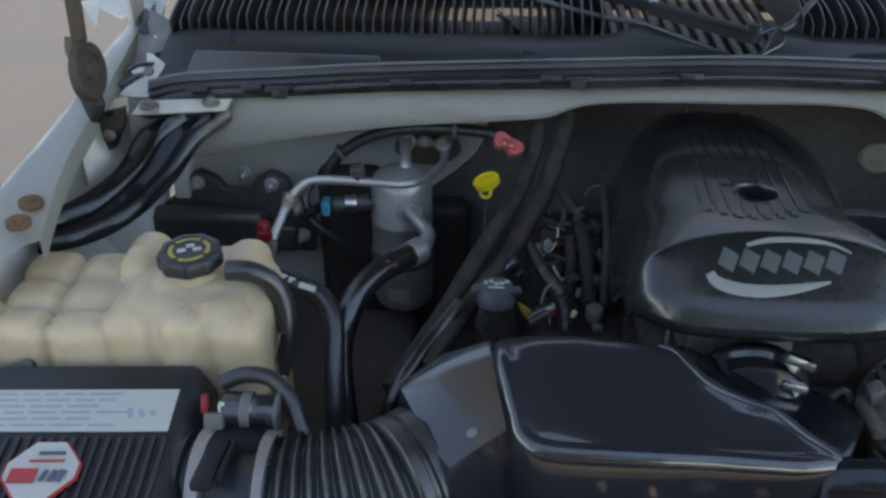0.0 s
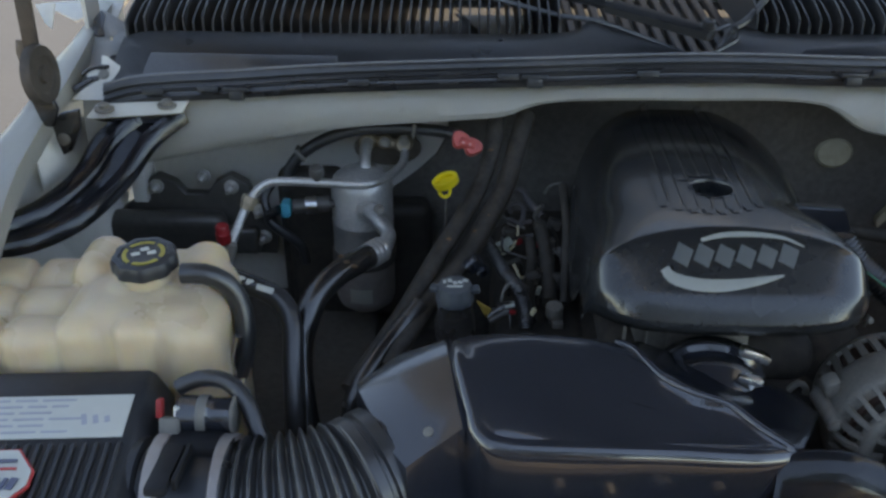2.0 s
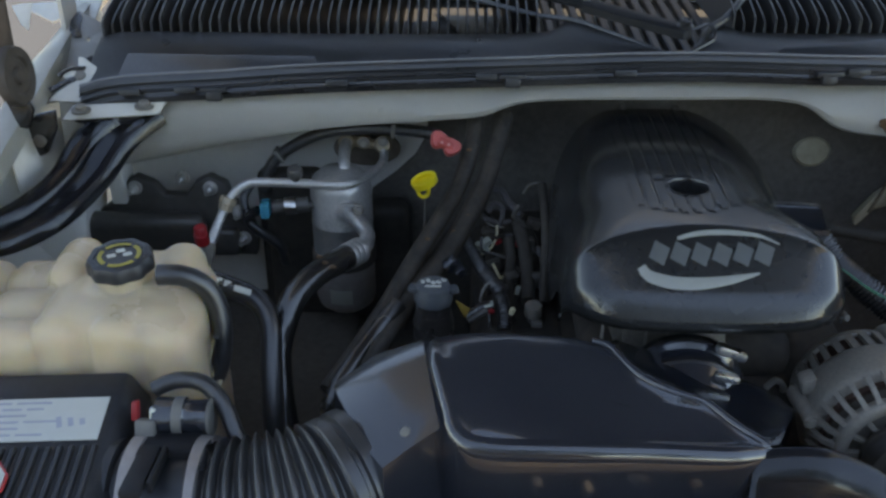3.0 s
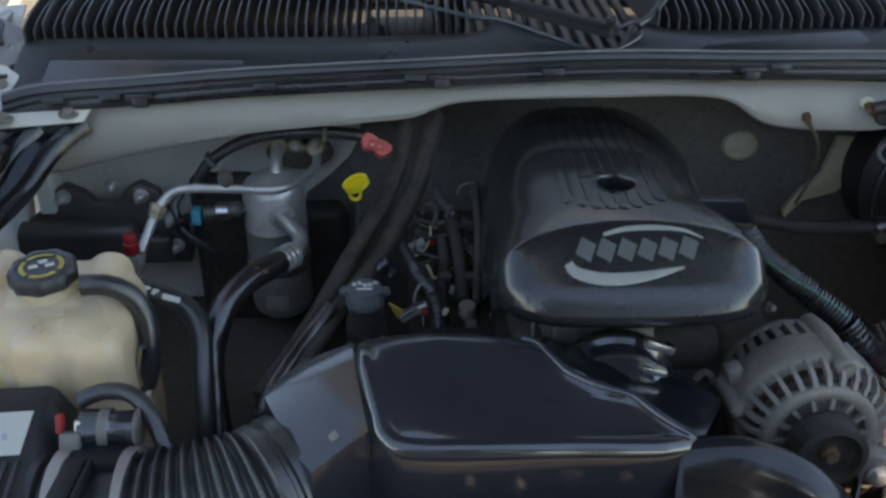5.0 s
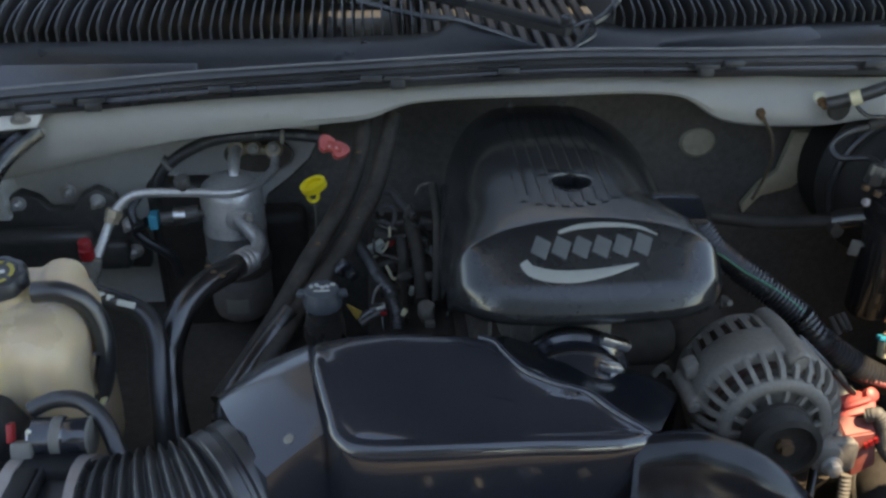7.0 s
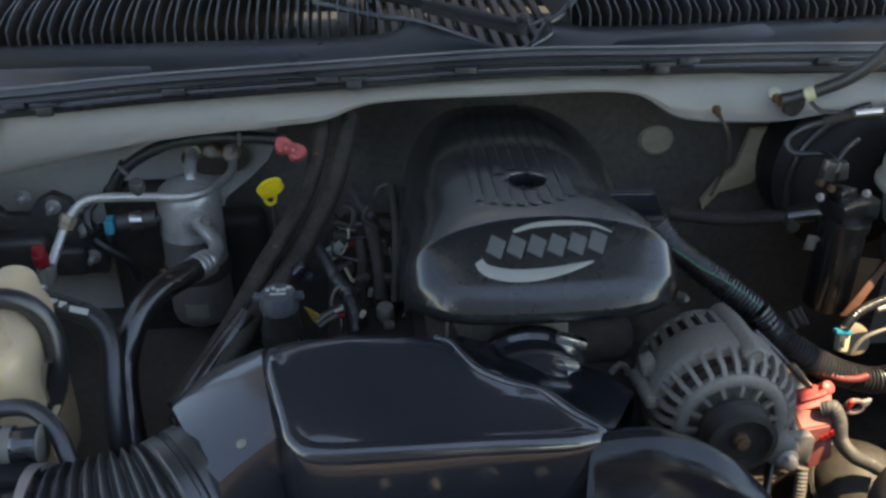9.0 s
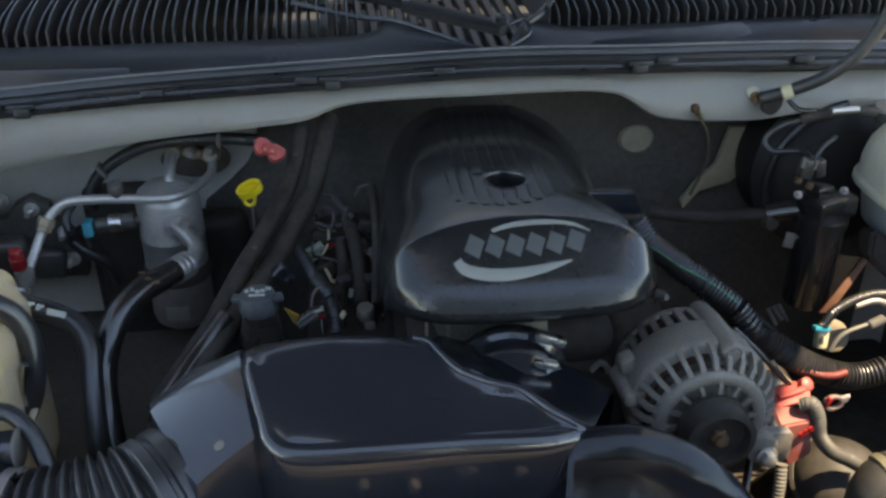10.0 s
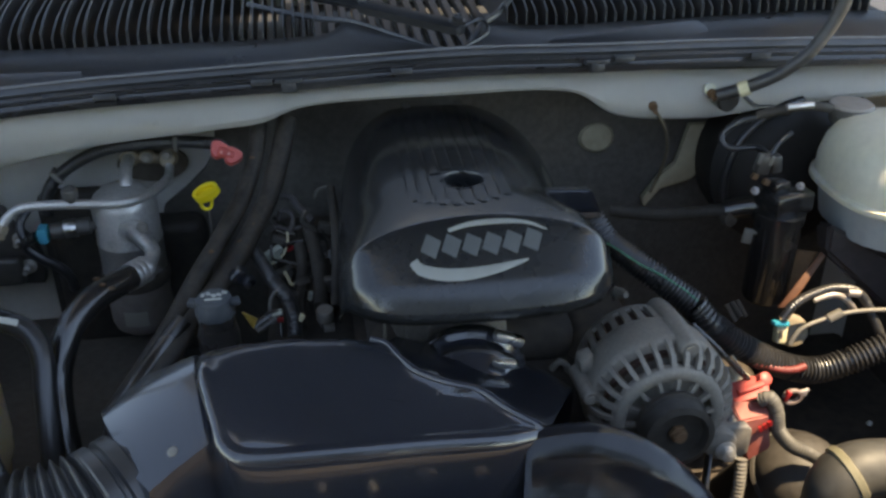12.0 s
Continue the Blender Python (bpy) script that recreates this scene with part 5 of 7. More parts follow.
lathe(g, H0, ax, [(0.0155, -0.004), (0.0175, -0.002), (0.0175, 0.004), (0.0162, 0.006), (0.0175, 0.008), (0.0175, 0.014), (0.0162, 0.016), (0.0175, 0.018), (0.0175, 0.025), (0.016, 0.027)], 30)
part("crimp", g, ALU, acc, "bright crimped hose ferrule")
g = B()
tube(g, [H0.lerp(H1, 0.4), H1, (-0.438, 1.01, 1.028), (-0.459, 0.98, 1.016), (-0.471, 0.955, 0.994), (-0.477, 0.93, 0.965), (-0.47, 0.89, 0.928), (-0.456, 0.85, 0.876)], 0.0165, 18)
suction = thing("suction_hose", (-0.5, 1.0, 0.95), "thick glossy black suction hose with worn patches", "hose")
part("tube", g, ENAMEL, suction)
for q in ((-0.424, 1.003, 1.05), (-0.432, 1.012, 1.053), (-0.414, 1, 1.046)):
    g = B()
    bmesh.ops.create_icosphere(g, subdivisions=2, radius=0.0030)
    bmesh.ops.scale(g, vec=(1.5, 0.5, 0.8), verts=g.verts)
    bmesh.ops.translate(g, vec=q, verts=g.verts)
    part("worn_patch", g, RUST, suction, "tan worn patch")
# red service cap on the fill line
sc = thing("service_valve", (-0.598, 1.07, 0.997), "aluminium service valve with red screw cap", "service valve")
g = B()
lathe(g, (-0.597, 1.085, 1.032), (0, -0.1, 1), [(0.009, -0.003), (0.0098, 0.0), (0.0098, 0.012), (0.0085, 0.013), (0.0085, 0.022), (0.007, 0.024)], 20)
part("screw_cap", g, DEEPRED, sc, "red ribbed plastic cap")
g = B()
lathe(g, (-0.599, 1.085, 1.01), (0, -0.1, 1), [(0.007, -0.02), (0.0075, 0.0), (0.006, 0.010), (0.006, 0.014)], 14)
box(g, (-0.595, 1.09, 1.012), (0.022, 0.012, 0.030), (0, 15, 0), 0.005)
part("stem", g, ALUMATT, sc)

# ---- harness over the firewall, red and yellow caps ----
har = thing("firewall_harness", (-0.40, 1.26, 1.10), "black corrugated wiring harness along the firewall", "wiring harness")
g = B()
tube(g, [(-0.546, 1.265, 1.02), (-0.542, 1.262, 1.045), (-0.523, 1.258, 1.075), (-0.488, 1.255, 1.101), (-0.446, 1.25, 1.119), (-0.397, 1.248, 1.125), (-0.349, 1.245, 1.126), (-0.301, 1.22, 1.131), (-0.285, 1.19, 1.137)], 0.0085, 12, ridge=0.05, pitch=0.0045)
part("conduit", g, RUBBER, har)
for q, r in (((-0.519, 1.256, 1.081), (0, -35, 0)), ((-0.353, 1.246, 1.126), (0, 5, 0))):
    g = B()
    box(g, q, (0.006, 0.021, 0.022), r, 0.002)
    part("clip", g, GREYTUBE, har)
red = thing("red_plug", (-0.279, 1.15, 1.141), "red plastic wing plug beside the firewall harness", "plug")
g = B()
for q, rz in (((-0.287, 1.155, 1.149), 1), ((-0.27, 1.15, 1.141), -1)):
    lathe(g, q, (0.15, -0.75, 0.6), [(0.0105, -0.007), (0.0115, -0.005), (0.0115, 0.004), (0.010, 0.006)], 20, 0.10, 3)
box(g, (-0.278, 1.149, 1.146), (0.022, 0.014, 0.010), (25, 18, 0), 0.003)
part("body", g, RED, red)
g = B()
for dx in (-0.005, 0.004):
    lathe(g, Vector((-0.278, 1.141, 1.15)) + Vector((dx, 0, -dx * 0.3)), (0.1, -0.8, 0.6), [(0.0018, -0.002), (0.0018, 0.0006), (0.001, 0.0006)], 10)
part("print", g, mat("pale_pink_print", (0.66, 0.28, 0.26), 0.5), red)
dip = thing("dipstick", (-0.309, 1.12, 1.082), "yellow plastic loop dipstick handle", "dipstick")
g = B()
c0 = Vector((-0.305, 1.115, 1.108))
tilt = Matrix.Rotation(radians(-22), 3, "Y") @ Matrix.Rotation(radians(14), 3, "X")
lpz = []
for k in range(33):
    a = 2 * math.pi * k / 32
    lpz.append([c0 + tilt @ Vector(((0.0155 + da) * math.cos(a), (0.0115 + da) * math.sin(a), b)) for da, b in ((-0.0030, -0.0045), (0.0014, -0.0050), (0.0016 + 0.0006 * (k % 2), 0.0050), (-0.0026, 0.0044))])
rings(g, lpz, False)
part("loop", g, YELLOW, dip)
g = B()
rings(g, [[c0 + tilt @ Vector(((0.0130 * k) * math.cos(a), (0.0090 * k) * math.sin(a), h)) for a in [2 * math.pi * j / 24 for j in range(24)]] for k, h in ((1.0, -0.004), (1.0, -0.0012), (0.4, -0.0006))])
part("finger_pad", g, YELLOW, dip)
g = B()
tube(g, [(-0.3125, 1.112, 1.1), (-0.3125, 1.112, 1.091), (-0.3075, 1.112, 1.0865), (-0.301, 1.112, 1.089), (-0.2995, 1.112, 1.097), (-0.300, 1.112, 1.105)], 0.0025, 10, 0.003)
part("hook", g, YELLOW, dip)
g = B()
tube(g, [(-0.305, 1.12, 1.087), (-0.306, 1.13, 1.035), (-0.311, 1.12, 0.969)], 0.0016, 8)
part("tube", g, MATT, dip)

# ---- heater hoses crossing down past the engine ----
g = B()
tube(g, [(-0.238, 1.22, 1.153), (-0.243, 1.18, 1.131), (-0.26, 1.13, 1.095), (-0.29, 1.07, 1.064), (-0.313, 1.03, 1.044), (-0.335, 0.99, 1.021), (-0.354, 0.955, 1.003), (-0.379, 0.91, 0.984), (-0.408, 0.86, 0.964)], 0.0116, 16)
hh = thing("heater_hose", (-0.34, 1.1, 1.0), "dusty black heater hose running down past the engine", "hose", group="heater hoses")
part("tube", g, HEATER, hh)
for q in ((-0.247, 1.162, 1.132), (-0.299, 1.04, 1.064)):
    g = B()
    bmesh.ops.create_icosphere(g, subdivisions=2, radius=0.0026)
    bmesh.ops.scale(g, vec=(1.4, 0.5, 0.8), verts=g.verts)
    bmesh.ops.translate(g, vec=q, verts=g.verts)
    part("rust_speck", g, RUST, hh, "brown rust fleck")
g = B()
tube(g, [(-0.199, 1.22, 1.159), (-0.21, 1.18, 1.131), (-0.228, 1.13, 1.092), (-0.257, 1.075, 1.058), (-0.285, 1.03, 1.033), (-0.312, 0.99, 1.015), (-0.34, 0.94, 0.998), (-0.371, 0.89, 0.975)], 0.0132, 16)
hh = thing("heater_hose", (-0.34, 1.1, 1.0), "thicker dusty heater hose beside the engine", "hose", group="heater hoses")
part("tube", g, HEATER, hh)
for q in ((-0.265, 1.062, 1.063), (-0.249, 1.082, 1.075), (-0.314, 0.978, 1.035)):
    g = B()
    bmesh.ops.create_icosphere(g, subdivisions=2, radius=0.0030)
    bmesh.ops.scale(g, vec=(1.6, 0.5, 0.8), verts=g.verts)
    bmesh.ops.translate(g, vec=q, verts=g.verts)
    part("rust_speck", g, RUST, hh, "brown rust fleck")

g = B()
tube(g, [(-0.331, 0.96, 1.019), (-0.36, 0.925, 0.997), (-0.383, 0.885, 0.982), (-0.403, 0.85, 0.959), (-0.41, 0.83, 0.905)], 0.0105, 14)
solo("radiator_hose", g, ENAMEL, "glossy black hose dropping behind the intake", "hose")

# ---- power steering reservoir ----
ps = thing("power_steering_reservoir", (-0.285, 0.94, 0.93), "black power steering reservoir with grey printed cap", "fluid reservoir")
PC = Vector((-0.289, 0.923, 1.068))
g = B()
lathe(g, PC, (0, 0, 1), [(0.0215, -0.020), (0.0218, -0.008), (0.0205, -0.006), (0.0205, -0.001), (0.0192, 0.002), (0.012, 0.0026), (0.004, 0.0028)], 48, 0.03, 10)
for sx in (-1, 1):
    box(g, PC + Vector((sx * 0.0225, -0.001 - 0.001 * sx, -0.003)), (0.012, 0.012, 0.007), (0, 0, 12 * sx), 0.002)
pcap = part("cap", g, mat("grey_cap_plastic", (0.045, 0.056, 0.068), 0.36, vary=0.25, bump=0.05, dust=0.25), ps, "grey plastic cap with white symbols")
g = B()
random.seed(7)
for i in range(5):
    box(g, PC + Vector((-0.012 + 0.006 * i, 0.004 + 0.003 * math.sin(i * 2), 0.0034)), (0.0042, 0.006, 0.001), (0, 0, 15 * i), 0)
box(g, PC + Vector((0.0, -0.006, 0.0034)), (0.018, 0.003, 0.001), (0, 0, 0), 0)
part("symbol_bar", g, LABEL, pcap)
g = B()
lathe(g, PC + Vector((0, 0.004, 0)), (0, 0, 1), [(0.024, -0.14), (0.024, -0.05), (0.0205, -0.034), (0.0205, -0.018)], 30)
part("body", g, ENAMEL, ps)

# ---- clutter between hose and cover ----
cl = thing("engine_wiring", (-0.20, 1.08, 0.98), "tangled engine wiring with pale connectors", "wiring")
PALE = mat("pale_connector_plastic", (0.42, 0.46, 0.40), 0.5, vary=0.3, bump=0.1, dust=0.4)
CLOTH = mat("grey_cloth_tape", (0.085, 0.078, 0.082), 0.75, vary=0.3, bump=0.3, grain=500, dust=0.2)
THIN_WIRES = [
    ([(-0.209, 1.12, 1.041), (-0.209, 1.11, 1.032), (-0.215, 1.1, 1.02), (-0.223, 1.1, 1.012), (-0.232, 1.095, 1.009)], 0.0016, TAPE),
    ([(-0.223, 1.12, 1.045), (-0.213, 1.12, 1.04), (-0.199, 1.12, 1.038)], 0.0014, GREYTUBE),
    ([(-0.219, 1.14, 1.05), (-0.216, 1.14, 1.061), (-0.208, 1.14, 1.063), (-0.201, 1.14, 1.055), (-0.202, 1.13, 1.045), (-0.207, 1.12, 1.041)], 0.0034, CLOTH),
    ([(-0.229, 1.13, 1.042), (-0.222, 1.13, 1.046), (-0.214, 1.13, 1.042), (-0.203, 1.13, 1.04), (-0.19, 1.13, 1.043)], 0.003, CLOTH),
    ([(-0.217, 1.17, 1.069), (-0.202, 1.17, 1.068), (-0.195, 1.16, 1.06), (-0.184, 1.15, 1.051), (-0.175, 1.14, 1.045)], 0.005, CLOTH),
    ([(-0.171, 1.17, 1.064), (-0.166, 1.17, 1.075), (-0.158, 1.17, 1.079), (-0.149, 1.17, 1.08)], 0.0018, GREYTUBE),
    ([(-0.215, 1.07, 1.01), (-0.21, 1.06, 1.005), (-0.206, 1.05, 1.002), (-0.194, 1.05, 1.006)], 0.0022, TAPE),
    ([(-0.212, 1.1, 1.033), (-0.201, 1.11, 1.031), (-0.188, 1.11, 1.033)], 0.0024, ENAMEL),
]
THICK_WIRES = [
    ([(-0.251, 1.08, 1.038), (-0.241, 1.06, 1.031), (-0.229, 1.03, 1.024), (-0.216, 0.99, 1.03), (-0.208, 0.98, 1.017), (-0.204, 0.965, 1.006), (-0.204, 0.95, 0.991)], 0.0085, RUBBER),
    ([(-0.181, 1.12, 1.046), (-0.174, 1.09, 1.028), (-0.171, 1.05, 1.008), (-0.172, 1.0, 0.997)], 0.009, HOSE),
    ([(-0.194, 1.1, 1.032), (-0.192, 1.07, 1.015), (-0.197, 1.02, 1.003), (-0.196, 0.97, 0.99)], 0.007, HOSE),
    ([(-0.148, 1.16, 1.083), (-0.146, 1.1, 1.054), (-0.149, 1.05, 1.023), (-0.154, 1.0, 0.996)], 0.006, HOSE),
    ([(-0.25, 0.955, 1.004), (-0.24, 0.96, 1.01), (-0.228, 0.965, 1.014), (-0.217, 0.965, 1.013)], 0.006, ENAMEL),
    ([(-0.248, 0.95, 1.002), (-0.237, 0.955, 1.007), (-0.225, 0.96, 1.011)], 0.004, BLACK),
    ([(-0.16, 1.0, 0.992), (-0.147, 1.03, 1.01), (-0.141, 1.06, 1.025)], 0.004, ENAMEL),
]
for pts, r, m in THIN_WIRES + THICK_WIRES:
    g = B()
    tube(g, pts, r, 10, 0.006, ridge=0.06 if r > 0.0082 else 0.0, pitch=0.0045)
    part("wire", g, m, cl)
PLUGS = [
    ((-0.235, 1.1, 1.019), (0.014, 0.01, 0.01), (20, -25, 10), PALE),
    ((-0.223, 1.1, 1.026), (0.014, 0.01, 0.009), (15, -30, 20), PALE),
    ((-0.238, 1.095, 1.007), (0.012, 0.01, 0.012), (10, 20, 0), PALE),
    ((-0.225, 1.1, 1.015), (0.012, 0.008, 0.01), (0, -35, 0), PALE),
    ((-0.207, 1.11, 1.022), (0.01, 0.008, 0.006), (0, -30, 0), DEEPRED),
    ((-0.181, 1.11, 1.019), (0.006, 0.006, 0.011), (0, 0, 0), DEEPRED),
    ((-0.268, 1.02, 1.04), (0.02, 0.014, 0.016), (20, -38, 0), GLOSS),
    ((-0.257, 1.02, 1.03), (0.014, 0.012, 0.012), (20, -38, 0), GLOSS),
    ((-0.184, 1.03, 0.996), (0.006, 0.006, 0.013), (0, 10, 0), PALE),
    ((-0.225, 0.965, 1.014), (0.016, 0.01, 0.008), (0, -15, 0), PALE),
    ((-0.22, 0.96, 1.01), (0.008, 0.008, 0.006), (0, 0, 0), DEEPRED),
]
DARK_PLUGS = [
    ((-0.202, 0.96, 1.001), (0.01, 0.008, 0.011), (0, 30, 0), TAPE),
    ((-0.195, 0.96, 1.01), (0.006, 0.006, 0.01), (0, 30, 0), TAPE),
    ((-0.185, 1.09, 1.002), (0.02, 0.014, 0.014), (10, 20, 0), BLACK),
    ((-0.214, 1.08, 1.002), (0.022, 0.012, 0.016), (0, -20, 10), BLACK),
    ((-0.168, 1.1, 1.022), (0.016, 0.012, 0.022), (0, 0, 15), BLACK),
    ((-0.193, 1.04, 1.007), (0.018, 0.012, 0.016), (20, 0, 30), BLACK),
    ((-0.159, 1.13, 1.039), (0.018, 0.012, 0.014), (0, 15, 0), BLACK),
    ((-0.157, 1.04, 1.005), (0.016, 0.012, 0.02), (0, 0, 0), BLACK),
    ((-0.207, 1.0, 1.016), (0.014, 0.012, 0.014), (0, 30, 0), BLACK),
    ((-0.233, 1.12, 1.049), (0.016, 0.01, 0.012), (0, -30, 0), BLACK),
    ((-0.22, 1.12, 1.031), (0.018, 0.012, 0.01), (0, 20, 0), BLACK),
]
for q, d, r, m in PLUGS + DARK_PLUGS:
    g = B()
    box(g, q, d, r, 0.0018)
    box(g, Vector(q) + Vector((0.0, -0.35 * d[1], 0.30 * d[2])), (0.55 * d[0], 0.5 * d[1], 0.5 * d[2]), r, 0.001)
    part("connector", g, m, cl)
g = B()
tube(g, [(-0.233, 0.98, 1.011), (-0.23, 0.983, 1.025), (-0.223, 0.985, 1.034), (-0.216, 0.985, 1.032), (-0.21, 0.983, 1.025)], 0.002, 8, 0.004)
part("pale_tie", g, GREYTUBE, cl)
g = B()
slab(g, [(-0.264, 0.955, 1.027), (-0.246, 0.95, 1.018), (-0.252, 0.95, 1.005)], 0.004, 0.001)
part("yellow_tag", g, mat("ochre_tag", (0.40, 0.24, 0.04), 0.5, vary=0.3, bump=0.05, dust=0.2), cl)
random.seed(31)
CLA, CLB, CLC = Vector((-0.252, 1.17, 1.045)), Vector((-0.141, 1.17, 1.062)), Vector((-0.197, 0.96, 0.982))
for i in range(16):
    a, b = random.random(), random.random()
    q = CLA.lerp(CLB, a).lerp(CLC + Vector((0.07 * (a - 0.5), 0, 0)), b)
    p = [q]
    h = Vector((random.uniform(-1, 1), random.uniform(-0.6, 0.4), random.uniform(-1.2, 0.3)))
    for k in range(3):
        h = (h + Vector((random.uniform(-1, 1), random.uniform(-0.5, 0.5), random.uniform(-1, 0.6)))).normalized()
        p.append(p[-1] + h * random.uniform(0.010, 0.024))
    g = B()
    tube(g, p, random.choice((0.0013, 0.0018, 0.0024, 0.0032)), 8, 0.006)
    part("wire", g, random.choice((RUBBER, BLACK, ENAMEL, ENAMEL, HOSE, RUBBER, HOSE)), cl)
g = B()
lathe(g, (-0.165, 0.985, 0.980), (0, -0.15, 1), [(0.0095, -0.02), (0.0095, 0.004), (0.0088, 0.005)], 20)
coil = solo("sensor_plug", g, BLACK, "black sensor plug with pale cap", "sensor")
g = B()
lathe(g, (-0.167, 0.985, 0.994), (0, -0.15, 1), [(0.0105, -0.006), (0.0110, -0.004), (0.0110, 0.008), (0.0095, 0.010)], 24)
part("pale_cap", g, ALUMATT, coil)
g = B()
box(g, (-0.163, 0.973, 0.983), (0.013, 0.010, 0.009), (0, 0, 0), 0.002)
part("side_tab", g, GREYTUBE, coil)

# ---- alternator ----
alt = thing("alternator", (0.165, 0.80, 0.90), "dull cast alloy alternator with finned slots and black pulley", "alternator")
AC = Vector((0.186, 0.752, 0.986))
AXD = Vector((0.0, -1.0, 0.04)).normalized()
R = 0.080
u, v, w = basis(AXD)
g = B()
lathe(g, AC, -AXD, [(R - 0.003, 0.022), (R, 0.025), (R + 0.001, 0.032), (R, 0.066), (R - 0.003, 0.074), (R - 0.006, 0.076)], 64)
part("mid_case", g, ALUMATT, alt, angle=50)
g = B()
lathe(g, AC, -AXD, [(R - 0.012, 0.015), (R - 0.012, 0.112), (0.03, 0.114)], 40)
part("stator", g, mat("copper_brown_windings", (0.055, 0.026, 0.020), 0.6, vary=0.4, grain=400, bump=0.3), alt, "reddish brown windings")
g = B()
lathe(g, AC, -AXD, [(R - 0.010, 0.104), (R - 0.008, 0.106), (R - 0.011, 0.116), (R - 0.022, 0.124), (0.02, 0.125)], 48)
part("rear_case", g, ALUMATT, alt)
def spoke(bm, a, r0, h0, r1, h1, wd, th, arch=0.0):
    """Bar between two radii and heights on the alternator axis."""
    d = u * math.cos(a) + v * math.sin(a)
    s = -u * math.sin(a) + v * math.cos(a)
    p0, p1 = AC + d * r0 - w * h0, AC + d * r1 - w * h1
    out = ((p1 - p0).normalized()).cross(s).normalized()
    L = []
    for p, k in ((p0, 1.0), (p0.lerp(p1, 0.3) + (d + w) * arch * 0.8, 0.85), (p0.lerp(p1, 0.65) + (d + w) * arch, 0.85), (p1, 1.0)):
        L.append([p + s * wd * k + out * th, p - s * wd * k + out * th, p - s * wd * k - out * th, p + s * wd * k - out * th])
    rings(bm, L)
for k in range(30):
    g = B()
    spoke(g, 2 * math.pi * k / 30, R - 0.006, 0.074, R - 0.010, 0.106, 0.0042, 0.003)
    part("rear_fin", g, ALUMATT, alt)
for k in range(29):
    g = B()
    spoke(g, 2 * math.pi * k / 29 + 0.05, R - 0.0015, 0.025, 0.0600, -0.002, 0.0029, 0.0034, 0.0035)
    part("front_fin", g, ALUMATT, alt)
g = B()
lathe(g, AC, AXD, [(0.0605, -0.006), (0.0625, -0.001), (0.0615, 0.004), (0.058, 0.007), (0.051, 0.0075), (0.0475, 0.005), (0.047, -0.004)], 64)
part("front_ring", g, ALUMATT, alt, angle=50)
for k in range(14):
    g = B()
    spoke(g, 2 * math.pi * k / 14 + 0.1, 0.0515, -0.003, 0.026, -0.008, 0.0024, 0.003)
    part("hub_spoke", g, ALUMATT, alt)
g = B()
lathe(g, AC, AXD, [(0.064, -0.014), (0.03, -0.012), (0.018, -0.010)], 40)
part("dark_core", g, MATT, alt)
for q, rr, ll in (((0.207, 0.768, 1.058), 0.0115, 0.05), ((0.105, 0.772, 1.003), 0.0085, 0.05), ((0.262, 0.772, 0.965), 0.0085, 0.05)):
    g = B()
    c = Vector(q)
    lathe(g, c, AXD, [(rr * 1.15, -ll), (rr * 1.05, -0.004), (rr, 0.002), (rr * 0.85, 0.004), (rr * 0.5, 0.004), (rr * 0.45, 0.002)], 24)
    lathe(g, c, AXD, [(rr * 0.6, 0.002), (rr * 0.6, 0.006), (rr * 0.3, 0.0065)], 14)
    d = (AC - c)
    d.y = 0
    d.normalize()
    box(g, c + d * rr + Vector((0, 0.012, 0)), (rr * 2.0, 0.024, rr * 2.0), (0, math.degrees(math.atan2(d.x, d.z)), 0), 0.003)
    part("bolt_boss", g, ALUMATT, alt)
g = B()
PUL = AC + AXD * 0.010
lathe(g, PUL, AXD, [(0.024, -0.004), (0.038, 0.0), (0.038, 0.006), (0.034, 0.008), (0.036, 0.010), (0.033, 0.013), (0.036, 0.016), (0.033, 0.019), (0.036, 0.022), (0.033, 0.025), (0.037, 0.029), (0.030, 0.031), (0.027, 0.022), (0.012, 0.020)], 48)
pul = part("pulley", g, HOSE, alt, "black grooved belt pulley")
g = B()
lathe(g, PUL, AXD, [(0.010, 0.019), (0.010, 0.025), (0.008, 0.026)], 6)
lathe(g, PUL, AXD, [(0.0065, 0.026), (0.0065, 0.031), (0.004, 0.0315)], 20)
part("pulley_nut", g, RUST, pul, "rusty pulley nut")
# top cap with dark vents
g = B()
tube(g, [(0.208, 0.770, 1.052), (0.209, 0.80, 1.054), (0.209, 0.835, 1.052), (0.208, 0.868, 1.044)], lambda f: 0.0115 + 0.002 * f, 18)
part("top_hump", g, ALUMATT, alt, angle=60)
# lower right mounting lug with bolt
g = B()
slab(g, [(0.236, 0.742, 0.930), (0.234, 0.742, 0.968), (0.279, 0.745, 0.964), (0.284, 0.745, 0.958), (0.284, 0.745, 0.927), (0.278, 0.745, 0.921)], 0.012, 0.002)
lathe(g, (0.246, 0.740, 0.948), AXD, [(0.020, -0.03), (0.020, -0.004), (0.017, 0.004), (0.012, 0.006)], 24)
lug = part("mount_lug", g, ALUMATT, alt)
g = B()
hexbolt(g, (0.249, 0.731, 0.946), AXD, 0.0085, 0.010, 1.35)
part("mount_bolt", g, ALU, lug)
g = B()
slab(g, [(0.100, 0.8, 1.028), (0.116, 0.8, 1.036), (0.118, 0.8, 1.016), (0.104, 0.8, 1.010)], 0.022, 0.004)
part("side_ear", g, ALUMATT, alt)
g = B()
slab(g, [(0.233, 0.735, 0.939), (0.237, 0.735, 0.943), (0.223, 0.7, 0.896), (0.215, 0.7, 0.897)], 0.02, 0.002)
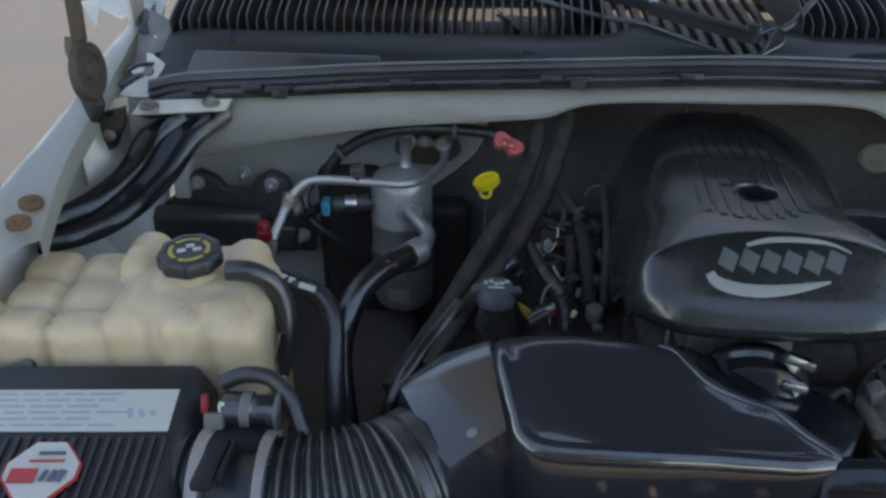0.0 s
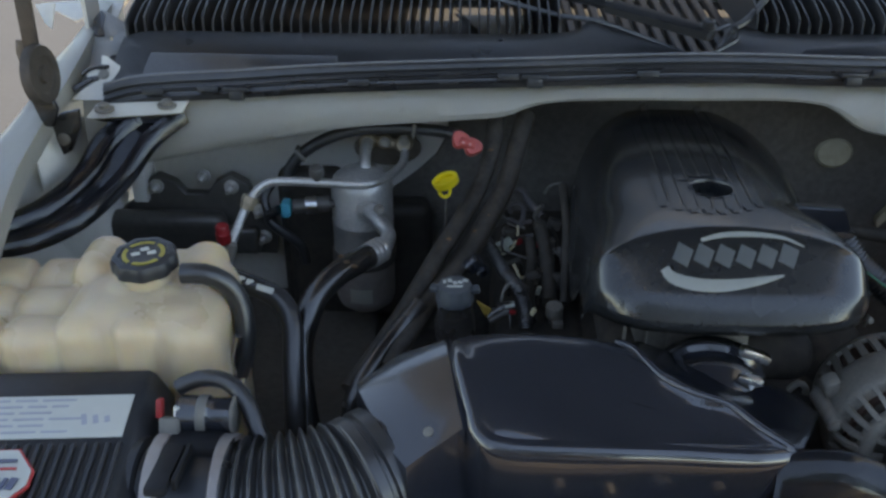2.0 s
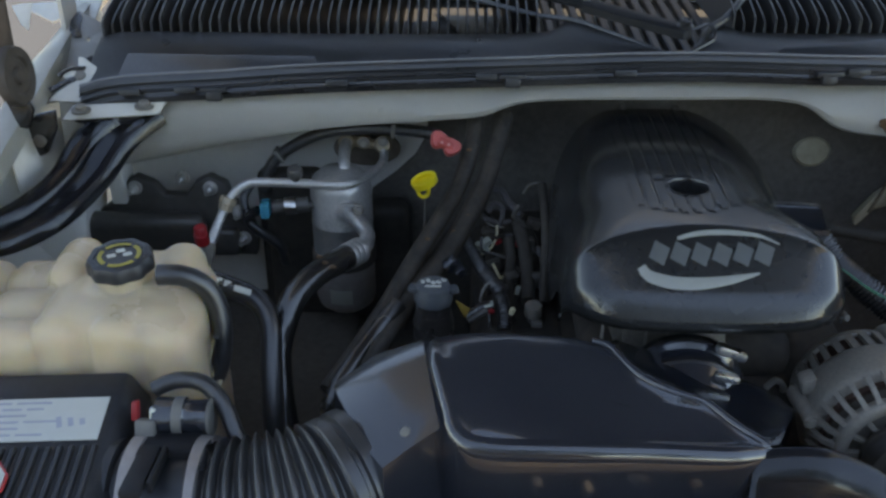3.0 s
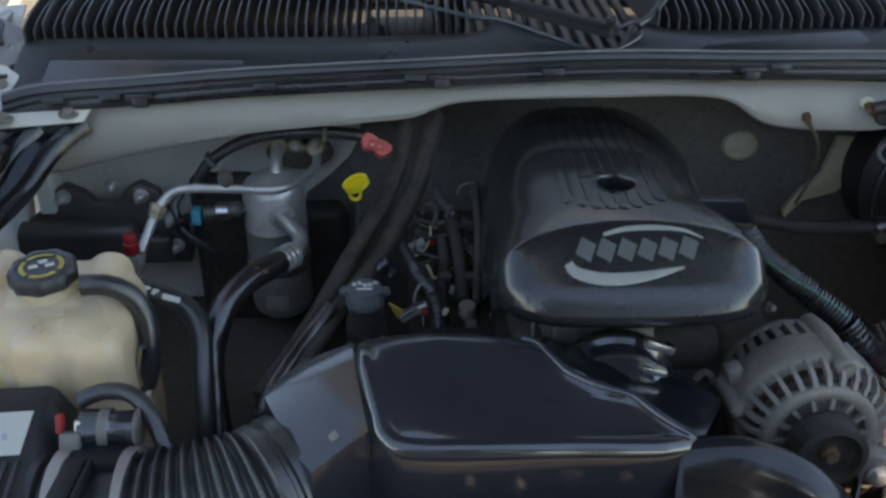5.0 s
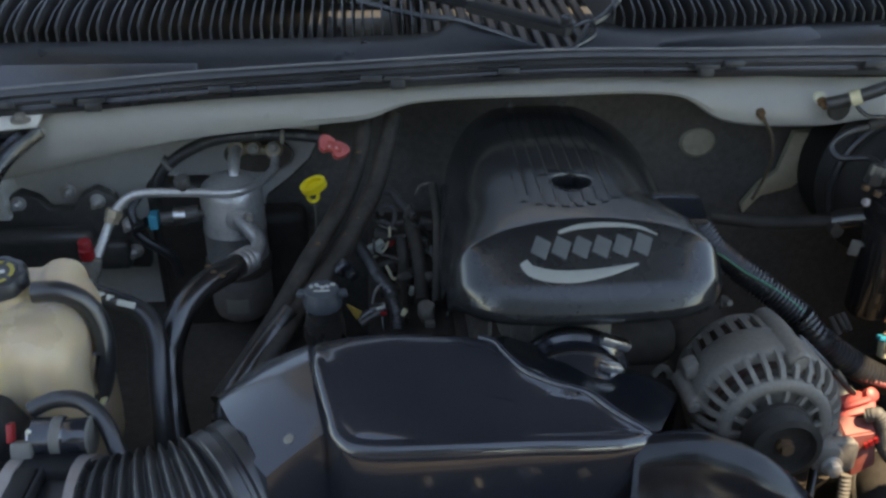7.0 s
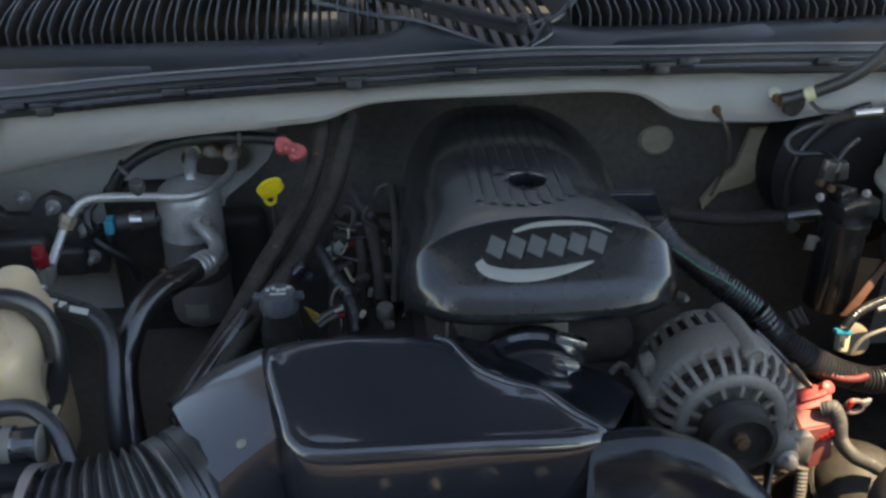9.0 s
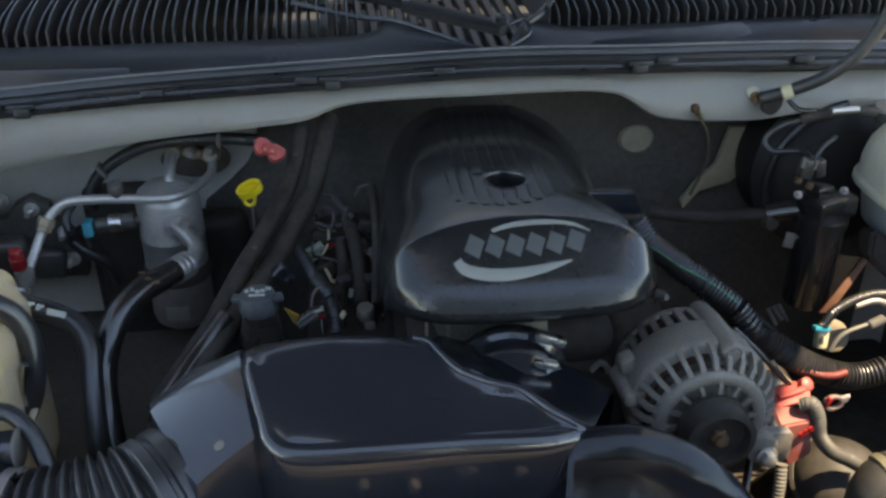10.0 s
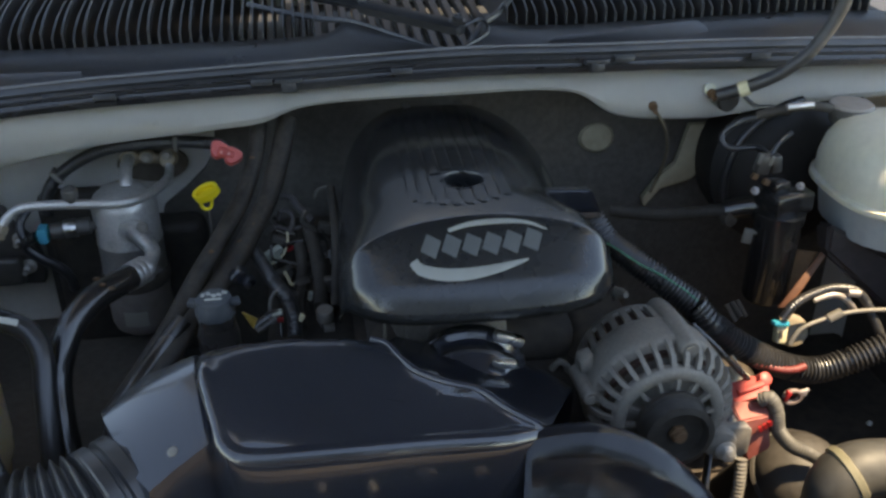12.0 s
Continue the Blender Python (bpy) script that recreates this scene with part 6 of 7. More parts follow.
solo("drive_belt", g, RUBBER, "black ribbed drive belt below the alternator", "belt")

# brass-grey tabs left of the alternator
g = B()
tube(g, [(0.084, 0.85, 0.984), (0.093, 0.85, 0.995), (0.103, 0.85, 0.986), (0.101, 0.85, 0.971), (0.087, 0.85, 0.975)], 0.004, 8)
solo("hose_spring_clip", g, ALUMATT, "dull spring clip beside the intake coupler", "clip")

# ---- fan shroud arc in front of the alternator ----
shroud = thing("fan_shroud", (0.05, 0.60, 0.60), "glossy black curved fan shroud in front of the engine", "fan shroud")
F1 = [(0.010, 0.664, 1.057), (0.033, 0.66, 1.0632), (0.066, 0.655, 1.0668), (0.0976, 0.65, 1.0584), (0.1236, 0.643, 1.0477), (0.145, 0.637, 1.0331), (0.167, 0.63, 1.012), (0.183, 0.62, 0.993), (0.206, 0.61, 0.962), (0.232, 0.60, 0.922)]
g = B()
rows = []
for dy, dz in ((0.035, -0.06), (0.02, -0.016), (0.006, -0.002), (0.0, 0.0), (-0.003, -0.0015), (-0.008, -0.0058), (-0.014, -0.0120), (-0.0175, -0.0180), (-0.021, -0.030), (-0.030, -0.050), (-0.050, -0.085), (-0.08, -0.14)):
    rows.append([(p[0] + dy * 0.25, p[1] + dy, p[2] + dz) for p in F1])
sheet(g, smooth_rows(rows, 40, 26), 0.003)
part("rim", g, GLOSS, shroud, angle=70)
g = B()
box(g, (-0.12, 0.565, 0.90), (0.62, 0.02, 0.20), (8, 0, 0), 0.008)
part("upper_panel", g, HOSE, shroud)
for i in range(4):
    g = B()
    box(g, (-0.18 + 0.055 * i, 0.575, 0.985 - 0.01 * (i % 2)), (0.010, 0.020, 0.014), (0, 20 * i, 0), 0.003)
    part("clip", g, GREYTUBE if i == 1 else BLACK, shroud)

# ---- corrugated loom on the driver's side ----
loom = thing("engine_loom", (0.27, 0.90, 1.0), "black corrugated wiring loom draped beside the alternator", "wiring loom")
L0 = [(0.158, 0.978, 1.106), (0.176, 0.96, 1.084), (0.204, 0.943, 1.065), (0.237, 0.925, 1.043), (0.271, 0.905, 1.02), (0.295, 0.895, 0.993), (0.346, 0.9, 0.951), (0.402, 0.91, 0.914), (0.454, 0.915, 0.896), (0.499, 0.915, 0.905), (0.553, 0.91, 0.931), (0.616, 0.9, 0.965)]
g = B()
tube(g, L0[:5], 0.0155, 16, ridge=0.10, pitch=0.0050)
part("conduit", g, LOOMMAT, loom)
g = B()
tube(g, L0[4:], 0.0158, 16, ridge=0.12, pitch=0.0068)
part("conduit", g, LOOMMAT, loom)
g = B()
tube(g, [L0[4], tuple(Vector(L0[4]).lerp(Vector(L0[5]), 0.5))], 0.0150, 14)
part("tape_wrap", g, MATT, loom)
g = B()
tube(g, [(0.163, 0.952, 1.092), (0.179, 0.938, 1.086), (0.203, 0.924, 1.072), (0.228, 0.912, 1.061), (0.252, 0.901, 1.047), (0.271, 0.895, 1.031)], 0.0008, 6)
part("green_tracer", g, mat("green_stripe", (0.03, 0.30, 0.16), 0.5), loom)
g = B()
tube(g, [(0.256, 0.87, 1.016), (0.281, 0.855, 0.994), (0.313, 0.845, 0.96), (0.34, 0.84, 0.934)], 0.0035, 10)
solo("battery_strap", g, ENAMEL, "thin black rod running to the battery terminal", "rod")

# ---- battery terminal, red cover, grey conduit ----
bat = thing("jump_terminal", (0.32, 0.8, 0.901), "red jump start terminal cover with hinged lid", "terminal cover")
g = B()
rings(g, [[(0.288, 0.815, 0.945), (0.331, 0.805, 0.946), (0.3245, 0.785, 0.942), (0.292, 0.788, 0.934)],
          [(0.292, 0.812, 0.890), (0.340, 0.800, 0.893), (0.3345, 0.785, 0.891), (0.307, 0.782, 0.877)]])
bmesh.ops.bevel(g, geom=g.edges[:], offset=0.002, segments=2, affect="EDGES")
part("cover", g, mat("dusty_red_plastic", (0.38, 0.095, 0.080), 0.55, vary=0.25, stain=25, bump=0.05, dust=0.5, dust_col=(0.36, 0.22, 0.19)), bat)
g = B()
slab(g, [(0.290, 0.828, 0.938), (0.296, 0.842, 0.946), (0.330, 0.846, 0.953), (0.344, 0.832, 0.952), (0.338, 0.816, 0.948), (0.300, 0.814, 0.941)], 0.006, 0.002)
box(g, (0.319, 0.826, 0.9505), (0.034, 0.008, 0.004), (0, -10, 8), 0.0015)
lathe(g, (0.340, 0.836, 0.953), (0.2, -0.6, 0.8), [(0.008, -0.006), (0.008, 0.004), (0.005, 0.006)], 16)
part("lid", g, RED, bat)
g = B()
for i in range(3):
    box(g, Vector((0.315, 0.7815, 0.926)) + Vector((0.0055 * i, 0.0006 * i, 0.003 * i)), (0.004, 0.003, 0.007), (0, -25, 5), 0)
part("print_bar", g, DEEPRED, bat)
g = B()
tube(g, [(0.262, 0.8, 0.954), (0.27, 0.79, 0.945), (0.281, 0.79, 0.927)], 0.011, 12, ridge=0.06, pitch=0.005)
part("feed_conduit", g, RUBBER, bat)
g = B()
tube(g, [(0.318, 0.8, 0.953), (0.327, 0.795, 0.958), (0.335, 0.79, 0.943), (0.34, 0.785, 0.918), (0.357, 0.78, 0.898), (0.377, 0.775, 0.888), (0.394, 0.77, 0.879)], 0.0085, 14, ridge=0.045, pitch=0.0036)
solo("battery_cable", g, mat("tan_grey_conduit", (0.085, 0.082, 0.076), 0.5, vary=0.2, bump=0.05, dust=0.3, dust_col=(0.12, 0.10, 0.08)), "grey corrugated battery cable conduit", "cable")
g = B()
tube(g, [(0.286, 0.76, 0.904), (0.283, 0.75, 0.882), (0.278, 0.74, 0.849)], 0.007, 12, ridge=0.06, pitch=0.0045)
solo("lower_conduit", g, GREYTUBE, "thin grey conduit dropping below the alternator", "cable")
clip = thing("clear_clip", (0.397, 0.86, 0.90), "small clear plastic ring clip with red tab", "clip")
g = B()
rings(g, [[Vector((0.397 + r * math.cos(a), 0.86 + dy, 0.902 + 0.8 * r * math.sin(a))) for a in [2 * math.pi * k / 24 for k in range(24)]] for r, dy in ((0.0095, 0.003), (0.0125, 0.003), (0.013, -0.003), (0.0095, -0.003), (0.0095, 0.003))], False)
part("ring", g, mat("clouded_clear_plastic", (0.26, 0.20, 0.19), 0.25, vary=0.2, bump=0.02), clip)
g = B()
box(g, (0.3885, 0.858, 0.905), (0.006, 0.006, 0.014), (0, 20, 0), 0.001)
part("tab", g, DEEPRED, clip, "red tab")
g = B()
slab(g, [(0.405, 0.858, 0.909), (0.417, 0.858, 0.912), (0.414, 0.858, 0.902), (0.407, 0.858, 0.899)], 0.005, 0.001)
part("wing", g, mat("pale_wing_plastic", (0.34, 0.30, 0.29), 0.3, vary=0.15, bump=0.02), clip)
g = B()
tube(g, [(0.338, 0.900, 0.945), (0.354, 0.893, 0.934), (0.374, 0.893, 0.9265), (0.394, 0.893, 0.919), (0.413, 0.893, 0.917), (0.43, 0.900, 0.915)], 0.0050, 12, ridge=0.06, pitch=0.0038)
part("red_wire", g, mat("dusty_red_conduit", (0.15, 0.012, 0.014), 0.45, vary=0.25, bump=0.05, dust=0.2), loom, "red conduit under the loom")
g = B()
slab(g, [(0.296, 0.865, 0.936), (0.307, 0.872, 0.948), (0.325, 0.875, 0.948), (0.343, 0.862, 0.934), (0.314, 0.852, 0.926)], 0.008, 0.002)
for k in range(4):
    box(g, Vector((0.299, 0.862, 0.944)) + Vector((0.0065 * k, 0.001 * k, 0.0045 * k)), (0.0025, 0.010, 0.022), (-25, -35, 0), 0.001, 1)
solo("cable_bracket", g, mat("cream_bracket_plastic", (0.34, 0.30, 0.22), 0.55, vary=0.25, bump=0.1, dust=0.3), "cream ribbed plastic bracket beside the red terminal cover", "bracket")
boot = thing("steering_boot", (0.391, 0.8, 0.866), "dark brown rubber boot low in the bay", "rubber boot")
g = B()
lathe(g, (0.395, 0.8, 0.828), (0.1, -0.5, 0.85), [(0.060, -0.16), (0.060, -0.012), (0.056, 0.006), (0.046, 0.022), (0.030, 0.033), (0.012, 0.037)], 32)
part("dome", g, mat("brown_boot_rubber", (0.040, 0.035, 0.031), 0.6, vary=0.4, bump=0.15, dust=0.3, dust_col=(0.09, 0.07, 0.055)), boot)
g = B()
lathe(g, (0.395, 0.8, 0.828), (0.1, -0.5, 0.85), [(0.0605, -0.020), (0.0635, -0.017), (0.0635, -0.010), (0.0605, -0.007)], 32)
part("rim", g, HOSE, boot)
# tan rounded metal neck near the radiator
neck = thing("radiator_neck", (0.352, 0.66, 0.94), "tan corroded metal pipe neck with grey band", "pipe")
g = B()
tube(g, [(0.33, 0.60, 0.66), (0.338, 0.655, 0.877), (0.337, 0.66, 0.915), (0.341, 0.665, 0.944), (0.358, 0.67, 0.957), (0.395, 0.672, 0.956), (0.47, 0.675, 0.942)], 0.030, 24)
# near-black base puts shade on the tan metal, which the sun reaches here
part("pipe", g, mat("shaded_tan_corroded_metal", (0.034, 0.032, 0.028), 0.5, 0.0, vary=0.35, bump=0.08, dust=0.35, dust_col=(0.07, 0.065, 0.055)), neck)
g = B()
lathe(g, (0.353, 0.669, 0.9545), (0.9, 0.1, 0.42), [(0.0302, -0.005), (0.0322, -0.0035), (0.0322, 0.0035), (0.0302, 0.005)], 32)
part("band", g, mat("cream_band", (0.15, 0.135, 0.085), 0.5, vary=0.2, bump=0.05, dust=0.2), neck)

# ---- brake booster, master cylinder, reservoir ----
boost = thing("brake_booster", (0.50, 1.24, 0.95), "large round black brake booster on the firewall", "brake booster")
BO = Vector((0.541, 1.2, 1.046))
g = B()
lathe(g, BO, (0.0, -1, 0.1), [(0.115, -0.10), (0.120, -0.09), (0.120, -0.03), (0.125, -0.028), (0.125, -0.018), (0.118, -0.012), (0.100, 0.012), (0.07, 0.022), (0.03, 0.025)], 56)
part("shell", g, mat("dull_booster_black", (0.022, 0.020, 0.019), 0.55, vary=0.3, bump=0.06, dust=0.12, dust_col=(0.07, 0.055, 0.045), spec=0.3), boost)
g = B()
tube(g, [BO + Vector((0.12 * math.cos(a), -0.02, 0.12 * math.sin(a))) for a in [radians(d) for d in range(100, 200, 12)]], 0.006, 10)
part("vacuum_hose", g, RUBBER, boost)
mc = thing("abs_accumulator", (0.471, 1.05, 0.904), "black upright pressure cylinder with bolted cap", "brake cylinder")
MX = Vector((0.442, 1.05, 1.011))
g = B()
lathe(g, (MX.x, MX.y, 0), (0, 0, 1), [(0.027, MX.z - 0.085), (0.030, MX.z - 0.080), (0.030, MX.z + 0.035), (0.034, MX.z + 0.037), (0.034, MX.z + 0.050), (0.026, MX.z + 0.053)], 36)
part("cylinder", g, ENAMEL, mc)
g = B()
box(g, (MX.x + 0.004, MX.y + 0.002, MX.z + 0.066), (0.062, 0.050, 0.030), (0, 0, 14), 0.006)
box(g, (MX.x - 0.010, MX.y + 0.004, MX.z + 0.084), (0.026, 0.030, 0.020), (0, 0, 14), 0.004)
part("valve_head", g, ENAMEL, mc)
for k in range(5):
    g = B()
    a = radians(215 + 26 * k)
    box(g, (MX.x + 0.0298 * math.cos(a), MX.y + 0.0298 * math.sin(a), MX.z - 0.020), (0.003, 0.003, 0.100), (0, 0, 215 + 26 * k), 0.001)
    part("rib", g, ENAMEL, mc)
for q in ((0.386, 1.022, 1.107), (0.452, 1.03, 1.105)):
    g = B()
    hexbolt(g, q, (0, -0.6, 0.8), 0.0038, 0.005, 1.4)
    part("bolt", g, CLAMP, mc)
g = B()
box(g, (0.4, 1.045, 1.028), (0.013, 0.004, 0.022), (0, 6, -20), 0.001)
box(g, (0.409, 1.048, 1.031), (0.016, 0.004, 0.004), (0, 0, -20), 0.001)
part("tag", g, GREYTUBE, mc, "small grey tag")
g = B()
box(g, (0.406, 1.05, 1.131), (0.018, 0.016, 0.026), (0, 10, 0), 0.003)
box(g, (0.426, 1.055, 1.128), (0.014, 0.014, 0.024), (0, -8, 0), 0.003)
part("switch_plug", g, BLACK, mc)
for q in ((0.395, 1.04, 1.143), (0.413, 1.043, 1.138)):
    g = B()
    box(g, q, (0.005, 0.005, 0.014), (0, 10, 0), 0.001)
    part("pale_lock", g, GREYTUBE, mc)
for q in ((0.395, 1.045, 1.116), (0.411, 1.043, 1.108)):
    g = B()
    box(g, q, (0.009, 0.006, 0.008), (0, 20, 0), 0.001)
    part("copper_tab", g, RUST, mc)
g = B()
tube(g, [(0.386, 1.09, 1.045), (0.409, 1.08, 1.054), (0.439, 1.06, 1.065)], 0.0155, 14)
part("side_pipe", g, ENAMEL, mc)
g = B()
tube(g, [(0.246, 1.16, 1.02), (0.319, 1.13, 1.023), (0.386, 1.09, 1.045)], 0.010, 12)
part("side_hose", g, HOSE, mc)
g = B()
lathe(g, (0.386, 1.075, 1.039), (0.2, -1, 0.2), [(0.010, -0.01), (0.010, 0.003), (0.005, 0.004)], 16)
part("rusty_port", g, GRIME, mc)
g = B()
tube(g, [(0.417, 1.06, 1.138), (0.421, 1.1, 1.131), (0.386, 1.11, 1.129), (0.378, 1.12, 1.143), (0.401, 1.12, 1.162), (0.447, 1.12, 1.17), (0.468, 1.115, 1.174)], 0.0042, 10, ridge=0.06, pitch=0.004)
tube(g, [(0.419, 1.06, 1.134), (0.435, 1.07, 1.151), (0.46, 1.09, 1.154)], 0.0035, 8)
part("switch_wire", g, RUBBER, mc)

brk = thing("brake_fluid_reservoir", (0.56, 1.05, 1.0), "milky brake fluid reservoir with seam and dark cap", "fluid reservoir")
RX = Vector((0.637, 1.060, 1.06))
g = B()
secs = []
for z, k in ((1.0775, 0.93), (1.078, 1.01), (1.080, 1.03), (1.0865, 1.03), (1.0885, 1.01), (1.090, 0.985), (1.112, 0.985), (1.136, 0.94), (1.154, 0.85), (1.165, 0.70), (1.170, 0.45)):
    lp3 = []
    for j in range(56):
        a = 2 * math.pi * j / 56
        ca, sa = math.cos(a), math.sin(a)
        lp3.append((RX.x + 0.127 * k * math.copysign(abs(ca) ** 0.70, ca), RX.y + 0.107 * k * math.copysign(abs(sa) ** 0.70, sa), z))
    secs.append(lp3)
rings(g, secs)
part("tank", g, mat("milky_reservoir_plastic", (0.60, 0.57, 0.46), 0.38, vary=0.10, bump=0.03, stain=14, subsurf=0.2, dust=0.15, dust_col=(0.5, 0.42, 0.26)), brk, angle=50)
g = B()
secs = []
for z, k in ((1.022, 0.80), (1.026, 0.86), (1.052, 0.90), (1.0775, 0.925)):
    lp3 = []
    for j in range(96):
        a = 2 * math.pi * j / 96
        ca, sa = math.cos(a), math.sin(a)
        kk = k * (1 + 0.006 * math.cos(32 * a))
        lp3.append((RX.x + 0.127 * kk * math.copysign(abs(ca) ** 0.70, ca), RX.y + 0.107 * kk * math.copysign(abs(sa) ** 0.70, sa), z))
    secs.append(lp3)
rings(g, secs)
part("lower_tank", g, mat("bluish_reservoir_plastic", (0.30, 0.33, 0.34), 0.4, vary=0.12, bump=0.03, stain=14, dust=0.2, dust_col=(0.3, 0.25, 0.16)), brk, "bluish translucent lower half with ribs", angle=50)
g = B()
BCAP = Vector((0.571, 1.142, 1.166))
lathe(g, BCAP, (0, 0, 1), [(0.026, -0.022), (0.027, -0.010), (0.031, -0.008), (0.031, 0.000), (0.029, 0.002), (0.010, 0.003)], 40, 0.02, 14)
part("cap", g, BLACK, brk, "dark screw cap with pale top")
g = B()
lathe(g, BCAP, (0, 0, 1), [(0.030, 0.0015), (0.028, 0.005), (0.008, 0.006)], 36)
part("cap_top", g, mat("pale_cap_top", (0.34, 0.30, 0.27), 0.6, vary=0.2, dust=0.4), brk)
g = B()
tube(g, [(0.418, 1.11, 1.173), (0.453, 1.10, 1.185), (0.490, 1.10, 1.186), (0.520, 1.11, 1.178)], 0.006, 10)
part("level_cable", g, HOSE, brk)
g = B()
tube(g, [(0.448, 1.093, 1.1895), (0.484, 1.092, 1.1915)], 0.0048, 10)
part("foil_sleeve", g, STEEL, brk)
g = B()
rings(g, [[(0.5, 1.06, 1.036), (0.5, 1.02, 1.053), (0.624, 1.02, 0.978), (0.658, 1.08, 0.987)], [(0.513, 1.06, 0.991), (0.503, 1.02, 1.007), (0.651, 1.02, 0.872), (0.688, 1.08, 0.869)]])
bmesh.ops.bevel(g, geom=g.edges[:], offset=0.006, segments=3, affect="EDGES")
part("cylinder_body", g, mat("grey_cast_body", (0.055, 0.048, 0.050), 0.55, 0.3, vary=0.3, bump=0.15, dust=0.3, dust_col=(0.12, 0.09, 0.08)), brk, "grey cast master cylinder body")

# rust-brown frame bracket and lit inner panel
g = B()
slab(g, [(0.495, 1.02, 1.01), (0.501, 1.015, 1.007), (0.446, 0.985, 0.948), (0.431, 0.99, 0.946)], 0.01, 0.002)
solo("rusty_bracket", g, OCHRE, "orange rust coloured steel bracket", "bracket")
g = B()
slab(g, [(0.471, 1.06, 0.995), (0.512, 1.05, 0.992), (0.462, 1.03, 0.922), (0.445, 1.04, 0.927)], 0.006, 0.002)
solo("rusty_web", g, RUST, "dark rusty steel web behind the bracket", "bracket")
g = B()
lathe(g, (0.455, 0.985, 0.911), (-0.2, -0.8, 0.6), [(0.022, -0.006), (0.022, 0.0), (0.019, 0.002), (0.012, 0.002)], 36)
solo("strut_cap", g, mat("cream_cap", (0.22, 0.175, 0.12), 0.6, vary=0.25, dust=0.3), "round cream strut cap in a patch of sun", "cap")
conn = thing("teal_connector", (0.425, 0.96, 0.917), "pale connector with teal lock and black lead", "connector")
g = B()
box(g, (0.421, 0.955, 0.93), (0.015, 0.014, 0.026), (-20, 8, 0), 0.003)
part("body", g, TAPE, conn)
g = B()
box(g, (0.418, 0.955, 0.946), (0.022, 0.012, 0.007), (-20, 8, 0), 0.002)
part("lock", g, TEAL, conn)
g = B()
box(g, (0.417, 0.946, 0.934), (0.005, 0.003, 0.012), (-20, 8, 0), 0.001)
part("slot", g, BLACK, conn)
g = B()
tube(g, [(0.42, 0.955, 0.952), (0.435, 0.96, 0.969), (0.466, 0.97, 0.977), (0.496, 0.97, 0.983), (0.531, 0.97, 0.972), (0.552, 0.96, 0.94), (0.566, 0.95, 0.91)], 0.0065, 12, ridge=0.05, pitch=0.004)
part("lead", g, RUBBER, conn)
brake_lines = thing("brake_lines", (0.481, 0.97, 0.941), "bent metal brake lines with bright sleeves", "brake lines")
for pts, r, m in (([(0.429, 0.94, 0.921), (0.441, 0.945, 0.939), (0.47, 0.95, 0.948), (0.518, 0.955, 0.954), (0.583, 0.955, 0.952)], 0.0030, GREYTUBE),
                  ([(0.465, 0.965, 0.97), (0.491, 0.965, 0.977), (0.513, 0.965, 0.966), (0.526, 0.965, 0.95)], 0.0045, CLAMP),
                  ([(0.482, 0.95, 0.949), (0.499, 0.95, 0.958)], 0.0068, GREYTUBE),
                  ([(0.51, 0.965, 0.978), (0.527, 0.965, 0.975)], 0.0055, CLAMP)):
    g = B()
    tube(g, pts, r, 10)
    part("line", g, m, brake_lines)
fit = thing("pipe_fitting", (0.347, 0.97, 0.971), "small grimy brown pipe fittings in a row", "fitting")
for i in range(3):
    g = B()
    tube(g, [Vector((0.347, 0.97, 0.971)) + Vector((0.009 * i, 0.004 * i, 0)), Vector((0.352, 0.95, 0.957)) + Vector((0.009 * i, 0.004 * i, 0.004 * (i % 2)))], 0.004, 8)
    part("stub", g, GRIME, fit)

g = B()
lathe(g, (0.6794, 1.0724, 0.650), (-0.2, -0.6, 0.7), [(0.0045, 0.0), (0.0045, 0.004), (0.003, 0.006)], 14)
solo("pale_clip", g, LABEL, "small pale round clip on the grimy tray", "clip")

# ---- cowl switches and harness at the driver's side ----
def cowl_stud(q):
    ob = thing("cowl_nut_stud", q, "white washer and rusty stud on the cowl lip", "stud", group="cowl lip studs")
    g = B()
    lathe(g, q, (0, -1, 0.25), [(0.0085, -0.004), (0.009, 0.0), (0.008, 0.002)], 20)
    part("washer", g, TANKW, ob)
    g = B()
    lathe(g, Vector(q) + Vector((0.001, -0.003, -0.003)), (0.05, -1, -0.4), [(0.0065, 0.0), (0.0065, 0.006), (0.004, 0.007), (0.0035, 0.016)], 8)
    part("nut", g, RUST, ob)
    return ob
cowl_stud((0.298, 1.185, 1.171))
g = B()
tube(g, [(0.298, 1.18, 1.167), (0.307, 1.175, 1.154), (0.322, 1.18, 1.13), (0.332, 1.19, 1.095), (0.33, 1.2, 1.056), (0.318, 1.2, 1.024)], 0.0024, 8)
solo("ground_strap", g, mat("dirty_braid", (0.11, 0.085, 0.055), 0.7, 0.2, vary=0.4, grain=300, bump=0.3), "thin dirty brown-grey ground wire hanging from the cowl", "cable")
cowl_stud((0.382, 1.187, 1.184))
ch = thing("cowl_harness", (0.404, 1.17, 1.175), "corrugated black cable with cream tape on the cowl", "wiring harness")
g = B()
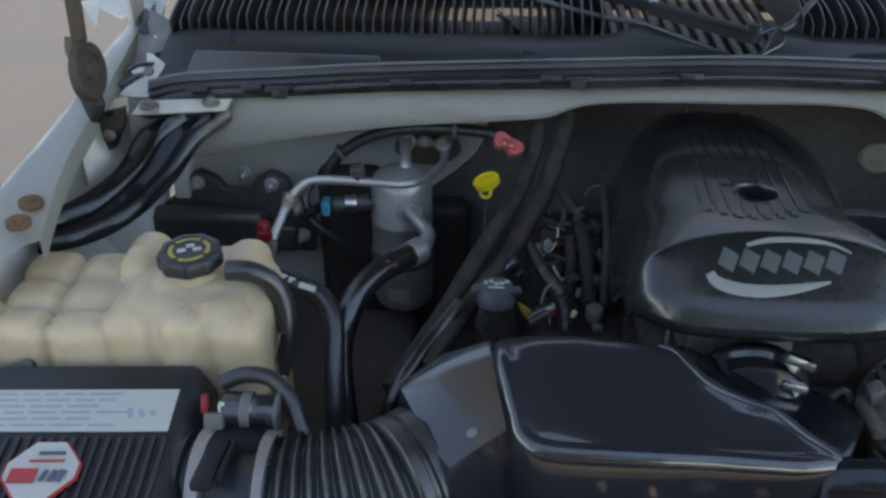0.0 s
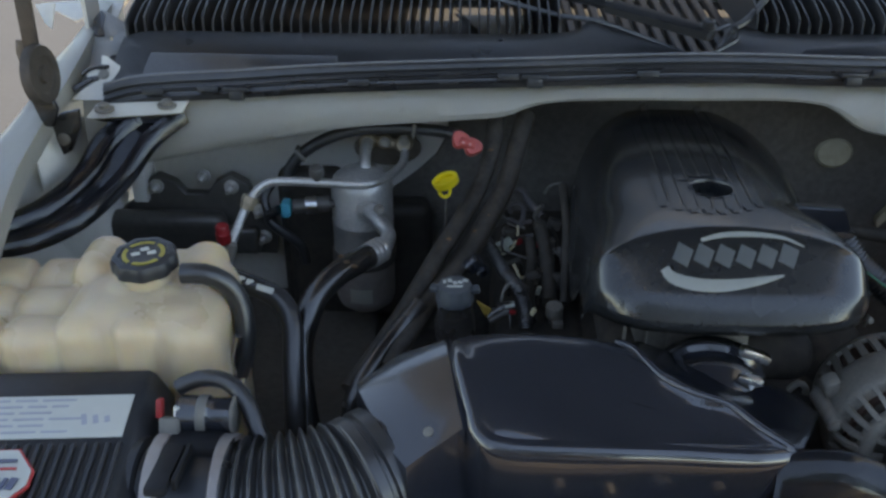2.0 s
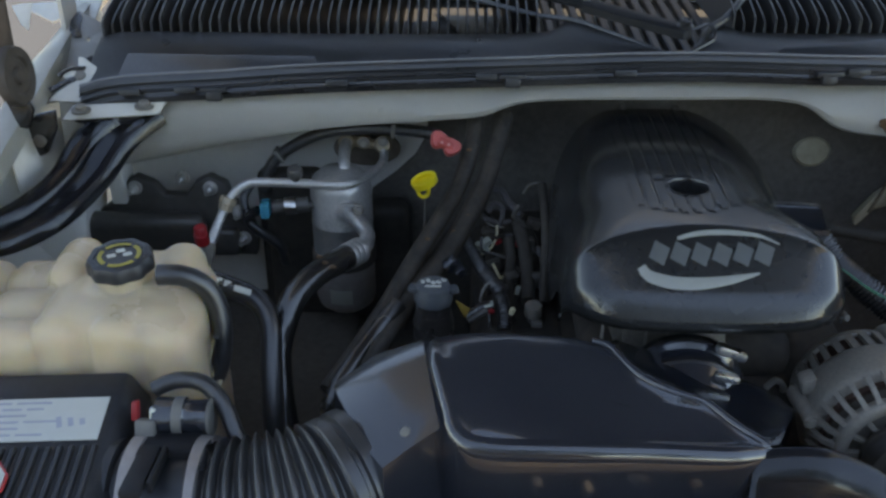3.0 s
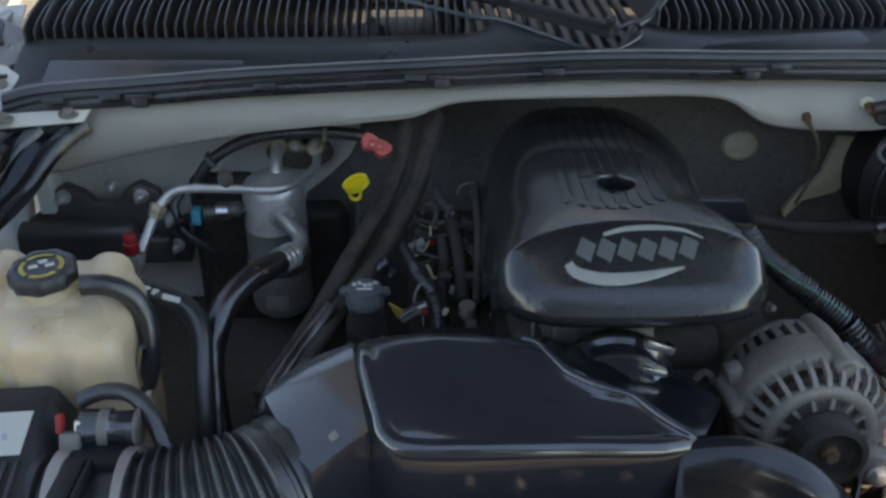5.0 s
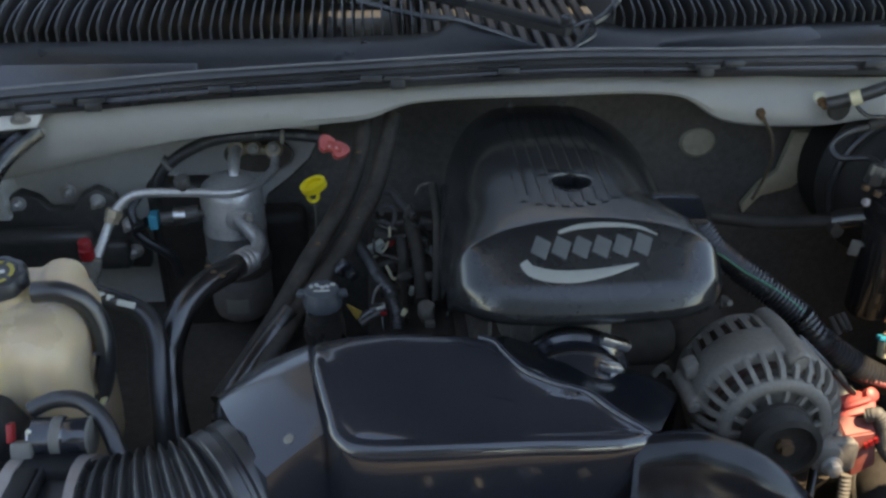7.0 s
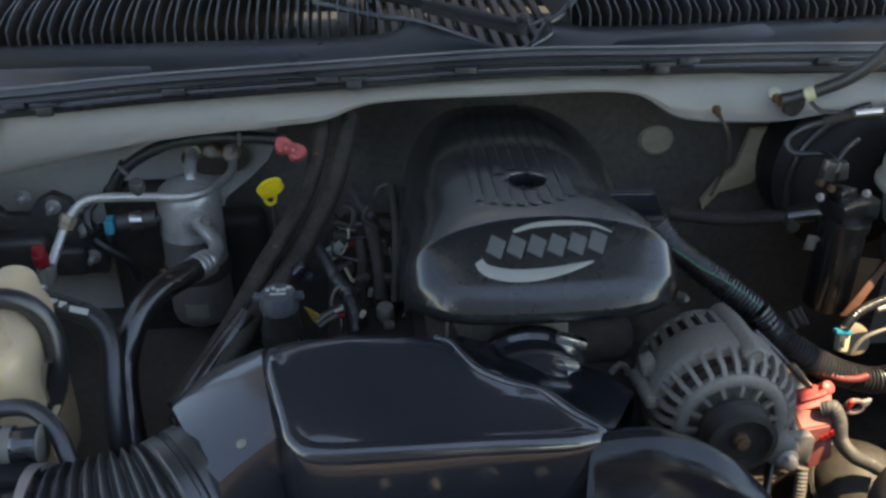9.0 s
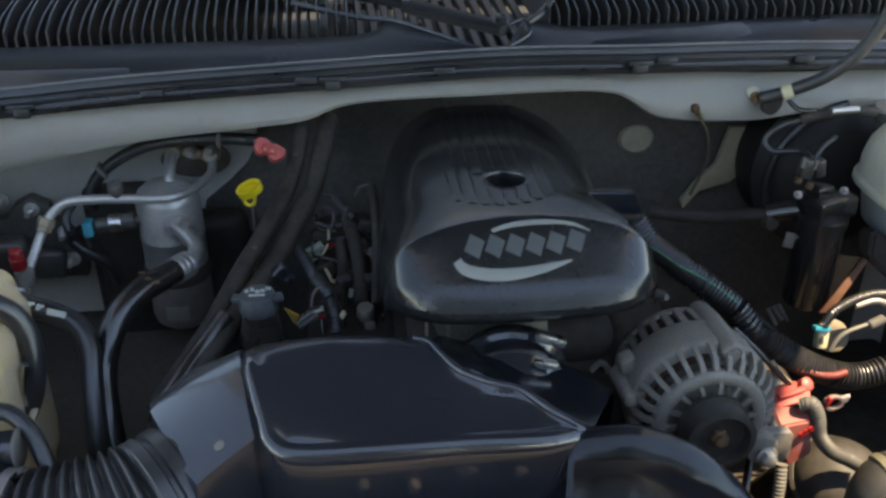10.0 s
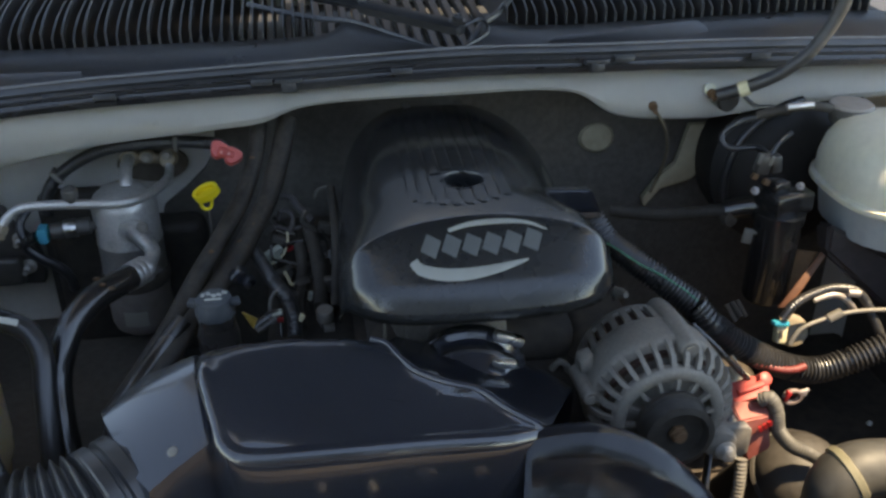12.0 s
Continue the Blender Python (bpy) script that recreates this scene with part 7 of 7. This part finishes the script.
tube(g, [(0.386, 1.172, 1.18), (0.408, 1.165, 1.188), (0.431, 1.15, 1.203), (0.459, 1.14, 1.221), (0.485, 1.13, 1.248), (0.506, 1.13, 1.278), (0.519, 1.13, 1.307), (0.526, 1.13, 1.346)], 0.0088, 14, ridge=0.02, pitch=0.0036)
part("conduit", g, RUBBER, ch)
g = B()
tube(g, [(0.412, 1.16, 1.191), (0.423, 1.155, 1.197)], 0.0105, 16)
part("tape_band", g, TAPE, ch, "cream tape band")
g = B()
lathe(g, (0.405, 1.172, 1.172), (0.2, -1, 0), [(0.016, -0.004), (0.016, 0.002), (0.012, 0.004)], 20)
part("grommet", g, HOSE, ch)
g = B()
tube(g, [(0.419, 1.16, 1.184), (0.433, 1.15, 1.171), (0.451, 1.13, 1.176)], 0.003, 8)
part("lead", g, RUBBER, ch)

# ---- close the bay around and below ----
g = B()
box(g, (0.78, 0.90, 0.80), (0.02, 0.95, 0.70), (0, 0, 0), 0.004)
solo("inner_fender_right", g, MATT, "dark inner fender liner", "inner fender", kind="structure")
g = B()
box(g, (0.93, 0.96, 1.02), (0.26, 1.06, 0.24), (0, 0, 0), 0.06, 4)
solo("right_fender", g, PAINT, "pale white painted fender", "fender", kind="structure")
g = B()
box(g, (-0.66, 0.98, 0.66), (0.50, 0.72, 0.30), (0, 0, 0), 0.02)
box(g, (-0.42, 1.02, 0.62), (0.30, 0.60, 0.24), (0, 0, 0), 0.02)
solo("wheelhouse_liner", g, MATT, "dark wheelhouse liner under the reservoir", "liner", kind="structure")
g = B()
box(g, (0.52, 0.98, 0.50), (0.50, 0.76, 0.30), (0, 0, 0), 0.02)
solo("frame_tray", g, GRIME, "dark grimy tray below the brake lines", "tray", kind="structure")
g = B()
box(g, (0.0, 0.50, 0.68), (1.6, 0.05, 0.62), (0, 0, 0), 0.01)
solo("radiator_support", g, MATT, "black radiator support across the front", "radiator support", kind="structure")
g = B()
box(g, (0.0, 0.95, 0.40), (1.6, 0.95, 0.04), (0, 0, 0), 0.004)
solo("undertray", g, MATT, "dark undertray", "undertray", kind="structure")
g = B()
box(g, (0.0, 0.33, 1.01), (1.5, 0.30, 0.05), (0, 0, 0), 0.012, 3)
solo("radiator_cover", g, WIPER, "black plastic radiator cover across the front", "radiator cover", kind="structure")
